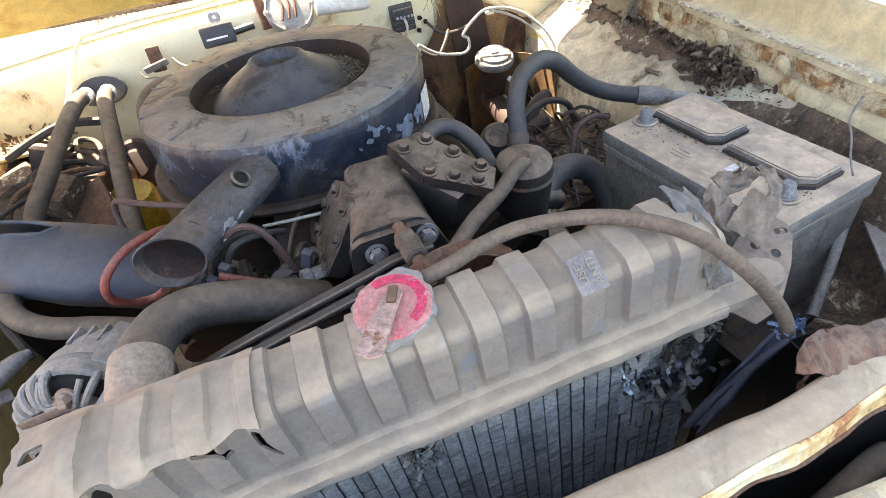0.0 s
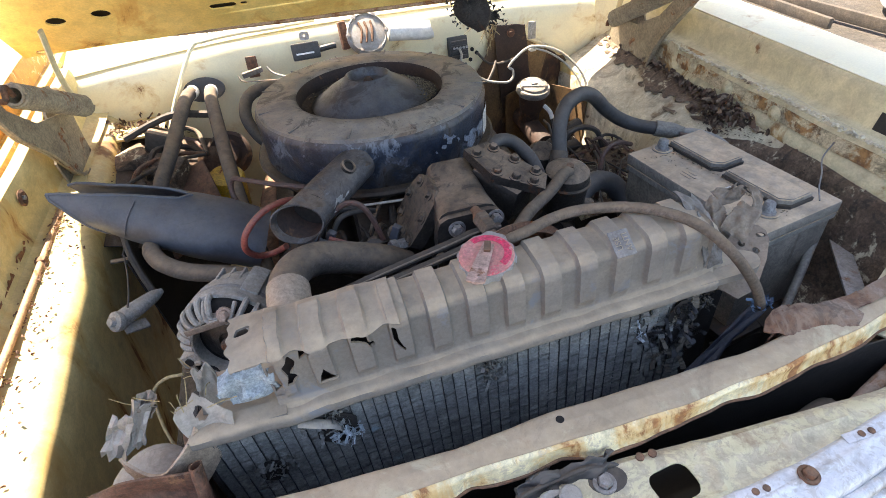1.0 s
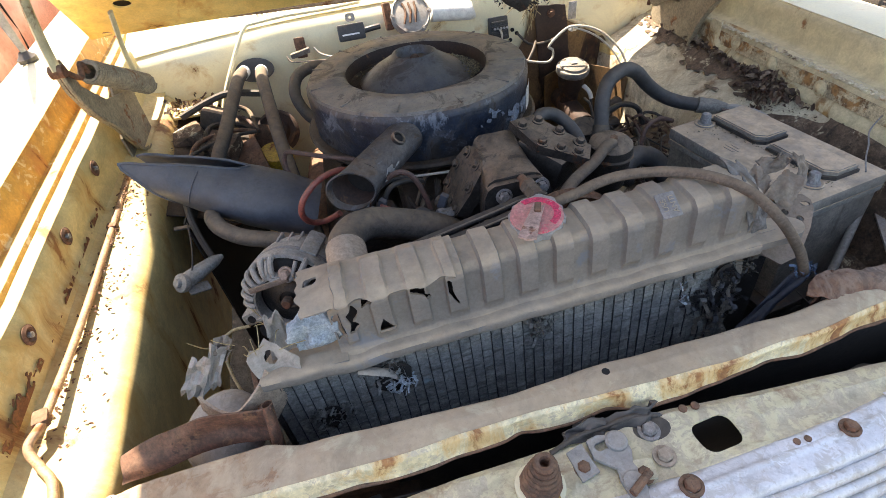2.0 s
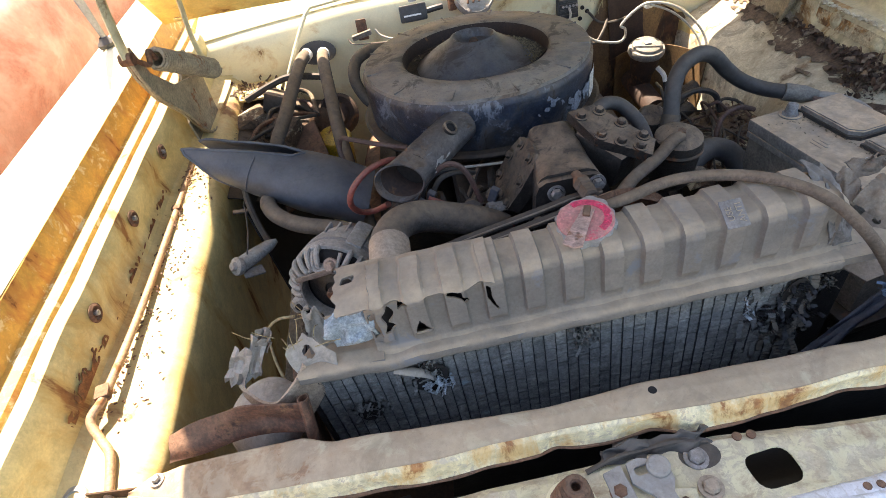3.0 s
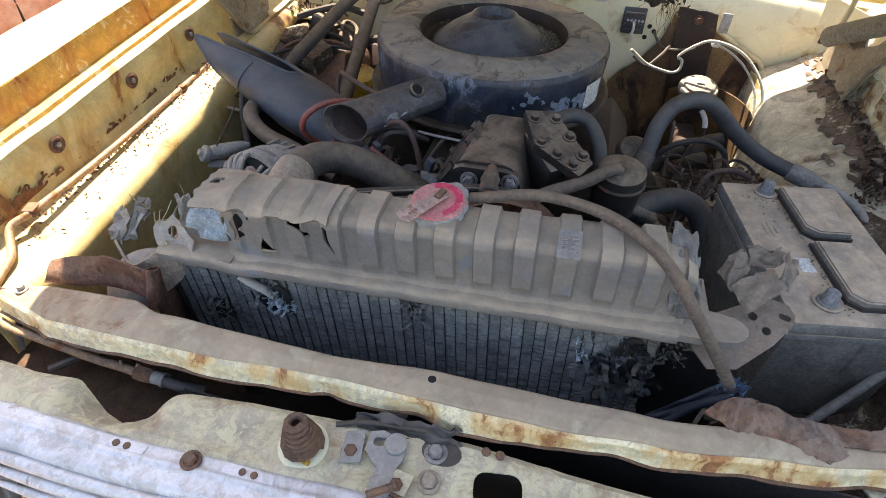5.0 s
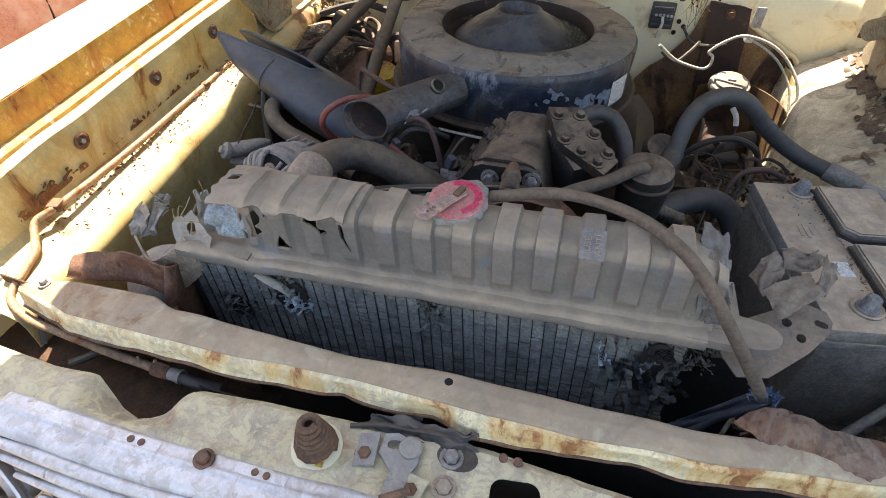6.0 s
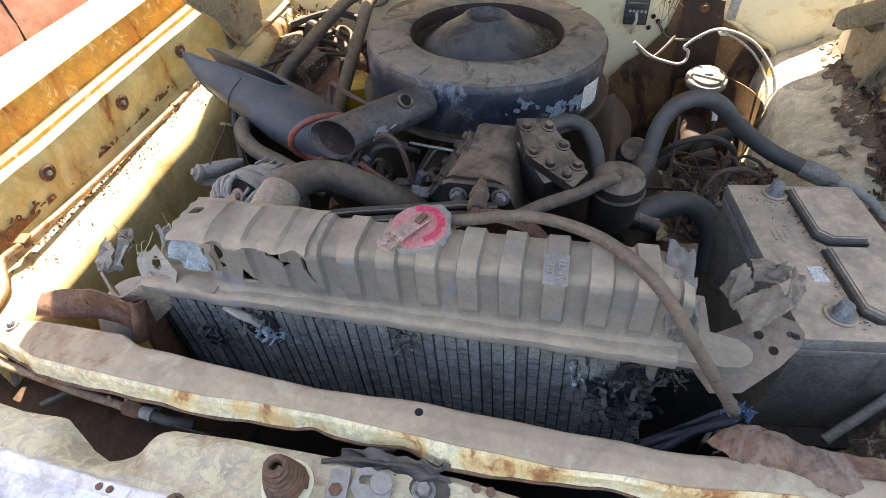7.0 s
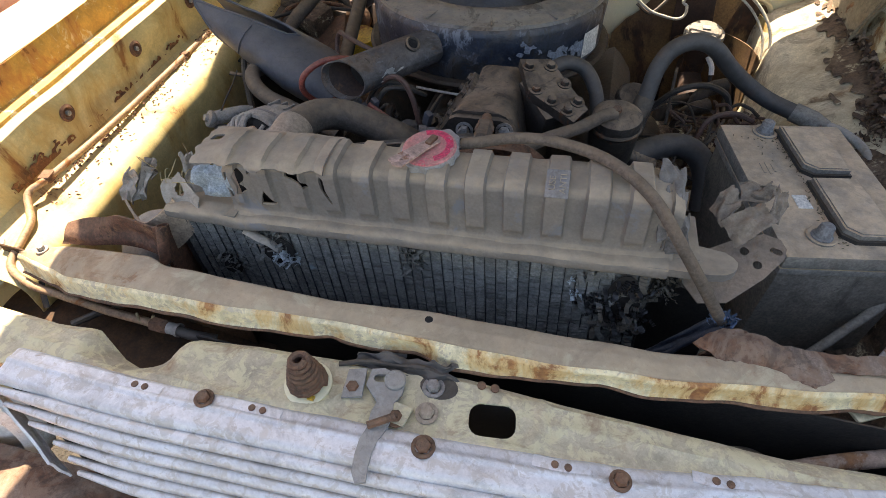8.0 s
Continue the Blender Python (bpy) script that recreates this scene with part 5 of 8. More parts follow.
part("body", lathe([(0.150, -0.010), (0.203, -0.008), (0.208, 0.000), (0.209, 0.040), (0.211, 0.070), (0.2095, 0.078), (0.204, 0.083), (0.196, 0.085)], 96, wob=0.0012), BLUE_BLACK, air, "chipped dark blue side wall", local=True)
part("base_pan", lathe([(0.10, -0.025), (0.18, -0.022), (0.205, -0.014), (0.222, -0.012), (0.225, -0.006), (0.220, -0.002), (0.204, -0.002)], 80), GREASE, air, "rusty base pan", local=True)
lid = part("lid", lathe([(0.206, 0.081), (0.2045, 0.0865), (0.198, 0.0885), (0.170, 0.0905), (0.168, 0.0918), (0.148, 0.0922), (0.138, 0.0905), (0.1335, 0.086), (0.130, 0.066), (0.124, 0.0615), (0.120, 0.0612)], 96, wob=0.0012), LID, air, "dusty pressed rim of the lid", local=True, sharp=50)
part("dome", lathe([(0.121, 0.0613), (0.116, 0.0622), (0.106, 0.068), (0.080, 0.087), (0.058, 0.100), (0.046, 0.1065), (0.041, 0.113), (0.037, 0.1145), (0.033, 0.111), (0.029, 0.101), (0.020, 0.098), (0, 0.097)], 96, wob=0.0012), DOME, lid, "stained blue-black dished centre", local=True, sharp=50)
part("wing_nut", lathe([(0.009, 0.097), (0.009, 0.103), (0.005, 0.108), (0, 0.108)], 12), RUST, lid, "rusty centre nut", local=True)
part("trough_wall", lathe([(0.1338, 0.0885), (0.1322, 0.0850), (0.1288, 0.0660), (0.1230, 0.0625)], 72), BROWN, lid, "dark brown trough wall", local=True)
part("trough_dirt", lathe([(0.1318, 0.0690), (0.126, 0.0645), (0.117, 0.0640), (0.109, 0.0680)], 72, wob=0.002), GREASE, lid, "black dirt packed in the trough", local=True)
bead = finish("lid_bead", box((0.186, 0, 0.0888), (0.036, 0.0034, 0.0034), 0.0012), LID)
for k in range(12):
    share("lid_bead", bead, lid, pose(0, 0, 0, 0, 0, 30 * k + 12))
rnd = random.Random(5)
bm = bmesh.new()
for _ in range(620):
    a = rnd.gauss(0.45, 0.75)
    r = 0.114 + rnd.uniform(-0.007, 0.009)
    if rnd.random() < 0.45:
        a, r = rnd.gauss(0.15, 0.28), rnd.uniform(0.088, 0.122)
    z = 0.0655 + max(0.0, (0.112 - r) * 0.65) + rnd.uniform(0, 0.003)
    s = rnd.uniform(0.0010, 0.0030)
    box((0, 0, 0), (s * 2.2, s, s * 0.6), 0, aim((r * math.cos(a), r * math.sin(a), z), (rnd.uniform(-0.6, 0.6), rnd.uniform(-0.6, 0.6), 1), rnd.uniform(0, 180)), bm)
seeds = part("seed_litter", bm, SEED, None, "seeds and dry grit lying in the lid's trough")
seeds.matrix_world = air_m
tagged(seeds, "", "litter", "", "stuff")
# snorkel
mouth, root = Vector((-0.213, 0.264, 0.830)), Vector((-0.108, 0.392, 0.838))
def snorkel_ring(k, n=32):
    """Rings from the round root to the wide oval mouth, which faces the front and slightly up."""
    f = k / 14
    c = root.lerp(mouth, f)
    e1 = Vector((0.78, -0.63, 0)).lerp(Vector((0.995, -0.03, -0.1)), f ** 1.5).normalized()
    e2 = Vector((0.0, 0.06, 1.0)).lerp(Vector((0.0, 0.27, 0.96)), f).normalized()
    flare = max(0.0, (f - 0.72) / 0.28) ** 2
    r1, r2 = 0.0305 + 0.0055 * flare, 0.0262 + 0.0030 * flare
    return [c + e1 * (r1 * math.cos(2 * math.pi * i / n) * (1 + 0.03 * flare * math.sin(0.6 * i + 1))) + e2 * (r2 * math.sin(2 * math.pi * i / n)) for i in range(n)]


snork = part("snorkel", sheet(lambda u, v: snorkel_ring(round(u * 14))[round(v * 32) % 32], 14, 32, 0.0022), SNORKEL, air, "dusty snorkel with a flared dented mouth")
part("snorkel_liner", sheet(lambda u, v: root.lerp(mouth, 0.94 * u) + (Vector(snorkel_ring(round(u * 14))[round(v * 32) % 32]) - root.lerp(mouth, round(u * 14) / 14)) * 0.90, 14, 32, 0.0006), BROWN, snork, "brown inside of the snorkel")
# A dark disc paints the shade deep in the throat.
part("snorkel_inside", lathe([(0.025, 0), (0, 0)], 24, aim(root.lerp(mouth, 0.78), Vector((-0.3, -0.9, 0.1)))), HOLE_SHADE, snork, "dark disc painting the throat's shade")
part("diaphragm_hole", lathe([(0.012, 0.0), (0.0125, 0.006), (0.010, 0.0075), (0.0082, 0.006), (0.0082, 0.0), (0, 0.0)], 20, aim((-0.127, 0.348, 0.856), (0.55, -0.35, 0.75))), CAST, snork)
# The port's inner shade is a dark disc on top.
part("vacuum_port", lathe([(0.0080, 0.0), (0.0080, 0.003), (0, 0.003)], 16, aim((-0.127, 0.348, 0.857), (0.55, -0.35, 0.75))), HOLE_SHADE, snork, "dark disc painting the open port's shade")
part("peeled_paint", flap([(-0.166, 0.282, 0.8205), (-0.148, 0.296, 0.8235), (-0.132, 0.322, 0.834), (-0.152, 0.300, 0.840)], 9, 8, 6, 0.002, 0.002, 0.0008), PALE_GREY, snork, "pale peeled paint")
PRIMER = surf("pale_blue_primer", (0.23, 0.26, 0.30), (0.16, 0.185, 0.22), 0.8, scale=60, bump=0.1)


def primer(u, v):
    a = radians(-74 + 46 * u)
    z = 0.006 + 0.066 * v
    rr = 0.2102 + 0.0025 * z / 0.07
    return Vector((rr * math.cos(a), rr * math.sin(a), z))


def primer_keep(u, v):
    edge = 3.2 * max(0.0, abs(u - 0.55) - 0.22) + 1.6 * abs(v - 0.62 + 0.25 * u)
    return noise.noise(Vector((u * 5.0, v * 2.6, 4.3))) + 0.55 * noise.noise(Vector((u * 17, v * 8, 1.0))) + 0.3 * noise.noise(Vector((u * 50, v * 22, 3.0))) > -0.16 + edge


for patch_bm in islands(sheet(primer, 150, 56, 0.0004, primer_keep)):
    part("bare_primer", patch_bm, PRIMER, air, "pale blue patch of bare primer where paint has flaked", local=True)
part("sticker", sheet(lambda u, v: Vector((0.2126 * math.cos(radians(-31 + 13 * u)), 0.2126 * math.sin(radians(-31 + 13 * u)), 0.010 + 0.042 * v)), 6, 2, 0.0004), PAPER, air, "yellowed paper sticker", local=True)
part("carburettor", lathe([(0.10, -0.10), (0.10, -0.03), (0.12, -0.022)], 24), GREASE, air, "greasy carburettor below", local=True)

# ---- engine ----
engine = thing("engine", (0, 0.55, 0.3), "greasy rust-brown engine block deep in the bay", "engine")
part("block", box((-0.02, 0.50, 0.46), (0.34, 0.50, 0.36), 0.03), GREASE, engine)
part("valve_cover", box((0, 0, 0), (0.13, 0.40, 0.08), 0.022, pose(-0.205, 0.52, 0.655, 0, 38, 0)), GREASE, engine, "oily valve cover")
part("valve_cover", box((0, 0, 0), (0.13, 0.40, 0.08), 0.022, pose(0.165, 0.52, 0.655, 0, -38, 0)), GREASE, engine, "oily valve cover")
part("intake_manifold", box((-0.03, 0.55, 0.68), (0.20, 0.50, 0.07), 0.02), GREASE, engine)
part("timing_cover", box((-0.02, 0.22, 0.52), (0.24, 0.10, 0.26), 0.02), GREASE, engine)
part("sender", lathe([(0.016, 0), (0.018, 0.01), (0.018, 0.022), (0.008, 0.026), (0.008, 0.034), (0, 0.035)], 20, aim((-0.109, 0.275, 0.745), (-0.2, -0.7, 0.7))), HOSE_BLUE, engine, "blue-grey round sender")
rnd = random.Random(3)
for k in range(22):
    c = Vector((rnd.uniform(-0.20, -0.05), rnd.uniform(0.27, 0.36), rnd.uniform(0.69, 0.735)))
    d = c + Vector((rnd.uniform(-0.06, 0.06), rnd.uniform(0.0, 0.06), rnd.uniform(-0.03, 0.04)))
    part("greasy_line", tube([c, c.lerp(d, 0.5) + Vector((0, 0, rnd.uniform(0.0, 0.03))), d], rnd.uniform(0.003, 0.008), 8, 4), (GREASE, BLACK_WIRE, CAST, GREASE)[k % 4], engine)
part("thermostat_housing", lathe([(0.040, 0), (0.042, 0.02), (0.030, 0.05), (0.027, 0.07)], 20, aim((-0.075, 0.30, 0.715), (-0.3, -0.8, 0.5))), GREASE, engine)
for x, y, z, dx in ((-0.09, 0.26, 0.752, -0.4), (-0.075, 0.285, 0.765, -0.2), (-0.11, 0.30, 0.74, -0.5)):
    part("bolt", bolt_bm((x, y, z), (dx, -0.7, 0.6), 0.008, 0.012), CAST, engine, "grey bolt head")
part("yellow_filter", lathe([(0.0, 0.0), (0.036, 0.002), (0.038, 0.008), (0.038, 0.09), (0.034, 0.096), (0, 0.096)], 28, aim((-0.38, 0.72, 0.60), (0.1, -0.2, 1))), YELLOW, engine, "yellow canister low beside the block")
part("rusty_disc", lathe([(0.030, 0), (0.032, 0.012), (0.014, 0.018), (0, 0.018)], 24, aim((-0.395, 0.76, 0.70), (0.0, -0.9, 0.5))), RUST, engine, "rusty round cover")
part("exhaust_manifold", tube([(-0.27, 0.36, 0.60), (-0.29, 0.45, 0.62), (-0.29, 0.62, 0.62), (-0.28, 0.80, 0.60)], 0.032, 12, 6, wob=0.1), RUST, engine, "rusty manifold")
part("exhaust_manifold", tube([(0.24, 0.36, 0.60), (0.27, 0.45, 0.62), (0.27, 0.56, 0.62), (0.26, 0.64, 0.58)], 0.032, 12, 6, wob=0.1), GREASE, engine, "rusty manifold")
part("cross_member", box((0, 0.12, 0.33), (1.0, 0.14, 0.08), 0.02), GREASE, engine)
part("sump_guard", box((0, 0.45, 0.22), (0.9, 1.0, 0.02), 0.005), GREASE, engine, "oily underside")

# ---- air-conditioning compressor, two cylinders in a V ----
comp = thing("compressor", (0.03, 0.27, 0.72), "dusty cast-iron V-twin compressor with bolted heads", "compressor")
ARCH = [(-0.052, -0.12), (-0.051, -0.05), (-0.049, -0.018), (-0.045, -0.006), (-0.036, 0.000), (0.022, 0.002), (0.032, -0.002), (0.040, -0.014), (0.050, -0.040), (0.062, -0.08), (0.064, -0.12)]


def crank_pt(u, v):
    """A rounded cast saddle running front to back; its crown narrows towards the back."""
    x, z = lerp_profile(ARCH, v)
    k = 1.0 - 0.20 * u
    p = Vector((0.020 + 0.006 * u + x * k, 0.195 + 0.130 * u, 0.849 - 0.006 * math.sin(math.pi * u) + z))
    return p + noise.noise_vector(p * 40) * 0.0012


part("crankcase", sheet(crank_pt, 20, 30, 0.004), CAST, comp, "dusty rounded crankcase")
arch_m = Matrix.Translation((0.021, 0.186, 0.848)) @ Matrix(((1, 0, 0, 0), (0, 0, 1, 0), (0, 1, 0, 0), (0, 0, 0, 1)))
part("front_flange", plate([(x * 1.06, z * 1.02 - 0.004) for x, z in ARCH], [], -0.013, arch_m), CAST, comp, "bolted front cover flange")
part("back_wall", plate([(x * 0.70, z) for x, z in ARCH], [], -0.004, Matrix.Translation((0.005, 0.136, 0)) @ arch_m), CAST, comp)
HA, HB, HC, HD, HE = [Vector(p) for p in ((0.048, 0.316, 0.861), (0.087, 0.330, 0.855), (0.148, 0.252, 0.832), (0.134, 0.222, 0.834), (0.070, 0.258, 0.845))]
HX = (HC - HB).normalized()
HZ = (HE - HA).cross(HC - HA).normalized()
HY = HZ.cross(HX)
hm = Matrix.Translation((HA + HB + HC + HD + HE) / 5) @ Matrix((HX, HY, HZ)).transposed().to_4x4()
hull = [(hm.inverted() @ p).xy[:] for p in (HA, HE, HD, HC, HB)]
part("cylinder", box((0, 0, -0.035), (0.085, 0.058, 0.060), 0.010, hm), CAST, comp)
hp = [(-0.050, -0.036), (-0.030, -0.043), (0.040, -0.040), (0.058, -0.024), (0.060, 0.012), (0.046, 0.038), (0.0, 0.044), (-0.044, 0.040), (-0.056, 0.012)]
head_r = part("cylinder_head", plate([(x * 1.05, y * 1.05) for x, y in hull], [], 0.014, hm @ Matrix.Translation((0, 0, 0.008))), CAST, comp, "bolted head plate thick with dust")
for x, y in [(p[0] * 0.74, p[1] * 0.74) for p in hull] + [((hull[2][0] + hull[1][0]) * 0.39, (hull[2][1] + hull[1][1]) * 0.39), ((hull[3][0] + hull[4][0]) * 0.39, (hull[3][1] + hull[4][1]) * 0.39)]:
    part("head_bolt", bolt_bm(hm @ Vector((x, y, 0.008)), hm.to_3x3() @ Vector((0, 0, 1)), 0.0065, 0.007, 1.5), CAST, head_r)
hl = Matrix.Translation((-0.033, 0.288, 0.796)) @ Matrix(((0, 0.53, -0.85, 0), (-1, 0, 0, 0), (0, 0.85, 0.53, 0), (0, 0, 0, 1)))
part("cylinder", box((0, 0, -0.030), (0.085, 0.085, 0.050), 0.012, hl), CAST, comp)
hp = [(-0.052, -0.030), (-0.040, -0.048), (-0.010, -0.056), (0.030, -0.054), (0.046, -0.040), (0.050, 0.0), (0.046, 0.036), (0.030, 0.052), (-0.016, 0.050), (-0.044, 0.036), (-0.054, 0.010)]
head_l = part("cylinder_head", plate(hp, [], 0.020, hl @ Matrix.Translation((0, 0, 0.010))), CAST, comp, "rounded head plate in shade, thick with dust")
for x, y in ((-0.036, -0.030), (0.0, -0.042), (0.034, -0.036), (0.036, 0.006), (0.020, 0.038), (-0.026, 0.034), (-0.040, 0.004)):
    part("head_bolt", bolt_bm(hl @ Vector((x, y, 0.010)), hl.to_3x3() @ Vector((0, 0, 1)), 0.0065, 0.006, 1.6), CAST, head_l)
part("side_fitting", lathe([(0.009, 0), (0.009, 0.014), (0.011, 0.016), (0.011, 0.026), (0, 0.027)], 6, aim((-0.066, 0.255, 0.765), (-0.9, -0.3, 0.15))), STEEL, head_l, "grey hexagon plug")
for x, z in ((0.050, 0.832), (-0.004, 0.826), (-0.030, 0.785), (0.072, 0.785)):
    part("cover_bolt", bolt_bm((x, 0.186, z), (0, -1, 0.15), 0.0080, 0.009, 1.5), STEEL if z > 0.8 else CAST, comp, "pale hexagon bolt")
fit_m = aim((0.0245, 0.192, 0.8435), (0.09, -1.0, 0.03))
part("fitting_neck", lathe([(0.007, -0.006), (0.007, 0.008), (0.0105, 0.014), (0.0105, 0.020)], 16, fit_m), RUST, comp, "rusty tapered neck")
part("service_valve", lathe([(0.0125, 0.020), (0.0125, 0.030), (0.0105, 0.032), (0.0105, 0.034), (0.0118, 0.036), (0.0118, 0.052), (0.009, 0.054), (0, 0.054)], 6, fit_m), RUBBER_TAN, comp, "tan brass hexagon fitting")
part("fitting_end", tube([(0.029, 0.138, 0.845), (0.031, 0.122, 0.842), (0.034, 0.112, 0.832)], 0.0062, 10, 4), RUST, comp, "rusty pipe end")
part("pipe", tube([(0.034, 0.130, 0.832), (0.050, 0.138, 0.826), (0.075, 0.165, 0.822), (0.105, 0.196, 0.822), (0.145, 0.222, 0.828), (0.175, 0.244, 0.838), (0.189, 0.252, 0.836)], 0.0088, 12, 6), RUBBER_TAN, comp, "tan refrigerant pipe")
part("rear_hose", tube([(0.088, 0.330, 0.848), (0.112, 0.352, 0.852), (0.140, 0.355, 0.842), (0.160, 0.330, 0.822), (0.168, 0.300, 0.795)], 0.0105, 14, 6), HOSE_BLUE, comp, "dark blue-black hose behind the head")
pul = aim((0.060, 0.135, 0.790), (0, -1, 0))
part("pulley", lathe([(0.0, -0.01), (0.052, -0.01), (0.058, 0.0), (0.070, 0.006), (0.072, 0.010), (0.064, 0.016), (0.064, 0.020), (0.072, 0.026), (0.070, 0.030), (0.055, 0.022), (0.030, 0.022), (0.0, 0.022)], 44, pul), RUST, comp, "rusty grooved pulley")
belt_m = [(-0.300, 0.125, 0.735), (-0.185, 0.128, 0.788), (-0.026, 0.138, 0.824), (0.012, 0.146, 0.828), (0.050, 0.152, 0.826)]
for dy, dz in ((0.0, 0.0), (0.016, 0.004)):
    b = part("drive_belt", tube([(x, y + dy, z + dz) for x, y, z in belt_m], 0.0062, 8, 6, flat=0.8), BLACK_WIRE, None, "dusty black V-belt running to the pulley")
    tagged(b, "", "belt", "drive belts")
    part("belt_edge", tube([(x, y + dy - 0.0055, z + dz + 0.0035) for x, y, z in belt_m], 0.0013, 6, 6), TAN_STEEL, b, "dusty frayed belt edge")

# pressure canister
can = thing("canister", (0.192, 0.268, 0.74), "round dusty brown accumulator canister", "canister")
part("can_body", lathe([(0, -0.072), (0.026, -0.070), (0.032, -0.060), (0.034, -0.02), (0.035, 0.0), (0.033, 0.012), (0.022, 0.019), (0.008, 0.021), (0, 0.021)], 36, aim((0.193, 0.266, 0.817), (0.0, -0.12, 1.0))), CAST, can)
part("can_rim", lathe([(0.0345, -0.004), (0.0365, 0.0), (0.0345, 0.004)], 36, aim((0.193, 0.266, 0.813), (0.0, -0.12, 1.0))), CAST, can)
part("can_nut", lathe([(0.006, 0), (0.006, 0.006), (0, 0.007)], 6, aim((0.190, 0.254, 0.840), (0, -0.2, 1))), RUST, can)
part("second_can", lathe([(0, -0.05), (0.024, -0.048), (0.027, -0.03), (0.027, 0.010), (0.020, 0.020), (0, 0.022)], 28, aim((0.222, 0.425, 0.762), (-0.1, -0.5, 0.9))), CAST, can, "brown can end behind")

# large refrigerant hose to the fender side
big_hose = thing("suction_hose", (0.30, 0.42, 0.75), "thick dark rubber hose looping up over to the battery", "hose")
part("rubber", tube([(0.230, 0.372, 0.760), (0.238, 0.388, 0.790), (0.245, 0.408, 0.828), (0.262, 0.424, 0.854), (0.293, 0.436, 0.864), (0.325, 0.448, 0.850), (0.360, 0.462, 0.815), (0.400, 0.474, 0.782), (0.440, 0.470, 0.762), (0.480, 0.455, 0.754)], 0.0127, 18, 8), HOSE_BLUE, big_hose)
part("cuff", tube([(0.228, 0.368, 0.754), (0.233, 0.378, 0.772), (0.238, 0.388, 0.790)], 0.0152, 18, 4, bore=0.004), RUBBER, big_hose, "thicker dusty rubber cuff at the end")
part("sleeve", tube([(0.226, 0.364, 0.742), (0.231, 0.374, 0.765), (0.234, 0.380, 0.776)], 0.0170, 18, 4), CAST, big_hose, "metal crimp sleeve")
part("sleeve", tube([(0.472, 0.457, 0.756), (0.500, 0.444, 0.752), (0.520, 0.432, 0.752)], 0.0150, 16, 4, rads=[0.0152, 0.0150, 0.008]), CAP_GREY, big_hose, "grey crimp sleeve")
part("metal_tail", tube([(0.515, 0.435, 0.752), (0.535, 0.418, 0.754), (0.556, 0.386, 0.752), (0.566, 0.350, 0.744)], 0.0065, 10, 6), PALE_GREY, big_hose, "bent grey metal pipe end")
part("tail_nut", tube([(0.505, 0.425, 0.748), (0.530, 0.405, 0.746)], 0.008, 6, 2), BROWN_WIRE, big_hose)

# ---- battery ----
BAT = Matrix.Translation((0.4506, 0.2270, 0.60)) @ pose(0, 0, 0, 0, 0, 11.0)
battery = thing("battery", BAT, "dusty grey car battery with two vent covers and lead posts", "battery")
BW, BL = 0.166, 0.268
part("case", box((0, 0, 0.078), (BW - 0.008, BL - 0.008, 0.156), 0.004, seg=2), BATTERY_GREEN, battery, "grey-green battery case", local=True)
part("case_rim", box((0, 0, 0.161), (BW - 0.002, BL - 0.002, 0.010), 0.002), BATTERY, battery, local=True)
part("top", box((0, 0, 0.177), (BW, BL, 0.020), 0.004), BATTERY, battery, "dusty top cover", local=True)
for sy, ln in ((0.063, 0.100), (-0.056, 0.106)):
    def lid_loop(g):
        """A cover's outline with one cut corner, grown by g."""
        w, h = 0.027 + g, ln / 2 + g
        return [(-w, h), (w, h), (w, -h), (-w + 0.013, -h), (-w, -h + 0.012)]
    cvr = part("vent_cover", plate(lid_loop(0.0), [], 0.006, Matrix.Translation((0.017, sy, 0.1985))), BATTERY, battery, "raised dusty vent cover with a cut corner", local=True)
    part("cover_lip", plate(lid_loop(-0.0025), [], 0.002, Matrix.Translation((0.017, sy, 0.2000))), BATTERY, cvr, local=True)
    part("cover_base", plate(lid_loop(0.0028), [], 0.006, Matrix.Translation((0.017, sy, 0.1922))), BLACK, cvr, "dark groove round the cover", local=True)
for px, sy in ((-0.026, 0.114), (-0.033, -0.100)):
    post = part("terminal_post", lathe([(0.012, 0.186), (0.012, 0.190), (0.0092, 0.191), (0.0080, 0.204), (0.0062, 0.206), (0, 0.206)], 20, Matrix.Translation((px, sy, 0))), LEAD, battery, "pale corroded lead post", local=True)
    part("post_seat", lathe([(0.0165, 0.186), (0.0170, 0.1895), (0.0155, 0.1908), (0.0130, 0.189), (0, 0.1885)], 20, Matrix.Translation((px, sy, 0))), BATTERY, post, local=True)
part("sticker", box((-0.031, -0.038, 0.1875), (0.017, 0.025, 0.0010)), PAPER, battery, "small pale square sticker", local=True)
for k, w in enumerate((0.020, 0.026, 0.016)):
    part("moulded_mark", box((-0.056 + 0.007 * k, 0.030, 0.1873), (0.003, w, 0.0010)), BATTERY, battery, local=True)
bm = bmesh.new()
rnd = random.Random(21)
for _ in range(160):
    s = rnd.uniform(0.0005, 0.0012)
    x, y = (rnd.gauss(-0.014, 0.004), rnd.uniform(-0.12, 0.12)) if rnd.random() < 0.8 else (rnd.gauss(-0.04, 0.012), rnd.gauss(0.09, 0.015))
    box((0, 0, 0), (s * 3, s, s * 0.7), 0, pose(x, y, 0.1885, rnd.uniform(-20, 20), rnd.uniform(-20, 20), rnd.uniform(0, 180)), bm)
grit = part("dry_grit", bm, SEED, None, "dry bits lying on the battery top")
grit.matrix_world = BAT
tagged(grit, "", "litter", "", "stuff")
part("tray", box((0, 0, -0.008), (0.20, 0.31, 0.014), 0.004), GREASE, battery, "greasy battery tray", local=True)

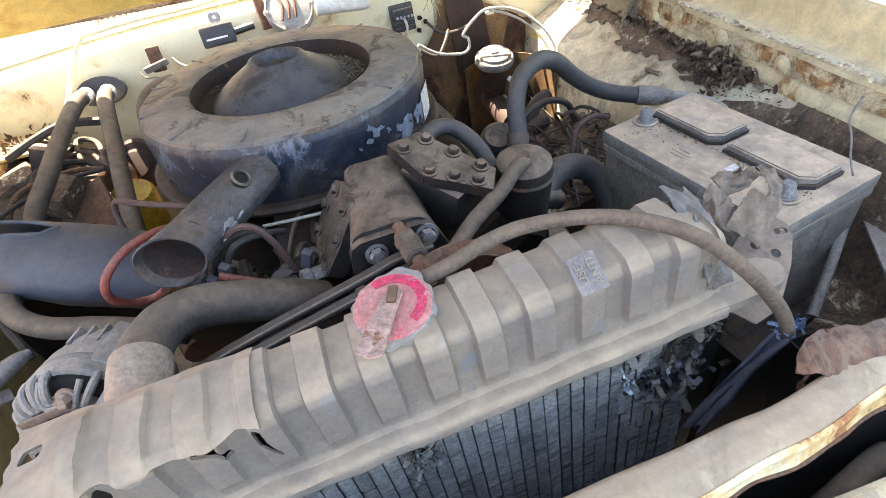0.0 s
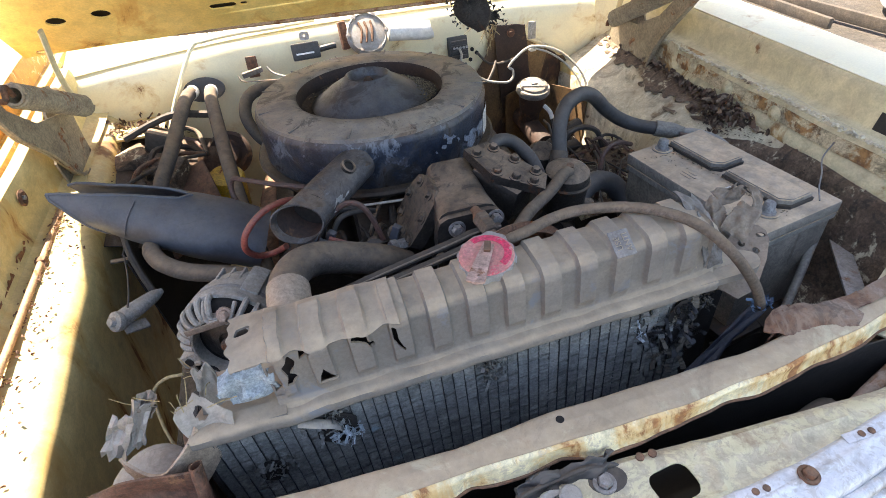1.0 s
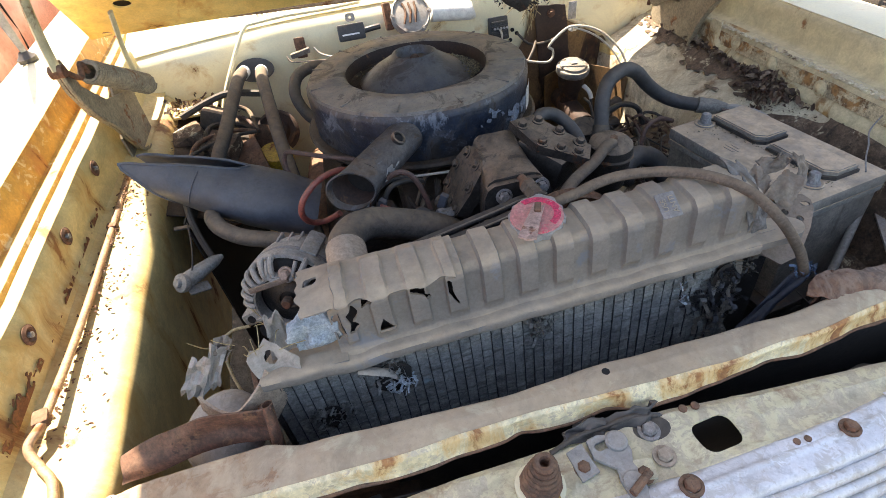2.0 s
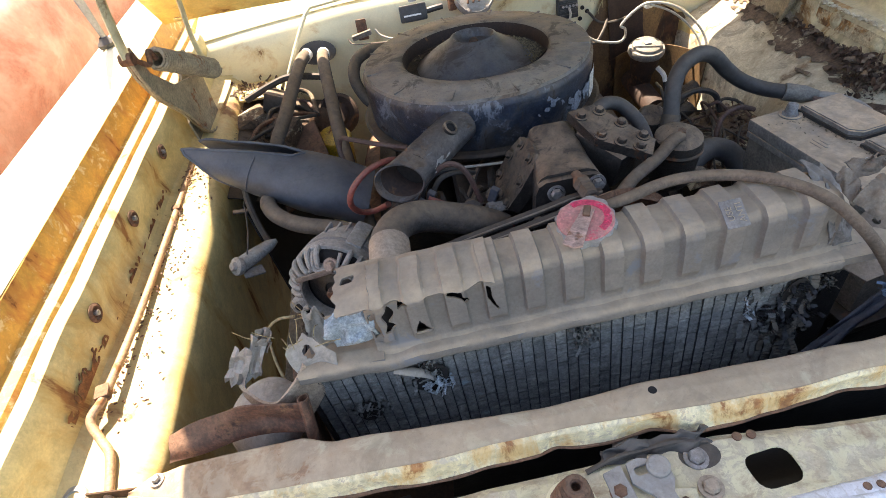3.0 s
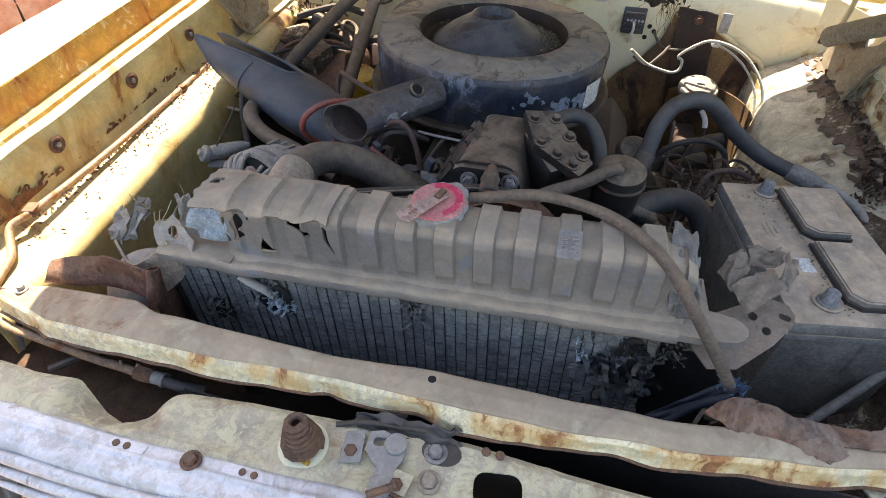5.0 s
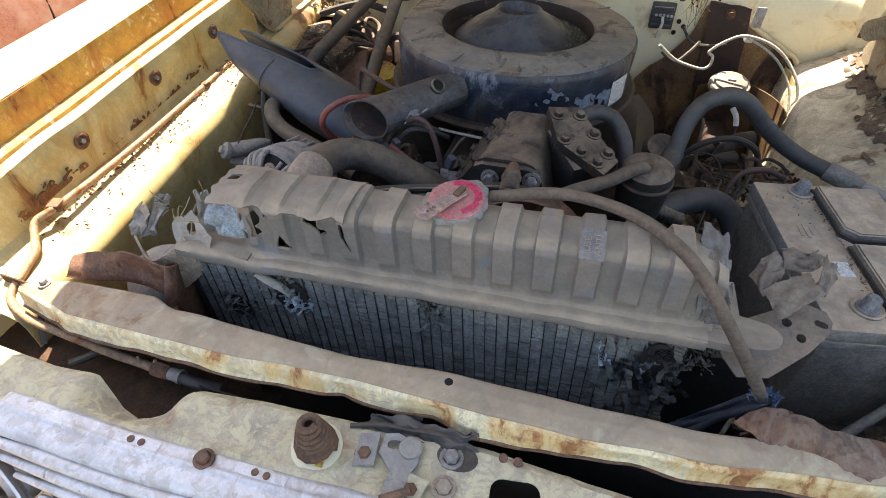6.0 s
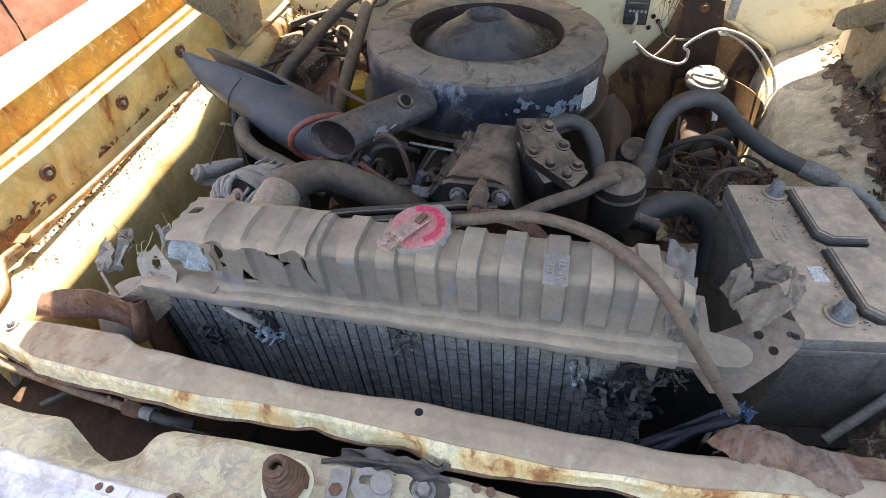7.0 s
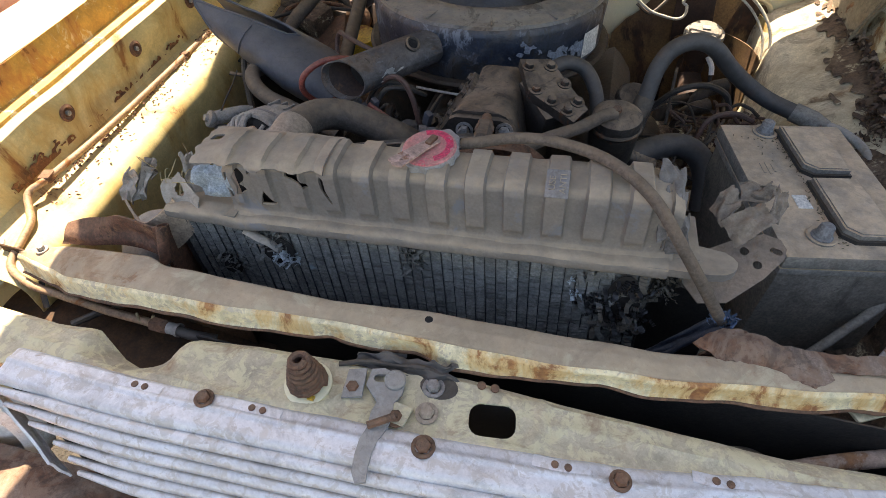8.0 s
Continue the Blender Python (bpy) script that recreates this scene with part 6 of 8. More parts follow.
# torn bracket sheet between tank and battery
brk = thing("torn_bracket", (0.345, 0.06, 0.75), "torn curled grey sheet bracket beside the battery", "bracket")
BL, BR, BT = Vector((0.328, 0.008, 0.780)), Vector((0.393, 0.058, 0.803)), Vector((0.338, 0.062, 0.804))
BX = (BR - BL).normalized()
BZ = BX.cross(BT - BL).normalized()
BY = BZ.cross(BX)
bp_m = Matrix.Translation(BL) @ Matrix((BX, BY, BZ)).transposed().to_4x4()
b_holes = [(bp_m.inverted() @ Vector(p)).xy[:] for p in ((0.356, 0.048, 0.796), (0.342, 0.060, 0.803), (0.374, 0.062, 0.812))]
part("bracket_plate", plate([(-0.004, -0.004), (0.045, -0.001), (0.076, 0.006), (0.086, 0.014), (0.088, 0.026), (0.078, 0.040), (0.05, 0.050), (0.0, 0.058), (-0.030, 0.045), (-0.030, 0.010)], [circle(*b_holes[0], 0.0048, 12), circle(*b_holes[1], 0.0048, 12), rrect(*b_holes[2], 0.0065, 0.013, 0.003, 3, 35)], 0.0022, bp_m), BRACKET_TAN, brk, "tan rusty bracket plate with two holes and a slot")
part("curled_scrap", flap([(0.309, 0.070, 0.834), (0.323, 0.043, 0.818), (0.360, 0.066, 0.846), (0.345, 0.092, 0.848)], 12, 10, 12, 0.006, 0.005), TAN_STEEL, brk, "folded torn scrap")
part("curled_scrap", flap([(0.326, 0.120, 0.850), (0.332, 0.098, 0.838), (0.352, 0.088, 0.866), (0.344, 0.108, 0.868)], 14, 12, 10, -0.014, 0.008), TAN_STEEL, brk, "curled torn scrap")
part("curled_scrap", flap([(0.300, 0.096, 0.826), (0.312, 0.066, 0.826), (0.334, 0.090, 0.842), (0.322, 0.110, 0.846)], 15, 12, 8, 0.008, 0.005), TAN_STEEL, brk)
part("curled_scrap", flap([(0.350, 0.070, 0.846), (0.362, 0.064, 0.842), (0.364, 0.090, 0.862), (0.352, 0.098, 0.864)], 17, 8, 8, 0.010, 0.004), TAN_STEEL, brk)

# ---- inlet duct on the fender side ----
duct = thing("inlet_duct", (-0.42, 0.40, 0.75), "blue-grey plastic air duct, split open at its outer end", "duct")
D0, D1 = Vector((-0.570, 0.452, 0.846)), Vector((-0.288, 0.428, 0.704))


def duct_pt(u, v, grow=0.0):
    """v runs round the duct: 0 faces the front, a quarter up, a half back."""
    ax = (D1 - D0).normalized()
    c = D0.lerp(D1, u)
    side = ax.cross(Vector((0, 0, 1))).normalized()
    up = side.cross(ax)
    r = (0.050 + 0.004 * math.sin(u * 3)) * (0.42 + 0.58 * math.sin(min(1.0, u / 0.75) * math.pi / 2)) + grow
    a = 2 * math.pi * v
    p = c + side * (r * 1.18 * math.cos(a)) + up * (r * 0.92 * math.sin(a))
    return p + noise.noise_vector(p * 14) * 0.005 + noise.noise_vector(p * 45) * 0.0012


DUCT_KNOTS = ((0.0, 0.10), (0.05, 0.02), (0.10, 0.0), (0.14, 0.06), (0.19, 0.22), (0.24, 0.55), (0.29, 0.60), (0.34, 0.30), (0.40, 0.09), (0.46, 0.05), (0.54, 0.10), (0.64, 0.22), (0.75, 0.34), (0.86, 0.28), (0.94, 0.18), (1.0, 0.10))


def duct_cut(v):
    """Where along the duct its slanting broken mouth begins, round the section."""
    v = v % 1.0
    for (a, ca), (b, cb) in zip(DUCT_KNOTS, DUCT_KNOTS[1:]):
        if v <= b:
            return ca + (cb - ca) * (v - a) / (b - a)
    return 0.2


def duct_shell(u, v):
    c = duct_cut(v)
    return duct_pt(c + (1.0 - c) * u, v)


part("duct_shell", sheet(duct_shell, 40, 120, 0.0025), SCOOP, duct)
part("duct_lip", tube([duct_shell(0.0, k / 120) for k in range(121)], 0.0024, 8, 2), SCOOP, duct, "rolled edge of the slanting mouth")
part("duct_seam", tube([duct_pt(0.36, v / 40, 0.0012) for v in range(-2, 8)], 0.0012, 6, 2), SCOOP, duct, "moulded seam")

# ---- alternator ----
alt = thing("alternator", (-0.345, 0.215, 0.64), "pale oxidised aluminium alternator with a slotted end frame", "alternator")
am = aim((-0.324, 0.166, 0.741), (-0.26, -0.95, 0.16)) @ Matrix.Scale(0.98, 4)
part("rear_frame", lathe([(0.064, -0.044), (0.065, -0.060), (0.058, -0.078), (0.030, -0.086), (0, -0.086)], 60, am), ALU, alt, "cast aluminium rear half")
part("stator_band", lathe([(0.0655, -0.046), (0.0685, -0.044), (0.0695, -0.034), (0.0680, -0.026), (0.0680, -0.022), (0.0700, -0.020), (0.0705, -0.010), (0.0690, -0.004), (0.0640, -0.003)], 72, am, wob=0.0006), ALU, alt, "double cast rim round the stator")
part("band_line", lathe([(0.0690, -0.0285), (0.0700, -0.0265), (0.0700, -0.0235), (0.0690, -0.0220)], 72, am), LABEL_GREY, alt, "dark joint between the halves")
# Shade between the vent fins is a near-black ring.
part("vent_gap", lathe([(0.064, -0.008), (0.056, 0.000), (0.046, 0.004), (0.042, -0.006), (0, -0.006)], 40, am), HOLE_SHADE, alt, "dark ring painting the shade in the vents")
part("inner_rim", lathe([(0.0475, 0.006), (0.0480, 0.0150), (0.0470, 0.0180), (0.0440, 0.0180), (0.0428, 0.014), (0.0420, 0.000)], 48, am), ALU, alt, "inner rim of the vents")
part("face_plate", lathe([(0.0420, -0.004), (0.030, -0.002), (0.024, 0.003), (0.014, 0.006), (0.013, 0.002), (0, 0.002)], 40, am), CAST, alt, "dark sunken bearing boss")
part("hub", lathe([(0.0, 0.020), (0.006, 0.020), (0.008, 0.017), (0.008, 0.008)], 24, am), RUST, alt, "rusty shaft nut")
fin_bm = tube([(0.0675, 0, -0.006), (0.0660, 0, 0.004), (0.0610, 0, 0.010), (0.0540, 0, 0.0145), (0.0460, 0, 0.0160)], 0.0042, 8, 5)
fin_mesh = finish("vent_fin", fin_bm, ALU)
for k in range(26):
    if k not in (5, 6, 14):
        share("vent_fin", fin_mesh, alt, W[alt.name].inverted() @ am @ pose(0, 0, 0, 0, 0, k * 13.85 + 4))
part("window_frame", tube([am @ Vector((r * math.cos(radians(q)), r * math.sin(radians(q)), z)) for r, q, z in ((0.066, 70, 0.004), (0.056, 69, 0.015), (0.044, 70, 0.019), (0.043, 88, 0.019), (0.044, 106, 0.019), (0.056, 107, 0.015), (0.066, 106, 0.004))], 0.0030, 8, 4), ALU, alt, "rounded frame of a wide vent")
part("strap", box((0, 0, 0), (0.062, 0.008, 0.004), 0.0015, am @ pose(-0.016, 0.036, 0.022, 0, 0, 18)), BRACKET_TAN, alt, "pinkish steel strap over the face")
part("strap_bolt", bolt_bm(am @ Vector((0.010, 0.050, 0.014)), am.to_3x3() @ Vector((0, 0.2, 1)), 0.007, 0.010, 1.5), PINK_TUBE, alt, "reddish bolt in the vent")
part("mount_lug", box((0, 0, 0), (0.026, 0.024, 0.060), 0.006, am @ pose(0.030, 0.054, -0.046, 0, 0, -25)), ALU, alt, "cast lug")
part("mount_lug", box((0, 0, 0), (0.034, 0.022, 0.044), 0.008, am @ pose(-0.060, -0.030, -0.010, 0, 0, 25)), ALU, alt, "cast lug")
# Both openings are dark discs that paint their shade.
part("lug_hole", lathe([(0.006, 0), (0.006, 0.0015), (0, 0.0015)], 14, am @ pose(-0.061, -0.030, 0.0115)), HOLE_SHADE, alt, "dark disc painting a bolt hole's shade")
part("lug_hole", lathe([(0.015, 0), (0.0155, 0.002), (0, 0.002)], 18, am @ pose(-0.034, -0.046, 0.017)), HOLE_SHADE, alt, "dark disc painting the shade of an opening in the casting")
for k in range(4):
    part("stack_fin", box((0, 0, 0), (0.0035, 0.016, 0.026), 0.001, am @ pose(-0.022 + 0.016 * k, 0.057, -0.064)), ALU, alt)

# ---- hoses ----
up_hose = thing("upper_radiator_hose", (-0.22, 0.17, 0.78), "thick dusty brown upper radiator hose with a clamped neck", "hose")
part("rubber", tube([(-0.229, 0.108, 0.824), (-0.230, 0.130, 0.826), (-0.230, 0.158, 0.822), (-0.216, 0.188, 0.818), (-0.187, 0.208, 0.808), (-0.146, 0.212, 0.793), (-0.104, 0.214, 0.776), (-0.075, 0.225, 0.750)], 0.0225, 24, 8, rads=[0.0235, 0.0235, 0.0235, 0.0225, 0.0225, 0.0225, 0.022, 0.022]), RUBBER, up_hose)
part("neck", tube([(-0.229, 0.058, 0.812), (-0.229, 0.085, 0.820), (-0.2295, 0.116, 0.826), (-0.230, 0.136, 0.827)], 0.0262, 24, 4), NECK, up_hose, "tan dust-covered neck")
part("clamp", tube([(-0.229, 0.076, 0.8175), (-0.229, 0.084, 0.8198)], 0.0278, 28, 2), STEEL, up_hose, "worm-drive clamp")
wire("bypass_hose", [(-0.440, 0.440, 0.735), (-0.450, 0.405, 0.752), (-0.447, 0.374, 0.757), (-0.428, 0.346, 0.752), (-0.393, 0.326, 0.743), (-0.343, 0.312, 0.736), (-0.283, 0.286, 0.732), (-0.240, 0.270, 0.722)], 0.0135, RUBBER, "grey-brown hose bent under the inlet duct", "hose", 16)
for pts, lab in (([(-0.412, 0.880, 0.815), (-0.418, 0.820, 0.822), (-0.428, 0.720, 0.810), (-0.440, 0.620, 0.790), (-0.455, 0.550, 0.765), (-0.46, 0.50, 0.70)], "dusty heater hose running from the firewall, one of two"),
                 ([(-0.372, 0.868, 0.815), (-0.368, 0.815, 0.818), (-0.355, 0.715, 0.790), (-0.338, 0.600, 0.760), (-0.322, 0.510, 0.738), (-0.305, 0.430, 0.715), (-0.29, 0.37, 0.66)], "dusty heater hose dropping beside the duct")):
    h = wire("heater_hose", pts, 0.0135, RUBBER, lab, "hose", 16, "heater hoses")
    a, b = Vector(pts[0]), Vector(pts[1])
    # White sleeve: the sun on the hose end is painted as colour.
    part("white_end", tube([a, a.lerp(b, 0.2), a.lerp(b, 0.45)], 0.0139, 16, 3), WHITE, h, "white hose end, its sunlight put into the colour")
flg = thing("hose_grommet", (-0.392, 0.885, 0.81), "black oval rubber grommet on the firewall", "grommet")
part("grommet", plate(circle(0, 0, 0.044, 28, 0.026), [], 0.012, aim((-0.390, 0.888, 0.812), (0, -0.9, 0.4), 0)), BLACK, flg)
wire("crossover_hose", [(-0.215, 0.800, 0.825), (-0.255, 0.790, 0.832), (-0.290, 0.770, 0.822), (-0.300, 0.740, 0.795), (-0.285, 0.72, 0.76), (-0.26, 0.70, 0.74)], 0.0125, RUBBER, "short bent rubber hose behind the air cleaner", "hose", 14)
wire("lower_elbow_hose", [(0.225, 0.30, 0.735), (0.262, 0.335, 0.735), (0.300, 0.360, 0.730), (0.335, 0.362, 0.715), (0.355, 0.345, 0.685), (0.36, 0.32, 0.64)], 0.0190, HOSE_BLUE, "dark rubber elbow hose low beside the battery", "hose", 16)
wire("return_pipe", [(0.170, 0.300, 0.755), (0.20, 0.300, 0.745), (0.232, 0.300, 0.738), (0.26, 0.31, 0.72)], 0.014, CAST, "dusty stub pipe under the canister", "pipe", 14)

# ---- wiring ----
wire("red_cable", [(-0.195, 0.345, 0.815), (-0.224, 0.322, 0.836), (-0.255, 0.295, 0.842), (-0.282, 0.277, 0.826), (-0.291, 0.276, 0.800), (-0.283, 0.292, 0.772), (-0.262, 0.300, 0.764), (-0.236, 0.275, 0.790)], 0.0048, RED_WIRE, "red insulated cable looped in front of the duct", "cable", 10)
wire("vacuum_line", [(-0.200, 0.420, 0.795), (-0.250, 0.440, 0.800), (-0.295, 0.470, 0.800), (-0.318, 0.490, 0.795), (-0.325, 0.485, 0.77), (-0.31, 0.45, 0.74)], 0.0042, BROWN_WIRE, "thin brown vacuum line", "wire", 8)
for pts, m, lab in (([(-0.198, 0.300, 0.758), (-0.180, 0.295, 0.797), (-0.147, 0.290, 0.830), (-0.124, 0.285, 0.830), (-0.109, 0.280, 0.807), (-0.099, 0.275, 0.773), (-0.090, 0.272, 0.742)], BROWN_WIRE, "brown wire arched over the engine front"),
                    ([(-0.189, 0.285, 0.770), (-0.175, 0.290, 0.805), (-0.154, 0.295, 0.818), (-0.139, 0.300, 0.816), (-0.12, 0.32, 0.80)], BLACK_WIRE, "black wire arched over the engine front"),
                    ([(-0.182, 0.280, 0.760), (-0.161, 0.285, 0.802), (-0.145, 0.290, 0.813), (-0.120, 0.300, 0.808), (-0.10, 0.32, 0.79)], BLACK_WIRE, "short black wire by the snorkel"),
                    ([(-0.175, 0.265, 0.795), (-0.163, 0.262, 0.789), (-0.127, 0.258, 0.769), (-0.091, 0.255, 0.750), (-0.053, 0.250, 0.730)], RED_WIRE, "dusty red wire along the hose"),
                    ([(-0.164, 0.256, 0.784), (-0.128, 0.252, 0.766), (-0.084, 0.250, 0.743)], BROWN_WIRE, "dusty brown wire along the hose")):
    wire("loom_wire", pts, 0.0042, m, lab, "wire", 8, "engine loom")
wire("dipstick_wire", [(-0.125, 0.35, 0.784), (-0.085, 0.35, 0.781), (-0.045, 0.35, 0.779)], 0.0022, WHITE_WIRE, "thin pale rod under the air cleaner", "rod", 6)
for x, y, z in ((-0.200, 0.275, 0.786), (-0.172, 0.278, 0.786), (-0.188, 0.272, 0.778), (-0.079, 0.260, 0.786)):
    w = part("wire_connector", box((0, 0, 0), (0.010, 0.012, 0.026), 0.002, aim((x, y, z), (0.3, -0.2, 1))), SCOOP, None, "small blue-grey wire connector")
    tagged(w, "", "connector", "connectors")

# ---- firewall fittings ----
rel = thing("voltage_regulator", (-0.155, 0.905, 0.83), "small black regulator box with a white label", "regulator")
part("case", box((0, 0, 0), (0.062, 0.022, 0.036), 0.004, pose(-0.153, 0.900, 0.858, -20, 0, 3)), BLACK, rel)
part("lug", plate(rrect(0, 0, 0.022, 0.018, 0.006), [circle(0, 0, 0.003, 8)], 0.002, aim((-0.150, 0.918, 0.886), (0, -1, 0.3))), STEEL, rel, "zinc mounting lug")
for k in range(2):
    part("label_bar", box((0, 0, 0), (0.040 - 0.01 * k, 0.001, 0.0035), 0, pose(-0.155, 0.8875, 0.857 - 0.007 * k, -20, 0, 3)), WHITE, rel, "white printed line")
part("connector", tube([(-0.122, 0.905, 0.856), (-0.100, 0.908, 0.858), (-0.085, 0.912, 0.858)], 0.007, 8, 3), BLACK, rel)
bal = thing("ballast_resistor", (-0.285, 0.895, 0.83), "rusty ballast resistor with white wires", "resistor")
part("bracket", box((0, 0, 0), (0.024, 0.010, 0.045), 0.003, pose(-0.275, 0.895, 0.843, -15, 0, 0)), RUST, bal)
part("ceramic", box((0, 0, 0), (0.046, 0.012, 0.012), 0.003, pose(-0.278, 0.886, 0.834, 0, -12, 0)), TAN_STEEL, bal, "pale ceramic bar")
part("lead", tube([(-0.245, 0.884, 0.842), (-0.235, 0.878, 0.830), (-0.215, 0.870, 0.822), (-0.19, 0.86, 0.82)], 0.0022, 8, 5), WHITE_WIRE, bal, "white wire")
part("lead", tube([(-0.310, 0.886, 0.830), (-0.300, 0.876, 0.820), (-0.26, 0.870, 0.818), (-0.20, 0.862, 0.815)], 0.0016, 8, 5), TAN_STEEL, bal, "white wire")
wip = thing("wiper_motor", (0.0, 0.90, 0.86), "pale cast wiper motor with a white cylinder", "motor")
wm = aim((-0.010, 0.893, 0.880), (0.05, -0.8, 0.6))
part("gear_case", lathe([(0.046, -0.02), (0.046, 0.0), (0.043, 0.004), (0.041, 0.0), (0.034, 0.002), (0.0, 0.003)], 36, wm), PALE_GREY, wip, "round pale gear cover")
for k in range(3):
    part("lever_mark", tube([wm @ Vector((-0.020 + 0.013 * k, -0.022, 0.004)), wm @ Vector((-0.012 + 0.012 * k, 0.004, 0.006)), wm @ Vector((-0.016 + 0.014 * k, 0.024, 0.004))], 0.0028, 6, 4), RUST, wip, "tan raised rib")
for k in range(6):
    part("case_screw", bolt_bm(wm @ Vector((0.043 * math.cos(k * 1.05), 0.043 * math.sin(k * 1.05), 0.001)), (0.05, -0.8, 0.6), 0.004, 0.004), STEEL, wip)
part("motor_barrel", tube([(0.040, 0.905, 0.872), (0.085, 0.905, 0.868), (0.132, 0.902, 0.864), (0.138, 0.902, 0.864)], 0.021, 24, 3, rads=[0.021, 0.021, 0.021, 0.018]), WHITE, wip, "white motor barrel in sun")
part("mount_lug", box((0, 0, 0), (0.018, 0.02, 0.06), 0.004, pose(-0.062, 0.915, 0.875, -15, 0, 10)), RUST, wip)
fuse = thing("relay_block", (0.212, 0.945, 0.78), "black relay block with terminals and a pale wire", "relay")
part("base", box((0, 0, 0), (0.050, 0.016, 0.055), 0.003, pose(0.212, 0.935, 0.800, -12, 0, 4)), BLACK, fuse)
for k in range(4):
    part("terminal", box((0, 0, 0), (0.040, 0.010, 0.006), 0.001, pose(0.212, 0.924, 0.782 + 0.012 * k, -12, 0, 4)), BLACK, fuse)
for k in range(5):
    part("screw", lathe([(0.003, 0), (0.003, 0.003), (0, 0.003)], 8, aim((0.198 + 0.008 * k, 0.916, 0.806), (0, -1, 0.2))), STEEL, fuse)
part("lead", tube([(0.212, 0.918, 0.804), (0.214, 0.908, 0.790), (0.210, 0.905, 0.775), (0.208, 0.91, 0.76)], 0.003, 8, 5), WHITE_WIRE, fuse, "pale wire")
for x, z in ((0.250, 0.790), (0.262, 0.780), (0.245, 0.765)):
    # Dark disc painting the shade inside a screw hole.
    part("panel_hole", lathe([(0.005, 0), (0.005, 0.002), (0, 0.002)], 12, aim((x, 0.938, z), (0, -1, 0.05))), HOLE_SHADE, fuse, "dark disc painting a screw hole's shade")

# hanging burnt insulation scrap with straw
bm = bmesh.new()
rnd = random.Random(8)
path = spline([(0.205, 0.800, 1.030), (0.190, 0.800, 0.985), (0.188, 0.805, 0.945), (0.200, 0.812, 0.915), (0.235, 0.820, 0.905), (0.275, 0.830, 0.895)], 10)
tube(path, 0.018, 12, 1, rads=[0.010, 0.018, 0.016, 0.020, 0.022, 0.012], wob=0.9, bm=bm)
tube([(0.215, 0.800, 1.02), (0.228, 0.802, 0.985), (0.222, 0.806, 0.945), (0.215, 0.81, 0.925)], 0.010, 10, 8, wob=0.9, bm=bm)
for _ in range(900):
    c = path[rnd.randrange(len(path))] + Vector((rnd.gauss(0, 0.013), rnd.gauss(0, 0.010), rnd.gauss(0, 0.013)))
    d = Vector((rnd.uniform(-1, 1), rnd.uniform(-1, 1), rnd.uniform(-1, 1))).normalized() * rnd.uniform(0.004, 0.012)
    e = d.cross(Vector((rnd.uniform(-1, 1), 1, rnd.uniform(-1, 1)))).normalized() * 0.003
    bm.faces.new([bm.verts.new(p) for p in (c - e, c + e, c + d)])
tagged(part("hanging_insulation", bm, INSULATION, None, "ragged black scrap of insulation hanging from the hood"), "", "insulation")
bm = bmesh.new()
for k in range(16):
    a = Vector((0.262 + rnd.gauss(0, 0.012), 0.835, 0.895 + rnd.gauss(0, 0.008)))
    b = a + Vector((rnd.uniform(-0.03, 0.05), rnd.uniform(0.0, 0.05), -rnd.uniform(0.03, 0.10)))
    mid = a.lerp(b, 0.5) + Vector((rnd.gauss(0, 0.006), 0, rnd.gauss(0, 0.006)))
    tube([a, mid, b], rnd.uniform(0.0005, 0.0010), 4, 3, bm=bm)
tagged(part("dry_straw", bm, STRAW, None, "tuft of dry straw caught under the hood"), "", "straw", "", "stuff")

# white wiring on the driver side
wire("white_loom", [(0.214, 0.830, 0.775), (0.252, 0.835, 0.747), (0.285, 0.840, 0.735), (0.313, 0.846, 0.729), (0.327, 0.850, 0.737), (0.327, 0.852, 0.755), (0.318, 0.855, 0.764), (0.344, 0.856, 0.789), (0.374, 0.856, 0.803), (0.420, 0.852, 0.796), (0.460, 0.842, 0.774), (0.492, 0.815, 0.738), (0.504, 0.790, 0.695), (0.507, 0.775, 0.66)], 0.0030, WHITE_WIRE, "dirty white wiring loom arched past the brake cylinder", "wire", 10)
wire("white_loom", [(0.380, 0.856, 0.800), (0.420, 0.850, 0.784), (0.455, 0.838, 0.760), (0.482, 0.812, 0.726), (0.492, 0.785, 0.685)], 0.0024, WHITE_WIRE, "dirty white wire beside the loom", "wire", 8)
tie = part("cable_tie", box((0, 0, 0), (0.016, 0.016, 0.012), 0.003, pose(0.388, 0.880, 0.790, 0, 0, 10)), WHITE, None, "white tape wrap on the wiring")
tagged(tie, "", "tape")
wire("loom_wire", [(0.262, 0.935, 0.780), (0.285, 0.905, 0.760), (0.320, 0.885, 0.765), (0.350, 0.878, 0.775)], 0.003, BLACK_WIRE, "thin black wire from the firewall", "wire", 6, "firewall wires")
wire("loom_wire", [(0.225, 0.86, 0.75), (0.255, 0.85, 0.735), (0.280, 0.87, 0.75), (0.300, 0.90, 0.765)], 0.0035, BLACK_WIRE, "thin black wire by the white loom", "wire", 6, "firewall wires")
part("hanger_tab", box((0.400, 0.915, 0.822), (0.020, 0.004, 0.042), 0.001), STEEL, car, "small steel tab")
part("panel_bolt", bolt_bm((0.345, 0.918, 0.822), (0, -1, 0.1), 0.006, 0.005), RUST, car)

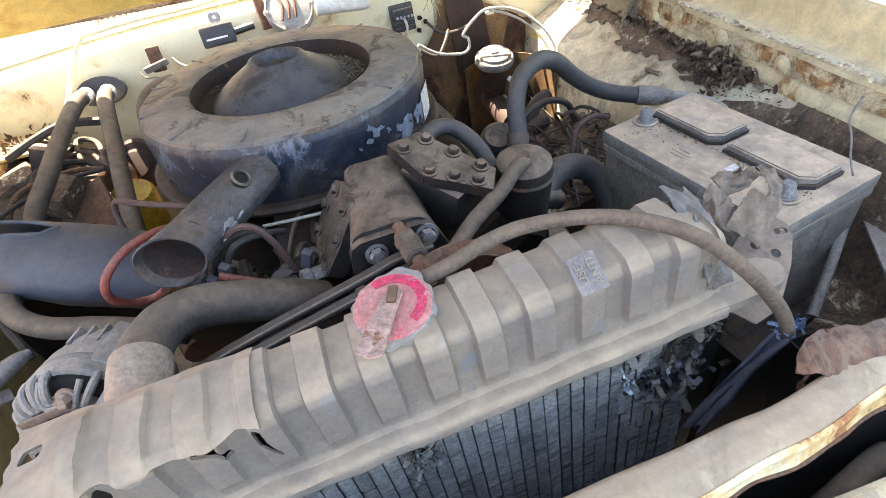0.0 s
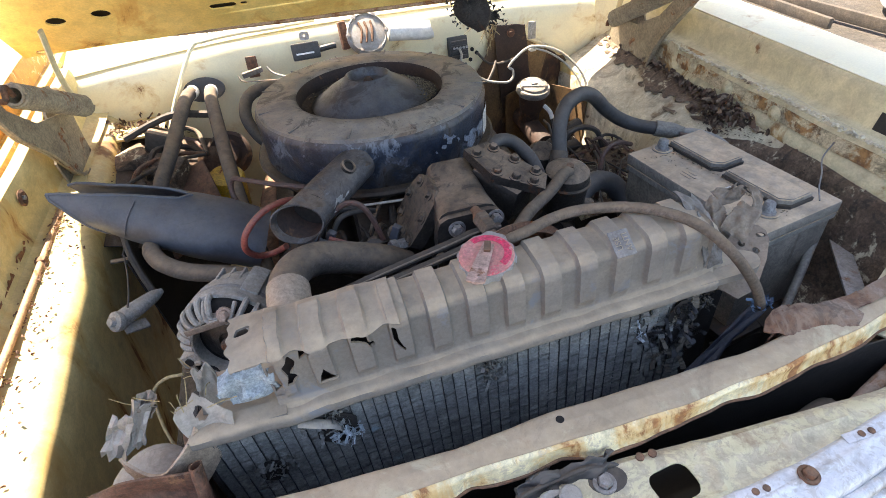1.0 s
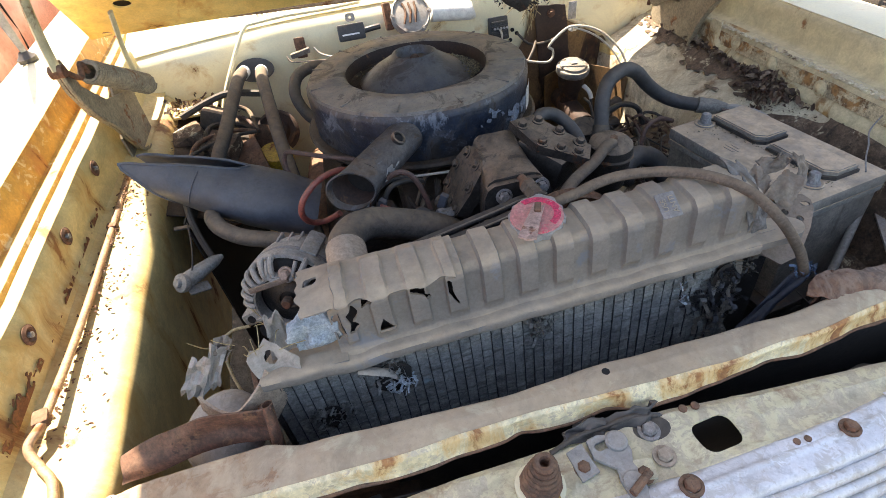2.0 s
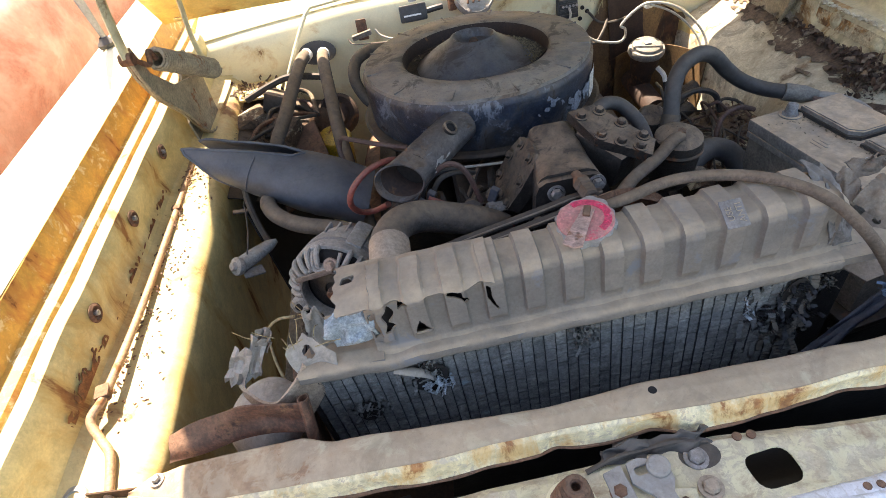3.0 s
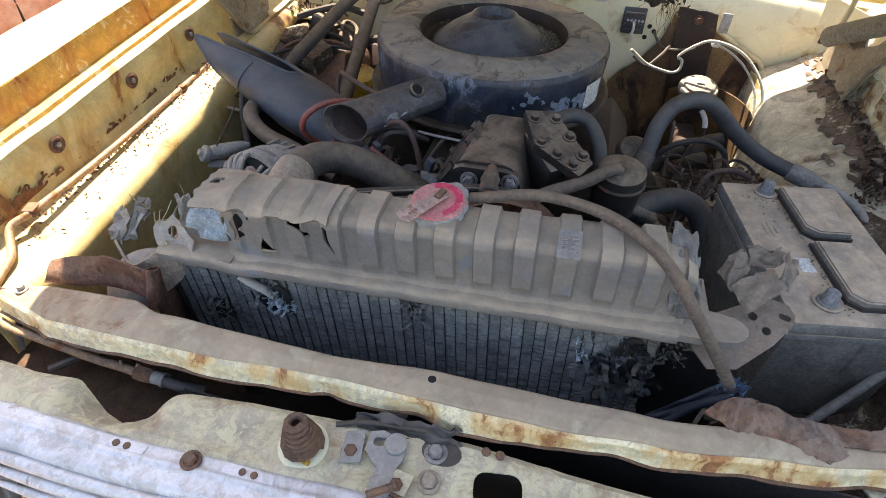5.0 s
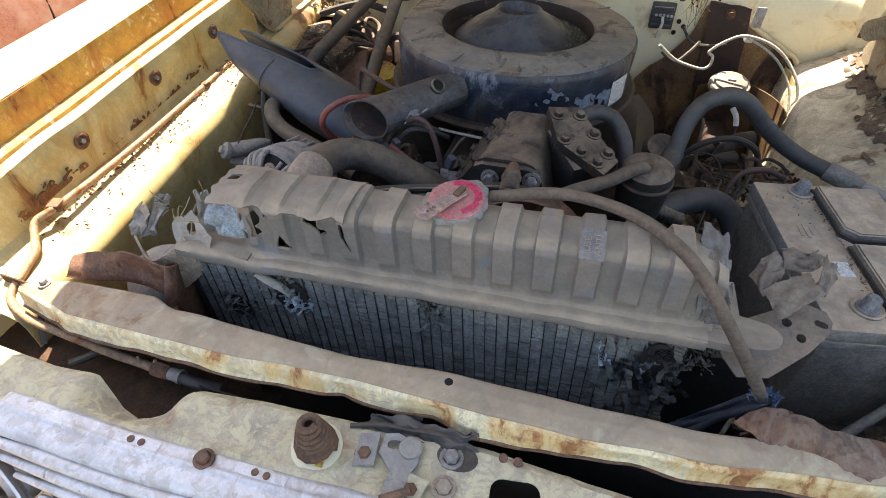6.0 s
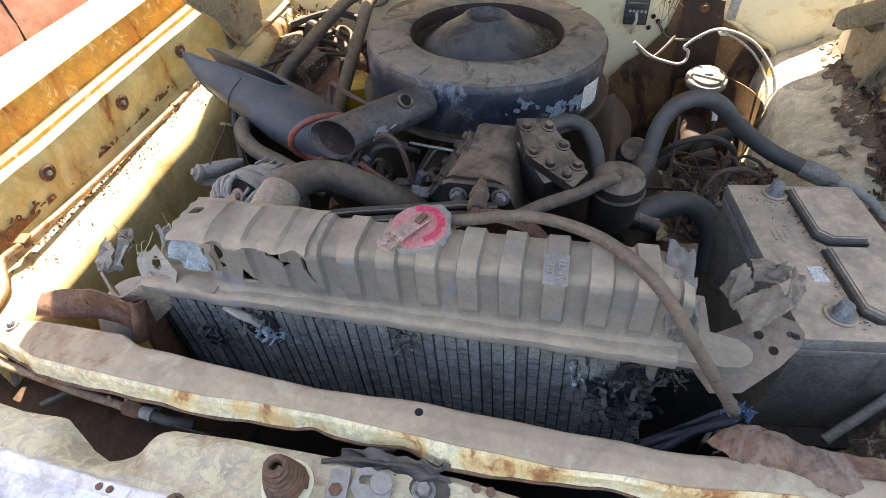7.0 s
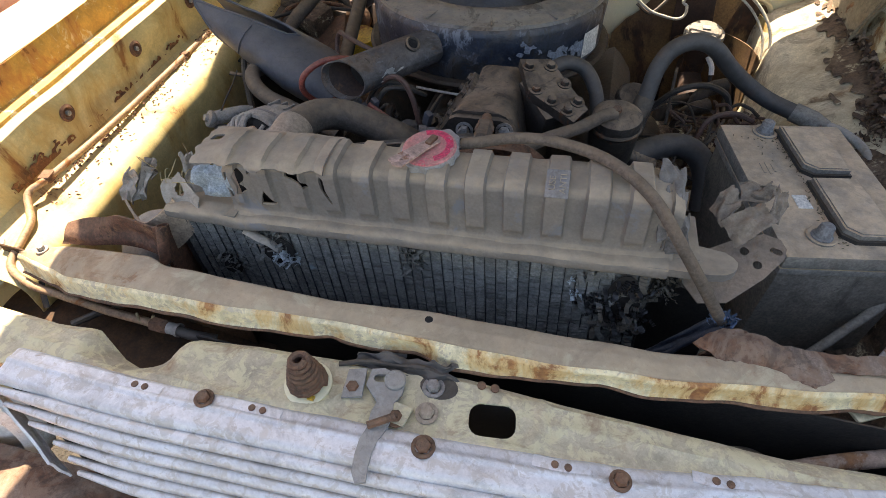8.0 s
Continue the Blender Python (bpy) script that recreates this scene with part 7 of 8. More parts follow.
# brake cylinder
mc = thing("brake_cylinder", (0.376, 0.82, 0.58), "rusty brake master cylinder with a pale plastic cap", "brake cylinder")
mm = aim((0.376, 0.836, 0.700), (0.0, -0.18, 1.0))
part("reservoir", lathe([(0.020, -0.095), (0.024, -0.085), (0.024, -0.06), (0.030, -0.045), (0.034, -0.015), (0.035, 0.0)], 32, mm), BROWN, mc, "brown reservoir neck")
capm = part("cap", lathe([(0.040, -0.004), (0.042, 0.0), (0.042, 0.008), (0.040, 0.012), (0.034, 0.013), (0.033, 0.018), (0.030, 0.020), (0.0, 0.021)], 36, mm), CAP_GREY, mc, "pale dusty screw cap")
part("cap_rib", box((0, 0, 0.022), (0.016, 0.012, 0.004), 0.001, mm), PALE_GREY, capm)
part("cylinder", tube([(0.376, 0.92, 0.60), (0.376, 0.84, 0.598), (0.376, 0.74, 0.595)], 0.026, 20, 4), BROWN, mc)
# The sun spot on the union is painted white.
part("brake_line", tube([(0.392, 0.800, 0.672), (0.402, 0.785, 0.660), (0.405, 0.775, 0.645)], 0.0055, 8, 4), WHITE, mc, "union whose sun glint is put into its white colour")
part("brake_line", tube([(0.405, 0.78, 0.645), (0.410, 0.765, 0.58), (0.40, 0.74, 0.50)], 0.004, 8, 4), BLACK_WIRE, mc)

# wiring tangle beside the battery
rnd = random.Random(30)
for k in range(26):
    c = Vector((rnd.uniform(0.29, 0.44), rnd.uniform(0.37, 0.56), rnd.uniform(0.635, 0.715)))
    turn, half = rnd.uniform(0, math.pi), rnd.uniform(0.03, 0.085)
    d = Vector((half * math.cos(turn), half * math.sin(turn), rnd.uniform(-0.03, 0.03)))
    a, b = c - d, c + d
    mid = c + Vector((rnd.gauss(0, 0.025), rnd.gauss(0, 0.025), rnd.uniform(0.0, 0.045)))
    m = (BLACK_WIRE, BROWN_WIRE, BLACK_WIRE, BLACK_WIRE, BROWN_WIRE)[k % 5]
    wire("tangled_wire", [a, a.lerp(mid, 0.5) + Vector((0, 0.01, 0.01)), mid, mid.lerp(b, 0.5), b], rnd.uniform(0.0014, 0.0034), m, "loose dusty wire tangled behind the battery", "wire", 7, "tangled wires")
wire("black_cable", [(0.270, 0.520, 0.700), (0.300, 0.510, 0.742), (0.345, 0.520, 0.752), (0.385, 0.525, 0.735), (0.40, 0.52, 0.70)], 0.0055, BLACK_WIRE, "black cable arched below the thick hose", "wire", 8)
wire("brown_cable", [(0.330, 0.400, 0.66), (0.335, 0.410, 0.712), (0.350, 0.425, 0.745), (0.385, 0.44, 0.750), (0.42, 0.45, 0.735)], 0.0045, BROWN_WIRE, "dull brown cable rising behind the battery", "wire", 8)
for k in range(4):
    c = Vector((0.29 + 0.03 * k, 0.60 - 0.05 * (k % 2), 0.60 + 0.02 * (k % 3)))
    w = part("column_clutter", tube([c, c + Vector((0.02, 0.03, 0.04)), c + Vector((0.06, 0.05, 0.05))], 0.014, 10, 4, wob=0.3), GREASE, None, "greasy steering linkage deep in the bay")
    tagged(w, "", "linkage", "linkage")

# dry leaves along the wheel house
rnd = random.Random(41)


def leaf_mesh(seed, mat):
    r = random.Random(seed)
    L, w = r.uniform(0.008, 0.016), r.uniform(0.003, 0.0055)
    bm = bmesh.new()
    rows = []
    for i in range(6):
        t = i / 5
        ww = w * math.sin(math.pi * min(0.98, t * 0.93 + 0.04)) ** 0.8
        z = 0.006 * math.sin(t * 3 + seed)
        rows.append((bm.verts.new((-ww, L * (t - 0.5), z + 0.003)), bm.verts.new((0, L * (t - 0.5), z)), bm.verts.new((ww, L * (t - 0.5), z + 0.004))))
    for a, b in zip(rows, rows[1:]):
        bm.faces.new((a[0], a[1], b[1], b[0]))
        bm.faces.new((a[1], a[2], b[2], b[1]))
    return finish("leaf", bm, mat)


leaf_meshes = [leaf_mesh(k, LEAF_PALE if k % 5 == 0 else LEAF) for k in range(8)]
pile = thing("leaf_litter", (0.57, 0.6, 0.70), "drift of dry brown leaves on the wheel house", "leaves")
for k in range(290):
    y = rnd.triangular(0.36, 0.90, 0.42) if k % 3 else rnd.gauss(0.43, 0.035)
    heap = math.exp(-((y - 0.43) / 0.075) ** 2)
    x = 0.616 - abs(rnd.gauss(0, 0.007 + 0.018 * heap))
    z = 0.778 - 0.46 * (0.618 - x) + rnd.uniform(0, 0.006 + 0.016 * heap * max(0.0, 1 - (0.616 - x) / 0.09))
    share("leaf", leaf_meshes[rnd.randrange(8)], pile, Matrix.Translation((x - 0.57, y - 0.6, z - 0.70)) @ pose(0, 0, 0, rnd.uniform(-35, 35), rnd.uniform(-40, 40), rnd.uniform(0, 360)))
pile2 = thing("leaf_litter", (-0.58, 0.85, 0.76), "dry leaves caught in the firewall corner", "leaves")
for k in range(70):
    share("leaf", leaf_meshes[rnd.randrange(8)], pile2, Matrix.Translation((rnd.gauss(0.0, 0.05), rnd.gauss(0.02, 0.03), rnd.uniform(0.0, 0.012))) @ pose(0, 0, 0, rnd.uniform(-35, 35), rnd.uniform(-40, 40), rnd.uniform(0, 360)))
part("corner_shelf", box((-0.58, 0.88, 0.755), (0.18, 0.12, 0.006), 0.002), CREAM_YELLOW, car, "dirty corner shelf")

part("litter_shelf", sheet(lambda u, v: Vector((0.285 + 0.19 * u, 0.365 + 0.22 * v, 0.640 + 0.035 * u + 0.01 * math.sin(4 * v))) + noise.noise_vector(Vector((u, v, 3)) * 4) * 0.012, 20, 20, 0.003), DIRT, car, "dirt-covered shelf behind the battery")
pile3 = thing("leaf_litter", (0.38, 0.46, 0.66), "dark dry leaves among the wires behind the battery", "leaves")
for k in range(110):
    share("leaf", leaf_meshes[rnd.randrange(8)], pile3, Matrix.Translation((rnd.uniform(-0.08, 0.09), rnd.uniform(-0.09, 0.12), rnd.uniform(0.0, 0.022))) @ pose(0, 0, 0, rnd.uniform(-35, 35), rnd.uniform(-40, 40), rnd.uniform(0, 360)))

# grit on the sunlit ledge
bm = bmesh.new()
rnd = random.Random(97)
for k in range(420):
    y = rnd.uniform(0.0, 0.58)
    x = rnd.gauss(-0.618, 0.006) if k % 4 else rnd.gauss(-0.595, 0.016)
    q = rnd.uniform(0.001, 0.004)
    cm4 = pose(x, y, 0.728 + LEFT_TOP(y) + 0.001, rnd.uniform(-30, 30), rnd.uniform(-30, 30), rnd.uniform(0, 180))
    cv = [bm.verts.new(cm4 @ Vector(c)) for c in ((-q, -q * 0.5, 0), (q, -q * 0.4, 0), (q * 0.6, q * 0.5, 0), (-q * 0.8, q * 0.4, 0), (0, 0, q * 0.7))]
    for a, b in ((0, 1), (1, 2), (2, 3), (3, 0)):
        bm.faces.new((cv[a], cv[b], cv[4]))
    bm.faces.new((cv[3], cv[2], cv[1], cv[0]))
tagged(part("ledge_grit", bm, RUST, None, "flakes of rust and grit along the ledge tube"), "", "litter", "", "stuff")

# ---- hood hinges ----
def hinge(sx, base, tip, spring_a, spring_b, label, outline):
    """A stamped hinge: a bolted foot plate, a cranked arm, a coil spring and a strut up to the hood."""
    h = thing("hinge_assembly", base, label, "hinge", "hood hinges")
    b, t = Vector(base), Vector(tip)
    fm = Matrix.Translation(b) @ Matrix(((0, 0, -sx, 0), (1, 0, 0, 0), (0, 1, 0, 0), (0, 0, 0, 1)))
    foot = [(-0.075, -0.045), (0.045, -0.055), (0.070, -0.030), (0.075, 0.055), (0.040, 0.110), (0.0, 0.120), (-0.03, 0.075), (-0.085, 0.01)]
    part("foot_plate", plate(foot, [circle(-0.02, 0.0, 0.006, 10), circle(0.02, 0.045, 0.006, 10), circle(0.0, 0.012, 0.004, 8), rrect(0.03, 0.0, 0.010, 0.040, 0.005, 3, 30)], 0.004, fm), SPRING_TAN, h, "stamped foot plate with holes")
    part("link", plate(rrect(0.012, 0.01, 0.024, 0.085, 0.011, 5, 28), [], 0.006, fm @ Matrix.Translation((0, 0, 0.006))), SPRING_TAN, h, "flat link")
    for px, py in ((-0.01, 0.042), (0.033, -0.024)):
        part("rivet", lathe([(0.008, 0), (0.008, 0.005), (0.004, 0.008), (0, 0.008)], 14, fm @ Matrix.Translation((px, py, 0.006))), SPRING_TAN, h)
    out = [(y - b.y, z - b.z) for y, z in outline]
    part("arm", plate(out, [], 0.005, fm @ Matrix.Translation((0, 0, 0.014))), SPRING_TAN, h, "cranked stamped arm")
    lip = [b + Vector((-sx * 0.020, y, z)) for y, z in out]
    part("arm_edge", tube(lip[:6] if sx < 0 else lip[1:7], 0.0035, 6, 4), SPRING_TAN, h, "rusty folded edge")
    a, c = Vector(spring_a), Vector(spring_b)
    ax = (c - a).normalized()
    e1 = ax.cross(Vector((0, 0, 1))).normalized()
    e2 = e1.cross(ax)
    n, per = 28, 12
    coil = [a + (c - a) * (k / (n * per)) + e1 * (0.0175 * math.cos(2 * math.pi * k / per)) + e2 * (0.0175 * math.sin(2 * math.pi * k / per)) for k in range(n * per + 1)]
    part("coil_spring", tube(coil, 0.0027, 6, 1), SPRING_TAN, h, "close-wound coil spring")
    part("spring_core", tube([a, a.lerp(c, 0.5), c], 0.0160, 18, 2, bore=0.004), SPRING_TAN, h)
    part("spring_hook", tube([a, a - ax * 0.018 + e2 * 0.010, a - ax * 0.022 - e2 * 0.012, t + Vector((0, 0.01, 0.0))], 0.0045, 8, 5), RUST, h, "rusty spring hook")
    part("spring_hook", tube([c, c + ax * 0.015, c + ax * 0.022 - e2 * 0.008], 0.0045, 8, 4), RUST, h)
    part("strut", tube([t + Vector((0, 0, 0.0)), t + Vector((sx * 0.006, 0.02, 0.06)), t + Vector((sx * 0.008, 0.05, 0.16)), t + Vector((0, 0.04, 0.24))], 0.013, 8, 5, flat=0.4), CREAM, h, "cream flat strut rising to the hood")
    part("strut", tube([c + Vector((sx * 0.01, 0.01, -0.01)), c + Vector((sx * 0.01, -0.01, 0.06)), c + Vector((0, -0.02, 0.14))], 0.010, 8, 5, flat=0.4), CREAM, h, "cream flat strut rising to the hood")
    part("pivot", lathe([(0.010, -0.01), (0.010, 0.010), (0, 0.010)], 14, aim(t, (1, 0, 0))), RUST, h, "rusty pivot pin")
    return h


hinge(-1, (-0.628, 0.720, 0.800), (-0.612, 0.500, 0.990), (-0.592, 0.552, 0.968), (-0.566, 0.705, 0.882), "dusty tan steel hinge with coil spring on the sunlit side", [(0.495, 0.995), (0.505, 0.955), (0.535, 0.905), (0.600, 0.845), (0.655, 0.775), (0.700, 0.760), (0.760, 0.770), (0.752, 0.86), (0.70, 0.875), (0.62, 0.895), (0.555, 0.945), (0.53, 1.0)])
hinge(1, (0.620, 0.800, 0.775), (0.640, 0.600, 0.960), (0.632, 0.705, 0.930), (0.580, 0.845, 0.842), "dusty tan steel hinge with coil spring on the stained side", [(0.895, 0.790), (0.840, 0.715), (0.735, 0.725), (0.680, 0.835), (0.585, 0.945), (0.560, 0.985), (0.600, 0.998), (0.635, 0.950), (0.700, 0.885), (0.780, 0.845), (0.880, 0.835)])

# ---- fender bolts and tube on the sunny side ----
for y, z in ((0.147, 0.786), (0.330, 0.806), (0.508, 0.821)):
    part("wall_bolt", lathe([(0.013, 0), (0.014, 0.002), (0.010, 0.004), (0.0065, 0.001), (0, 0.001)], 18, aim((-0.642, y, z), (1, 0, 0))), RUST, inner_left, "rusty recessed wall bolt")
    part("bolt_core", lathe([(0.004, 0), (0.004, 0.006), (0, 0.007)], 8, aim((-0.642, y, z), (1, 0, 0))), STEEL, inner_left)
for y, z in ((0.643, 0.782), (0.585, 0.806), (0.344, 0.802), (0.47, 0.80)):
    part("wall_bolt", lathe([(0.014, 0), (0.014, 0.002), (0.009, 0.0035), (0.0065, 0.006), (0, 0.007)], 18, aim((0.627, y, z + 0.006), (-1, 0, 0))), CREAM_STAINED, inner_right, "painted wall bolt")
part("access_plate", plate(rrect(0, 0, 0.036, 0.060, 0.010), [], 0.003, aim((0.625, 0.660, 0.806), (-1, 0, 0.05))), CREAM_STAINED, inner_right, "painted access plate")
bm = bmesh.new()
rnd = random.Random(50)
for k in range(420):
    y = rnd.uniform(0.0, 0.76)
    p = Vector((0.636 + rnd.gauss(0, 0.003), y, 0.833 - 0.02 * (y - 0.35) + rnd.uniform(-0.002, 0.002)))
    s = rnd.uniform(0.0015, 0.0042)
    lathe([(0, -s * 0.4), (s, 0), (s * 0.6, s * 0.5), (0, s * 0.6)], 5, Matrix.Translation(p) @ pose(0, 0, 0, rnd.uniform(-30, 30), rnd.uniform(-30, 30), rnd.uniform(0, 90)), bm)
part("seam_sealer", bm, WHEEL_TOP, inner_right, "crumbling seam sealer")
part("black_patch", plate([(-0.016, -0.020), (0.015, -0.018), (0.018, 0.017), (-0.014, 0.020)], [], 0.004, aim((0.6735, 0.186, 0.845), (-0.95, 0, 0.28), 6)), SHADE_RUBBER_BLACK, car, "black rubber patch on the flange")
ledge_tube = wire("fender_tube", [(-0.626, 0.57, 0.762), (-0.622, 0.45, 0.754), (-0.618, 0.33, 0.748), (-0.614, 0.22, 0.744), (-0.612, 0.12, 0.742), (-0.612, 0.04, 0.742), (-0.620, 0.01, 0.738), (-0.605, -0.012, 0.728), (-0.590, -0.030, 0.722), (-0.582, -0.060, 0.715), (-0.570, -0.098, 0.707), (-0.523, -0.1165, 0.703), (-0.475, -0.1215, 0.7025), (-0.429, -0.1255, 0.7025), (-0.385, -0.1290, 0.702), (-0.343, -0.1305, 0.702), (-0.310, -0.1325, 0.702)], 0.0054, COPPER, "painted metal tube along the ledge and under the beam", "pipe", 10)
fitg = thing("pipe_union", (-0.30, -0.136, 0.69), "rusty pipe union with a grey hose tail", "pipe fitting")
part("union_nut", lathe([(0.0085, 0), (0.0095, 0.004), (0.0095, 0.020), (0.0075, 0.024)], 6, aim((-0.324, -0.1315, 0.702), (1, -0.03, 0))), RUST, fitg)
part("collar", lathe([(0.0075, 0.024), (0.0075, 0.034), (0.0086, 0.036), (0.0086, 0.040)], 16, aim((-0.324, -0.1315, 0.702), (1, -0.03, 0))), PALE_GREY, fitg)
part("tail", tube([(-0.286, -0.1335, 0.702), (-0.262, -0.134, 0.700), (-0.240, -0.128, 0.692)], 0.0065, 12, 4), HOSE_BLUE, fitg)
part("strap", tube([(-0.516, -0.106, 0.700), (-0.513, -0.116, 0.688), (-0.506, -0.128, 0.672)], 0.0045, 8, 4, flat=0.4), BLACK, fitg, "black strap under the pipe")
part("strap", tube([(-0.440, -0.148, 0.684), (-0.425, -0.134, 0.686), (-0.408, -0.118, 0.688), (-0.385, -0.102, 0.690)], 0.0048, 8, 4), BLACK, fitg, "black rubber tail crossing below")
part("wire_ring", tube([(-0.345, -0.128, 0.712), (-0.338, -0.134, 0.704), (-0.326, -0.132, 0.704), (-0.322, -0.126, 0.712)], 0.0018, 6, 5), STRAW, fitg)
part("tube_clip", box((0, 0, 0), (0.018, 0.022, 0.012), 0.003, pose(-0.615, 0.045, 0.742, 0, 0, 15)), RUST, ledge_tube, "rusty clip on the ledge tube")
part("tube_clip", box((0, 0, 0), (0.016, 0.014, 0.011), 0.003, pose(-0.621, 0.42, 0.753, 0, 0, 4)), RUST, ledge_tube, "rusty clip on the ledge tube")
part("rust_bloom", sheet(lambda u, v: Vector((-0.6415 - 0.002 * v, 0.005 + 0.135 * u, 0.733 + 0.055 * v + 0.012 * u)), 90, 40, 0.0003, lambda u, v: v + 0.9 * abs(u - 0.45) < 0.38 + 0.5 * noise.noise(Vector((u * 6, v * 3, 3))) + 0.45 * noise.noise(Vector((u * 24, v * 11, 7)))), RUST_BLOOM, inner_left, "ragged rust bloom eating the paint")
part("rust_bloom", sheet(lambda u, v: Vector((-0.6415 - 0.002 * v, 0.170 + 0.30 * u, 0.745 + 0.040 * v + 0.026 * u)), 160, 24, 0.0003, lambda u, v: v < 0.02 + 0.45 * noise.noise(Vector((u * 9, v * 2, 8))) + 0.5 * noise.noise(Vector((u * 42, v * 7, 5)))), RUST_BLOOM, inner_left, "rust creeping up from the ledge")
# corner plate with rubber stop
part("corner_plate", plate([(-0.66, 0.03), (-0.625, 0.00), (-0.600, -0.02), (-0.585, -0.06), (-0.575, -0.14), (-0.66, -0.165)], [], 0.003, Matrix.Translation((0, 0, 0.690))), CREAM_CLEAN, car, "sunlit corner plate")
stop = thing("rubber_stop", (-0.622, -0.075, 0.690), "grey ring-shaped rubber hood stop", "rubber stop")
part("ring", lathe([(0.006, 0.0), (0.020, 0.0), (0.021, 0.006), (0.017, 0.012), (0.019, 0.016), (0.016, 0.022), (0.009, 0.023), (0.007, 0.016), (0.007, 0.0)], 28, Matrix.Translation((-0.622, -0.075, 0.691))), PALE_GREY, stop)

# washer relay on the apron
dia = thing("diaphragm_valve", (-0.50, 0.31, 0.69), "small grey diaphragm valve on the inner apron", "valve")
part("body", tube([(-0.505, 0.300, 0.700), (-0.485, 0.318, 0.700), (-0.462, 0.340, 0.700), (-0.450, 0.350, 0.700)], 0.012, 14, 3, rads=[0.013, 0.013, 0.010, 0.004]), ALU, dia)
part("face", lathe([(0, 0.012), (0.006, 0.012), (0.008, 0.006), (0.015, 0.004), (0.016, 0.0), (0.014, -0.008), (0, -0.008)], 24, aim((-0.507, 0.296, 0.702), (-0.55, -0.6, 0.6))), ALU, dia, "round pale face")
part("bracket", box((0, 0, 0), (0.034, 0.020, 0.004), 0.001, pose(-0.488, 0.300, 0.682, 10, 15, 30)), STEEL, dia)
part("lead", tube([(-0.490, 0.310, 0.712), (-0.486, 0.325, 0.726), (-0.490, 0.36, 0.735), (-0.498, 0.40, 0.745)], 0.0014, 6, 5), BLACK_WIRE, dia, "thin dark wire")
part("clip", box((0, 0, 0), (0.036, 0.009, 0.004), 0.001, pose(-0.512, 0.420, 0.724, 0, 10, 12)), CAST, dia, "dusty steel strap")
part("strap_hose", tube([(-0.500, 0.44, 0.76), (-0.497, 0.42, 0.735), (-0.488, 0.40, 0.70), (-0.47, 0.37, 0.67)], 0.006, 8, 5), BLACK_WIRE, dia)

# rear corner clutter on the sunny side
clut = thing("wiper_linkage", (-0.53, 0.78, 0.72), "dark greasy clutter in the rear corner", "linkage")
part("bracket", box((0, 0, 0), (0.08, 0.05, 0.04), 0.01, pose(-0.555, 0.765, 0.728, 10, -15, 20)), DIRT, clut)
part("bracket", box((0, 0, 0), (0.06, 0.05, 0.06), 0.008, pose(-0.490, 0.790, 0.745, -10, 20, -10)), CAST, clut)
part("rod", tube([(-0.56, 0.80, 0.765), (-0.50, 0.81, 0.785), (-0.45, 0.815, 0.795), (-0.38, 0.80, 0.79)], 0.008, 8, 5), BLACK_WIRE, clut)
part("rusty_panel", box((0, 0, 0), (0.13, 0.18, 0.008), 0.002, pose(-0.44, 0.62, 0.68, 20, -20, 10)), RUST_SHEET, clut, "rusty sheet")
part("dark_box", box((0, 0, 0), (0.075, 0.060, 0.050), 0.006, pose(-0.475, 0.690, 0.728, 14, 8, -24)), DIRT, clut, "black dusty box")
part("oily_tray", sheet(lambda u, v: Vector((-0.585 + 0.20 * u, 0.50 + 0.40 * v, 0.715 - 0.07 * u + 0.03 * v)) + noise.noise_vector(Vector((u, v, 5)) * 6) * 0.008, 20, 24, 0.003), GREASE, clut, "oily tray with dirt")
for k in range(5):
    part("rod", tube([(-0.56 + 0.03 * k, 0.56 + 0.05 * k, 0.735), (-0.53 + 0.02 * k, 0.62 + 0.05 * k, 0.752 + 0.006 * (k % 3)), (-0.46 + 0.01 * k, 0.70 + 0.03 * k, 0.745), (-0.40, 0.74, 0.73)], 0.004 + 0.001 * (k % 3), 8, 5), (BLACK_WIRE, RUST, GREASE, BROWN_WIRE, RUBBER)[k], clut)
part("round_pump", lathe([(0.048, 0.0), (0.050, 0.012), (0.042, 0.018), (0.030, 0.016), (0.024, 0.022), (0, 0.024)], 32, aim((-0.365, 0.800, 0.690), (-0.1, -0.8, 0.6))), BROWN, clut, "round brown pump cover")
# Black panel added to paint the shade below the ledge.
part("apron_shade_panel", sheet(lambda u, v: Vector((-0.520 + 0.03 * v, 0.44 + 0.48 * u, 0.72 - 0.44 * v)), 16, 10, 0.003), SHADE_RUBBER_BLACK, clut, "added black panel painting the shade along the apron")
bm = bmesh.new()
rnd = random.Random(91)
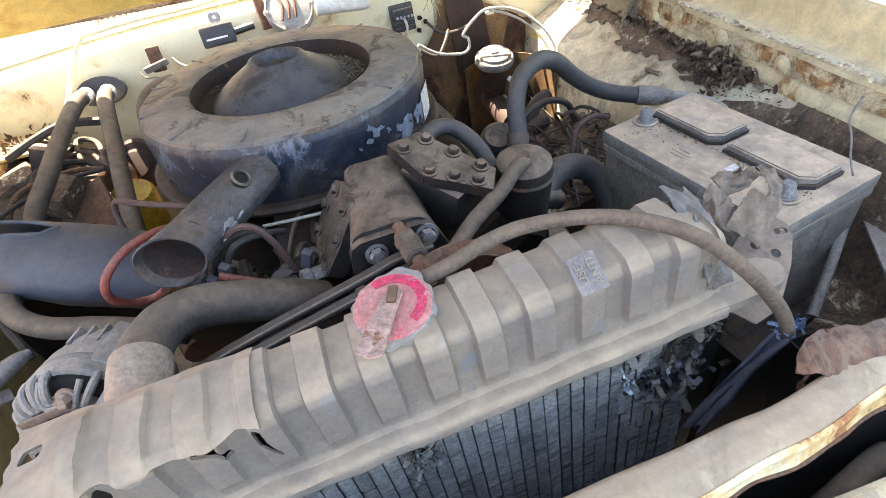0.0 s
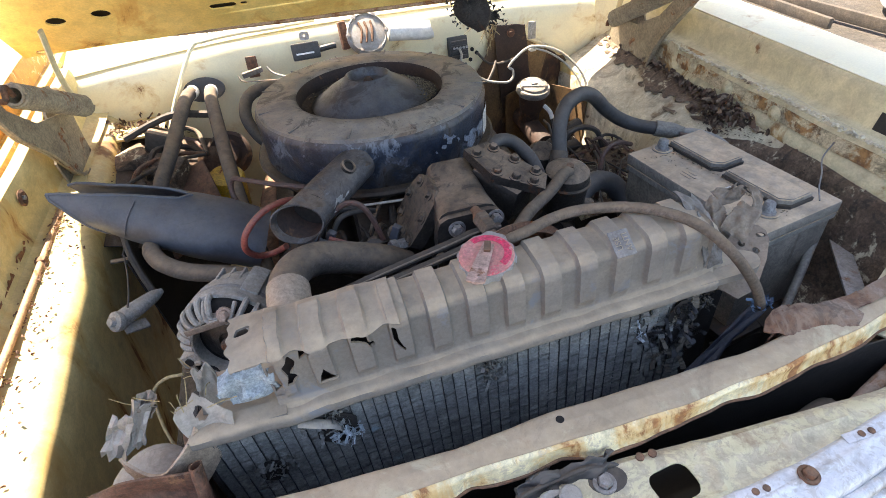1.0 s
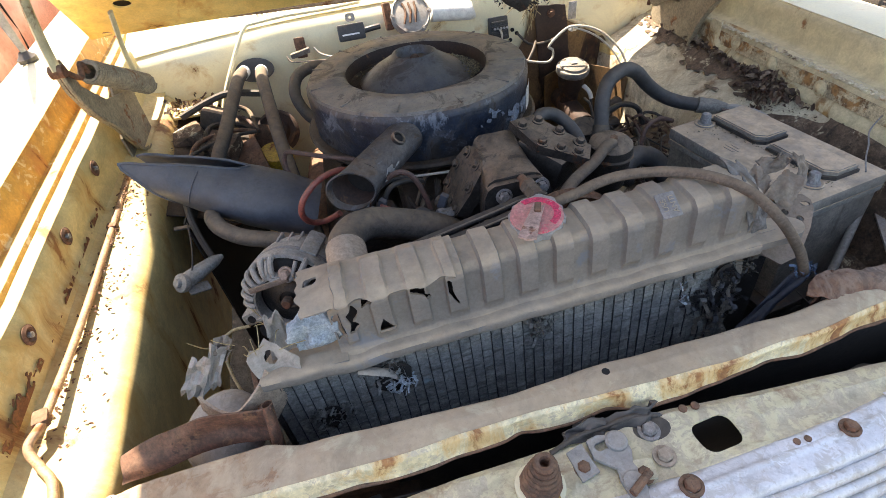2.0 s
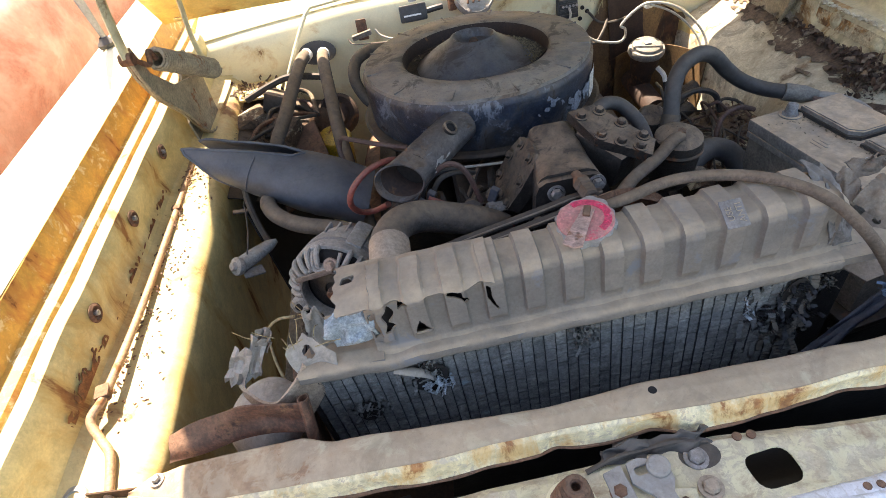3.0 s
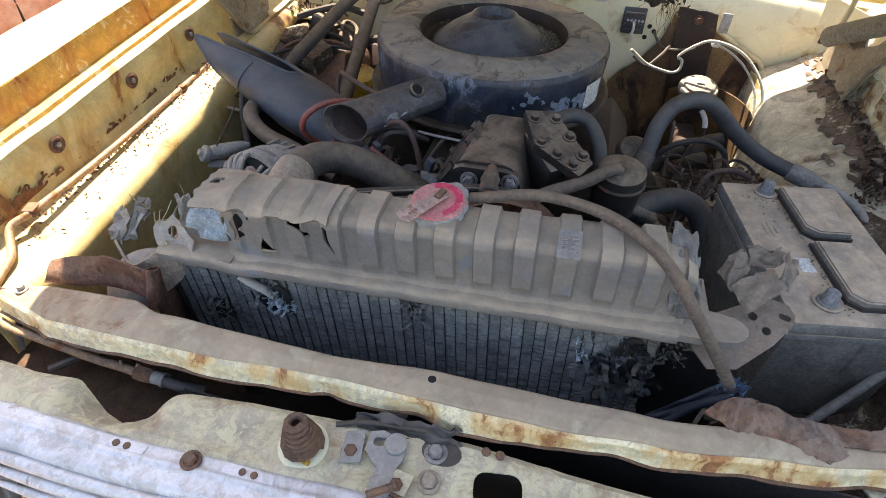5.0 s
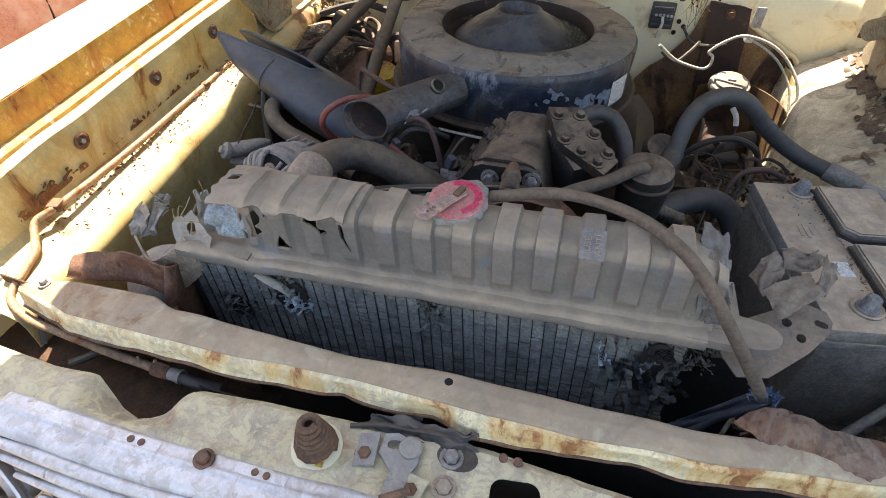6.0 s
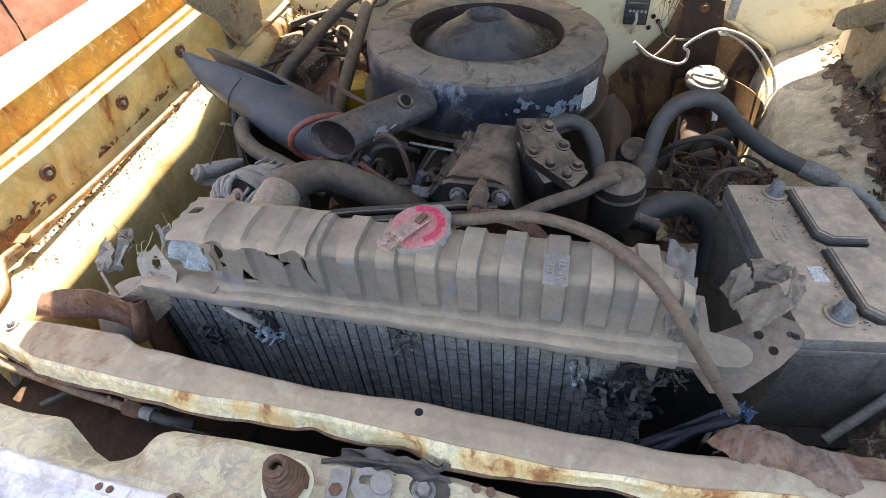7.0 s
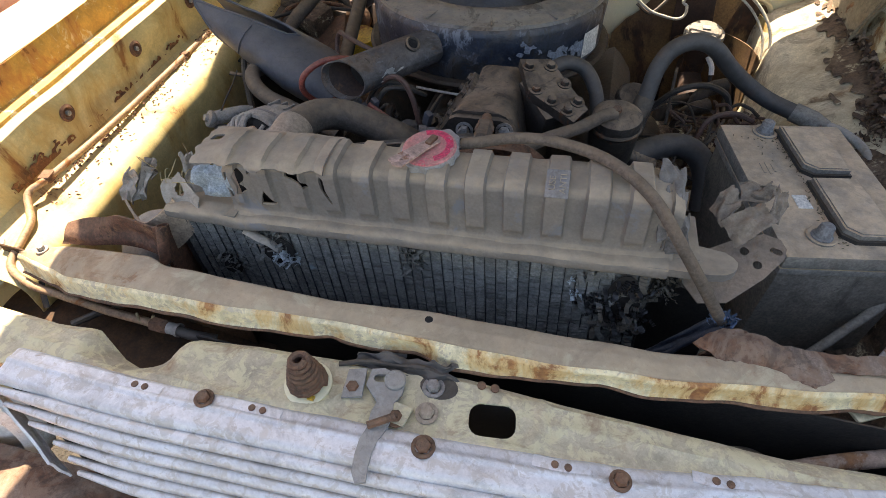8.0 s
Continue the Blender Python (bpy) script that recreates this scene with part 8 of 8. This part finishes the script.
for k in range(1750):
    if k >= 1500:
        x, y = rnd.uniform(0.555, 0.616), rnd.uniform(0.02, 0.40)
        dk = max(0.0, min(1.0, (0.36 - y) / 0.20))
        z = 0.779 - 0.46 * (0.618 - x) - 0.13 * dk * dk * (3 - 2 * dk) * max(0.0, min(1.0, (0.612 - x) / 0.05)) + rnd.uniform(0, 0.004)
    elif k < 500:
        x, y = -0.585 + abs(rnd.gauss(0, 0.06)), rnd.uniform(0.52, 0.92)
        z = 0.722 - 0.35 * (x + 0.585) + 0.075 * (y - 0.50) + rnd.uniform(0, 0.006)
    else:
        y = rnd.triangular(0.36, 0.92, 0.42)
        heap = math.exp(-((y - 0.42) / 0.09) ** 2)
        x = 0.617 - abs(rnd.gauss(0, 0.009 + 0.018 * heap))
        z = 0.778 - 0.46 * (0.618 - x) + rnd.uniform(0, 0.005)
    q = rnd.uniform(0.0009, 0.0030)
    cm4 = pose(x, y, z, rnd.uniform(-40, 40), rnd.uniform(-40, 40), rnd.uniform(0, 180))
    cv = [bm.verts.new(cm4 @ Vector(c)) for c in ((-q, -q * 0.5, 0), (q, -q * 0.4, 0), (q * 0.6, q * 0.5, 0), (-q * 0.8, q * 0.4, 0), (0, 0, q * 0.5))]
    for a, b in ((0, 1), (1, 2), (2, 3), (3, 0)):
        bm.faces.new((cv[a], cv[b], cv[4]))
    bm.faces.new((cv[3], cv[2], cv[1], cv[0]))
tagged(part("leaf_crumbs", bm, LEAF, None, "crumbled leaf litter and dirt on the ledges"), "", "litter", "", "stuff")
wire("cowl_tube", [(-0.385, 0.925, 0.900), (-0.400, 0.915, 0.885), (-0.430, 0.890, 0.84), (-0.465, 0.850, 0.78), (-0.48, 0.82, 0.74)], 0.0045, CREAM_CLEAN, "cream washer tube down the firewall", "pipe", 8)
wire("cowl_tube", [(-0.385, 0.925, 0.901), (-0.300, 0.938, 0.905), (-0.200, 0.945, 0.905), (-0.12, 0.95, 0.908)], 0.0040, CREAM_CLEAN, "cream tube along the cowl lip", "pipe", 8)

wire("fender_wire", [(0.512, 0.112, 0.797), (0.530, 0.135, 0.803), (0.556, 0.160, 0.806), (0.590, 0.195, 0.806), (0.626, 0.215, 0.815)], 0.0012, LEAD, "thin pale wire from the inner fender to the battery", "wire", 6)

# ---- debris round the radiator ----
deb = thing("torn_ducting", (-0.42, 0.02, 0.74), "shredded pale foil ducting beside the radiator", "ducting")
def foil(a, b, c, d, seed, bend):
    """A stiff foil between four corners, bent along a few sharp folds."""
    rnd = random.Random(seed)
    a, b, c, d = Vector(a), Vector(b), Vector(c), Vector(d)
    nrm = (b - a).cross(d - a).normalized()
    lift = [[rnd.uniform(-bend, bend) for _ in range(6)] for _ in range(6)]
    slip = [[(rnd.uniform(-0.05, 0.05), rnd.uniform(-0.05, 0.05)) for _ in range(6)] for _ in range(6)]

    def fn(u, v):
        i, j = round(u * 5), round(v * 5)
        uu, vv = u + slip[i][j][0], v + slip[i][j][1]
        return (a * (1 - uu) + b * uu) * (1 - vv) + (d * (1 - uu) + c * uu) * vv + nrm * lift[i][j]
    return sheet(fn, 5, 5, 0.0012)


part("scrap", foil((-0.436, 0.000, 0.778), (-0.412, -0.004, 0.772), (-0.386, 0.006, 0.822), (-0.410, 0.012, 0.820), 3, 0.006), FOIL, deb, "folded grey foil", sharp=8)
part("scrap", foil((-0.412, 0.000, 0.774), (-0.392, 0.000, 0.778), (-0.370, 0.010, 0.828), (-0.388, 0.016, 0.830), 8, 0.007), FOIL, deb, "folded grey foil", sharp=8)
part("scrap", foil((-0.392, 0.016, 0.804), (-0.374, 0.012, 0.806), (-0.362, 0.018, 0.832), (-0.380, 0.024, 0.834), 5, 0.005), TAN_STEEL, deb, "dark curled edge", sharp=8)
part("band", sheet(lambda u, v: Vector((-0.412 + 0.078 * u + 0.020 * v * (u - 0.3), -0.012 - 0.022 * math.sin(math.pi * u) + 0.004 * v, 0.785 - 0.022 * math.sin(math.pi * u) ** 0.8 + 0.018 * u - 0.055 * v)) + noise.noise_vector(Vector((u * 3, v * 3, 6))) * 0.003, 24, 12, 0.003), TAN_BAND, deb, "tan sagging band")
red = thing("rusty_deflector", (-0.38, -0.05, 0.72), "red-brown rusty sheet deflector curled at its end", "deflector")
part("sheet", sheet(lambda u, v: Vector((-0.505 + 0.170 * u, -0.062 + 0.010 * math.sin(3 * u) + 0.024 * v * (1 - 0.8 * u) + 0.006 * u, 0.728 + 0.042 * v * min(1.0, 0.45 + u) + 0.012 * u)) + noise.noise_vector(Vector((u * 3, v * 2, 3))) * 0.005, 30, 12, 0.003), RUST_SHEET, red)
part("folded_end", tube([(-0.338, -0.060, 0.735), (-0.337, -0.054, 0.755), (-0.338, -0.040, 0.782)], 0.010, 14, 6, bore=0.002, flat=0.6), RUST_SHEET, red, "curled tubular end of the deflector")
horn = thing("horn", (-0.40, -0.02, 0.72), "grey round horn behind the rusty sheet", "horn")
part("dome", lathe([(0.050, 0.0), (0.050, 0.012), (0.040, 0.026), (0.018, 0.034), (0, 0.035)], 36, aim((-0.410, 0.000, 0.694), (-0.15, -0.35, 1))), PALE_GREY, horn)
side = thing("side_shroud", (-0.36, 0.0, 0.6), "brown rusty side plate of the radiator", "plate")
part("sheet", box((0, 0, 0), (0.006, 0.09, 0.28), 0.002, pose(-0.362, -0.005, 0.625, 0, 3, 12)), RUST_SHEET, side)
bm = bmesh.new()
rnd = random.Random(61)
for k in range(12):
    a = Vector((-0.335 + rnd.gauss(0, 0.02), 0.01 + rnd.gauss(0, 0.02), 0.825 + rnd.gauss(0, 0.008)))
    b = a + Vector((rnd.gauss(-0.01, 0.014), rnd.gauss(0.01, 0.012), rnd.gauss(0.002, 0.008)))
    tube([a, a.lerp(b, 0.5) + Vector((0, 0, rnd.gauss(0.004, 0.006))), b], 0.0006, 3, 3, bm=bm)
tagged(part("dry_straw", bm, STRAW, None, "wisps of dry straw on the torn tank end"), "", "straw", "", "stuff")
wire("ground_strap", [(-0.365, 0.09, 0.775), (-0.390, 0.095, 0.768), (-0.405, 0.088, 0.755), (-0.40, 0.06, 0.73), (-0.385, 0.03, 0.715)], 0.002, STRAW, "thin pale wire beside the radiator", "wire", 6)

# right of the radiator: blue sheet, torn beam flap, struts
rag = thing("blue_wrap", (0.31, -0.01, 0.70), "torn blue plastic wrap tied round the hose end", "plastic sheet")
part("wrap", flap([(0.320, -0.010, 0.772), (0.334, -0.018, 0.764), (0.262, -0.022, 0.640), (0.243, -0.010, 0.640)], 81, 20, 5, 0.006, 0.004, 0.0012), BLUE_CLOTH, rag)
part("frayed_end", shreds(0.326, 0.770, 0.014, 0.006, 60, 71, 0.0035, -0.012), BLUE_FRAY, rag, "frayed pale blue end")
lapm = thing("torn_sheet", (0.42, -0.03, 0.74), "buckled tan sheet-metal flap behind the beam", "metal sheet")
def flap_z(x, y):
    """The torn sheet rides over the beam's back edge, buckles, and lifts at its pointed tip."""
    z = 0.766 + 0.012 * max(0.0, min(1.0, (y + 0.085) / 0.05)) + 0.05 * max(0.0, x - 0.36) * 0.4
    z += 0.007 * near(x, y, [(0.318, -0.052), (0.350, -0.050), (0.400, -0.062)], 0.020)
    return z + 0.004 * noise.noise(Vector((x * 60, y * 60, 2))) + 0.003 * noise.noise(Vector((x * 150, y * 150, 5)))


part("flap", shaped([(0.292, -0.056), (0.305, -0.042), (0.320, -0.034), (0.338, -0.030), (0.356, -0.034), (0.374, -0.040), (0.430, -0.040), (0.520, -0.020), (0.600, 0.000), (0.600, -0.020), (0.520, -0.040), (0.452, -0.054), (0.418, -0.058), (0.421, -0.066), (0.404, -0.079), (0.386, -0.076), (0.372, -0.077), (0.356, -0.071), (0.346, -0.073), (0.330, -0.066), (0.318, -0.070), (0.306, -0.062)], [], 0.0045, flap_z, 0.002), RUSTY_FLAP, lapm, "rust-bitten flap bent over the beam")
part("flap", flap([(0.300, -0.060, 0.742), (0.335, -0.040, 0.742), (0.340, -0.028, 0.778), (0.300, -0.050, 0.774)], 43, 10, 8, 0.006, 0.005, 0.002), RUST_SHEET, lapm, "dark rusty folded corner")
# Two black panels added where the gaps beside the core lie in shade.
part("side_closing_panel", box((0.308, 0.082, 0.53), (0.106, 0.008, 0.46), 0.002), SHADE_RUBBER_BLACK, car, "added black panel painting the shade beside the core")
part("side_closing_panel", box((0.465, 0.072, 0.44), (0.20, 0.008, 0.29), 0.002), SHADE_RUBBER_BLACK, car, "added black panel painting the shade below the battery")
wire("support_rod", [(0.470, 0.060, 0.640), (0.510, 0.090, 0.676), (0.545, 0.118, 0.706)], 0.0062, CAP_GREY, "grey support rod beside the battery", "rod", 12)
strap = part("strut", box((0, 0, 0), (0.028, 0.20, 0.004), 0.001, pose(0.555, 0.060, 0.70, -6, 4, -38)), STEEL, None, "flat grey brace strap")
tagged(strap, "", "brace")
strap2 = part("strut", box((0, 0, 0), (0.040, 0.26, 0.004), 0.001, pose(0.56, -0.005, 0.735, 0, 0, -62)), CREAM_STAINED, None, "flat stained brace strap")
tagged(strap2, "", "brace")
wire("lower_tube", [(0.36, -0.135, 0.66), (0.44, -0.110, 0.69), (0.52, -0.085, 0.70), (0.60, -0.06, 0.70)], 0.009, PINK_TUBE, "pinkish pipe below the beam", "pipe", 10)
wire("lower_hose", [(0.30, -0.12, 0.62), (0.36, -0.11, 0.66), (0.40, -0.10, 0.64), (0.42, -0.09, 0.60)], 0.012, RUBBER, "dark hose below the beam", "hose", 10)

# ---- latch and springs on the front panel ----
cone = thing("hood_bumper_spring", (-0.082, -0.178, 0.742), "rusty conical hood spring on a pale seat", "spring")
cm = Matrix.Translation((-0.082, -0.180, 0.742)) @ pose(0, 0, 0, 4, 2, 0) @ Matrix.Scale(0.88, 4)
part("seat", lathe([(0.028, 0.0), (0.028, 0.003), (0.020, 0.0045), (0, 0.0045)], 32, cm), CREAM_CLEAN, cone, "pale round seat")
part("cone_core", lathe([(0.0165, 0.003), (0.0140, 0.020), (0.0100, 0.036), (0.0066, 0.052), (0.0050, 0.054), (0.005, 0.044), (0, 0.044)], 24, cm), RUST, cone)
coil = []
for k in range(7 * 12 + 1):
    f = k / 84
    r = 0.0205 - 0.0125 * f ** 1.2
    coil.append(cm @ Vector((r * math.cos(k * math.pi / 6), r * math.sin(k * math.pi / 6), 0.006 + 0.054 * f)))
part("coil", tube(coil, 0.0036, 7, 1), RUST, cone, "coiled rusty wire")
part("brass_tab", box((0.012, -0.018, 0.006), (0.008, 0.006, 0.004), 0.001, cm), YELLOW, cone, "small brass tab")

latch = thing("hood_latch", (-0.005, -0.19, 0.742), "grey steel hood latch lever with rusty screws", "latch")
lm = Matrix.Translation((-0.008, -0.168, 0.7475)) @ pose(0, 0, 0, 0, 0, 0)
lev = [(-0.014, 0.018), (-0.002, 0.022), (0.014, 0.018), (0.024, 0.010), (0.025, -0.002), (0.020, -0.014), (0.023, -0.026), (0.022, -0.040), (0.018, -0.052), (0.016, -0.066), (0.017, -0.080), (0.020, -0.093), (0.011, -0.097), (0.004, -0.088), (0.001, -0.072), (0.000, -0.056), (0.003, -0.044), (0.001, -0.028), (0.003, -0.016), (-0.005, -0.009), (-0.014, -0.001)]
part("lever", plate(lev, [rrect(0.000, 0.010, 0.018, 0.009, 0.004, 3, 10)], 0.004, lm), PALE_GREY, latch, "flat grey lever with a slot")
part("boss", lathe([(0.011, 0), (0.011, 0.004), (0.009, 0.006), (0, 0.006)], 24, lm @ Matrix.Translation((0.014, 0.010, 0))), PALE_GREY, latch, "round boss")
part("boss", lathe([(0.010, 0), (0.010, 0.002), (0.006, 0.003), (0, 0.003)], 24, lm @ Matrix.Translation((0.012, -0.032, 0))), PALE_GREY, latch, "round boss")
part("base_plate", plate([(-0.038, 0.012), (-0.020, 0.018), (-0.014, -0.014), (-0.034, -0.020)], [], 0.003, lm @ Matrix.Translation((0, 0, -0.001))), PALE_GREY, latch)
part("base_plate", plate([(0.012, -0.010), (0.040, -0.014), (0.036, -0.034), (0.010, -0.030)], [], 0.003, lm @ Matrix.Translation((0, 0, -0.001))), PANEL, latch)
for x, y, m, r in ((-0.027, -0.006, RUST, 0.0065), (0.026, -0.026, RUST, 0.0065), (0.053, 0.015, STEEL, 0.0075), (0.054, -0.014, NECK, 0.0075), (0.061, -0.049, RUST, 0.0075), (-0.168, -0.056, RUST, 0.0065), (0.240, -0.035, RUST, 0.0065)):
    part("bolt", bolt_bm(lm @ Vector((x, y, -0.0015 if y < -0.03 else -0.0055)), (0, 0, 1), r, 0.007, 1.55, roll=17), m, latch, "rusty screw" if m is RUST else "zinc bolt with washer")
part("rusty_pin", tube([lm @ Vector((0.004, -0.044, 0.004)), lm @ Vector((0.016, -0.037, 0.006)), lm @ Vector((0.028, -0.030, 0.008))], 0.004, 8, 3), RUST, latch, "rusty coil pin")
cable = thing("latch_cable", (0.0, -0.13, 0.735), "grey rubber boot and cable under the beam", "cable")
part("boot", crumple(flap([(-0.050, -0.146, 0.738), (0.066, -0.142, 0.737), (0.060, -0.124, 0.744), (-0.040, -0.130, 0.746)], 63, 26, 8, 0.006, 0.008, 0.003), 0.004, 70, 2), HOSE_BLUE, cable, "crumpled torn rubber over the latch cable")
part("cable", tube([(-0.060, -0.150, 0.742), (-0.030, -0.143, 0.748), (0.000, -0.138, 0.744), (0.030, -0.137, 0.749), (0.062, -0.138, 0.742)], 0.0030, 8, 6, wob=0.4), BLACK_WIRE, cable, "black cable")
part("grommet", tube([(-0.02, -0.130, 0.732), (-0.012, -0.118, 0.732), (0.0, -0.11, 0.73)], 0.008, 10, 4), PALE_GREY, cable)
part("stain", plate(circle(0.050, -0.150, 0.020, 18, 0.014), [], 0.0008, Matrix.Translation((0, 0, 0.7418))), BLACK, front_panel, "black grease stain")
for x in (0.092, 0.106):
    part("plug", lathe([(0.0045, 0), (0.0045, 0.002), (0, 0.003)], 12, Matrix.Translation((x, -0.138, 0.741))), RUST, front_panel, "rusty hole plug")

# ---- bright grille ----
grille = thing("grille", (0, -0.25, 0.6), "dull chrome grille with long horizontal bars", "grille")
EDGE = [(-0.42, -0.220), (-0.25, -0.221), (-0.126, -0.215), (0.0, -0.209), (0.17, -0.197), (0.235, -0.190), (0.38, -0.166), (0.64, -0.115)]


def strip_pt(u, v):
    """The pressed top strip: a flat ledge with a low ridge, rolled down at the front."""
    x = -0.412 + 1.05 * u
    y0 = tab(x, EDGE)
    prof = [(0.004, 0.7400), (0.0, 0.7445), (-0.010, 0.7452), (-0.0125, 0.7470), (-0.0155, 0.7470), (-0.018, 0.7450), (-0.033, 0.7440), (-0.037, 0.7410), (-0.0385, 0.7330)]
    y, z = lerp_profile(prof, v)
    return Vector((x, y0 + y, z)) + noise.noise_vector(Vector((x, y, 0)) * 25) * 0.0008


part("top_strip", sheet(strip_pt, 90, 24, 0.0015), CHROME, grille, "flat chrome top strip with a pressed ridge")
for k in range(6):
    x0, dy, z = (-0.428, -0.402, -0.372, -0.342, -0.325, -0.315)[k], -0.043 - 0.0075 * k, 0.7290 - 0.0140 * k
    line = [(x0 + (0.64 - x0) * i / 14, tab(x0 + (0.64 - x0) * i / 14, EDGE) + dy, z) for i in range(15)]
    part("bar", tube(line, 0.0066, 12, 4, rads=[0.003, 0.0066] + [0.0066] * 12, flat=1.15), CHROME, grille, "long chrome bar tapering at its end")
# Dark sheet that paints the shade between the bars.
part("mesh_backing", sheet(lambda u, v: Vector((-0.400 + 0.10 * v + (1.04 - 0.10 * v) * u, tab(-0.40 + 1.04 * u, EDGE) - 0.036 - 0.040 * v, 0.728 - 0.085 * v)), 30, 4, 0.002), HOLE_SHADE, grille, "dark sheet painting the shade between the bars")
part("end_cap", sheet(lambda u, v: Vector((-0.436 + 0.085 * v + 0.010 * u, -0.258 - 0.045 * v, 0.735 - 0.070 * v - 0.030 * u)) + noise.noise_vector(Vector((u, v, 1)) * 3) * 0.002, 8, 12, 0.003), CHROME, grille, "slanted chrome end piece")
for x in (-0.250, -0.118, 0.18, 0.32):
    y = tab(x, EDGE)
    part("strip_joint", box((x, y - 0.0062, 0.7454), (0.052, 0.0105, 0.0008), 0.0003), CHROME, grille, "dull joint plate")
    for dx in (-0.006, 0.006):
        part("rivet_hole", lathe([(0.0036, 0), (0.0036, 0.0012), (0, 0.0012)], 10, Matrix.Translation((x + dx, y - 0.0062, 0.7458))), RUST, grille)
lamp = thing("headlight_surround", (-0.52, -0.28, 0.6), "pale chrome headlight surround", "headlight")
part("ring", lathe([(0.10, 0.0), (0.095, 0.02), (0.080, 0.026), (0.078, 0.0)], 40, aim((-0.520, -0.262, 0.632), (0.1, -1, 0.1))), CHROME, lamp)
part("lens", lathe([(0.078, 0.004), (0.05, 0.016), (0, 0.020)], 32, aim((-0.520, -0.262, 0.632), (0.1, -1, 0.1))), WHITE, lamp, "pale glass lens")
bumper = thing("bumper", (0, -0.40, 0.42), "dull brown weathered front bumper", "bumper")
part("face", sheet(lambda u, v: Vector((-0.92 + 1.84 * u, -0.47 + 0.12 * (2 * u - 1) ** 4 - 0.03 * math.sin(math.pi * v), 0.625 - 0.16 * v)), 30, 10, 0.004), RUSTY_FLAP, bumper)
part("top_ledge", sheet(lambda u, v: Vector((-0.90 + 1.80 * u, -0.285 - 0.185 * v + 0.12 * (2 * u - 1) ** 4 * v, 0.612 + 0.013 * v + 0.010 * math.sin(math.pi * v))), 40, 12, 0.003), RUSTY_FLAP, bumper, "rust-washed brown top of the bumper")

# ---- antenna on the fender ----
ant = thing("antenna", (-0.80, 0.82, 0.93), "short fender antenna with a black base", "antenna")
part("base", lathe([(0.018, 0), (0.019, 0.008), (0.012, 0.014), (0.008, 0.02)], 18, aim((-0.800, 0.820, 0.925), (-0.1, -0.05, 1))), BLACK, ant, "black rubber base")
part("mast", tube([(-0.800, 0.820, 0.945), (-0.806, 0.815, 1.02), (-0.815, 0.81, 1.12), (-0.83, 0.80, 1.3)], 0.006, 10, 4, rads=[0.006, 0.009, 0.008, 0.003]), PALE_GREY, ant, "chrome mast")

# ---- surroundings ----
redcar = thing("parked_car", (-2.1, 1.2, 0), "faded red car with peeling paint parked alongside", "car")


def red_side(u, v):
    prof = [(-1.48, 0.25), (-1.42, 0.45), (-1.40, 0.70), (-1.44, 0.90), (-1.52, 0.98), (-1.66, 1.28), (-1.9, 1.38), (-2.6, 1.40)]
    x, z = lerp_profile(prof, v)
    return Vector((x, -1.6 + 4.6 * u, z))


part("body_side", sheet(red_side, 24, 40, 0.004), RED_CAR, redcar)
part("door_seam", tube([red_side(0.52, k / 10 * 0.62) + Vector((0.002, 0, 0)) for k in range(11)], 0.004, 6, 3), HOLE_SHADE, redcar, "dark door seam")
part("door_seam", tube([red_side(0.80, k / 10 * 0.62) + Vector((0.002, 0, 0)) for k in range(11)], 0.004, 6, 3), HOLE_SHADE, redcar, "dark door seam")
for wy in (-0.7, 1.9):
    part("wheel", lathe([(0.0, 0.0), (0.28, 0.0), (0.31, 0.03), (0.31, 0.15), (0.28, 0.18), (0, 0.18)], 32, aim((-1.50, wy, 0.29), (-1, 0, 0))), RUBBER, redcar, "dusty black tyre")
part("door_handle", box((-1.405, 1.15, 0.84), (0.03, 0.14, 0.03), 0.008), CHROME, redcar)
for k, (x0, y0, x1, y1, w) in enumerate(((3.10, 3.90, 3.36, 1.95, 0.14), (2.95, 3.60, 3.02, 2.40, 0.12), (2.90, 3.95, 2.62, 2.75, 0.10))):
    a, b = Vector((x0, y0, 0.05 + 0.045 * (k % 3))), Vector((x1, y1, 0.05 + 0.02 * (k % 2)))
    pl = part("timber_plank", box((0, 0, 0), (0.55 * w, 0.035, (b - a).length), 0.006, aim(a.lerp(b, 0.5), b - a, 90)), TIMBER, None, "weathered timber plank lying in the yard")
    tagged(pl, "", "plank", "planks")
bench = thing("plastic_crate", (3.9, 2.5, 0), "white plastic panel with square holes lying on the ground", "crate")
part("panel", sheet(lambda u, v: Vector((3.62 + 0.55 * u + 0.30 * v - 0.30 * math.sin(3.1 * u) * (1 - v), 2.05 + 0.95 * u - 0.10 * v + 0.06 * math.sin(3.1 * u), 0.02 + 0.10 * math.sin(2.5 * v) + 0.12 * u)), 24, 16, 0.02, lambda u, v: not (int(u * 24) % 4 == 1 and int(v * 16) in (4, 8, 12))), WHITE, bench)
post = part("red_post", tube([(1.90, 1.15, 0.0), (2.02, 1.20, 0.39), (2.205, 1.30, 0.55), (2.45, 1.42, 0.78)], 0.030, 16, 3), RED_POST, None, "red painted steel post")
tagged(post, "", "post")
wallr = part("red_wall", box((6.0, 6.5, 1.0), (0.3, 9.0, 2.0), 0.02, pose(0, 0, 0, 0, 0, 0)), RED_CAR, None, "faded red wall far across the yard")
tagged(wallr, "", "wall", "", "structure")
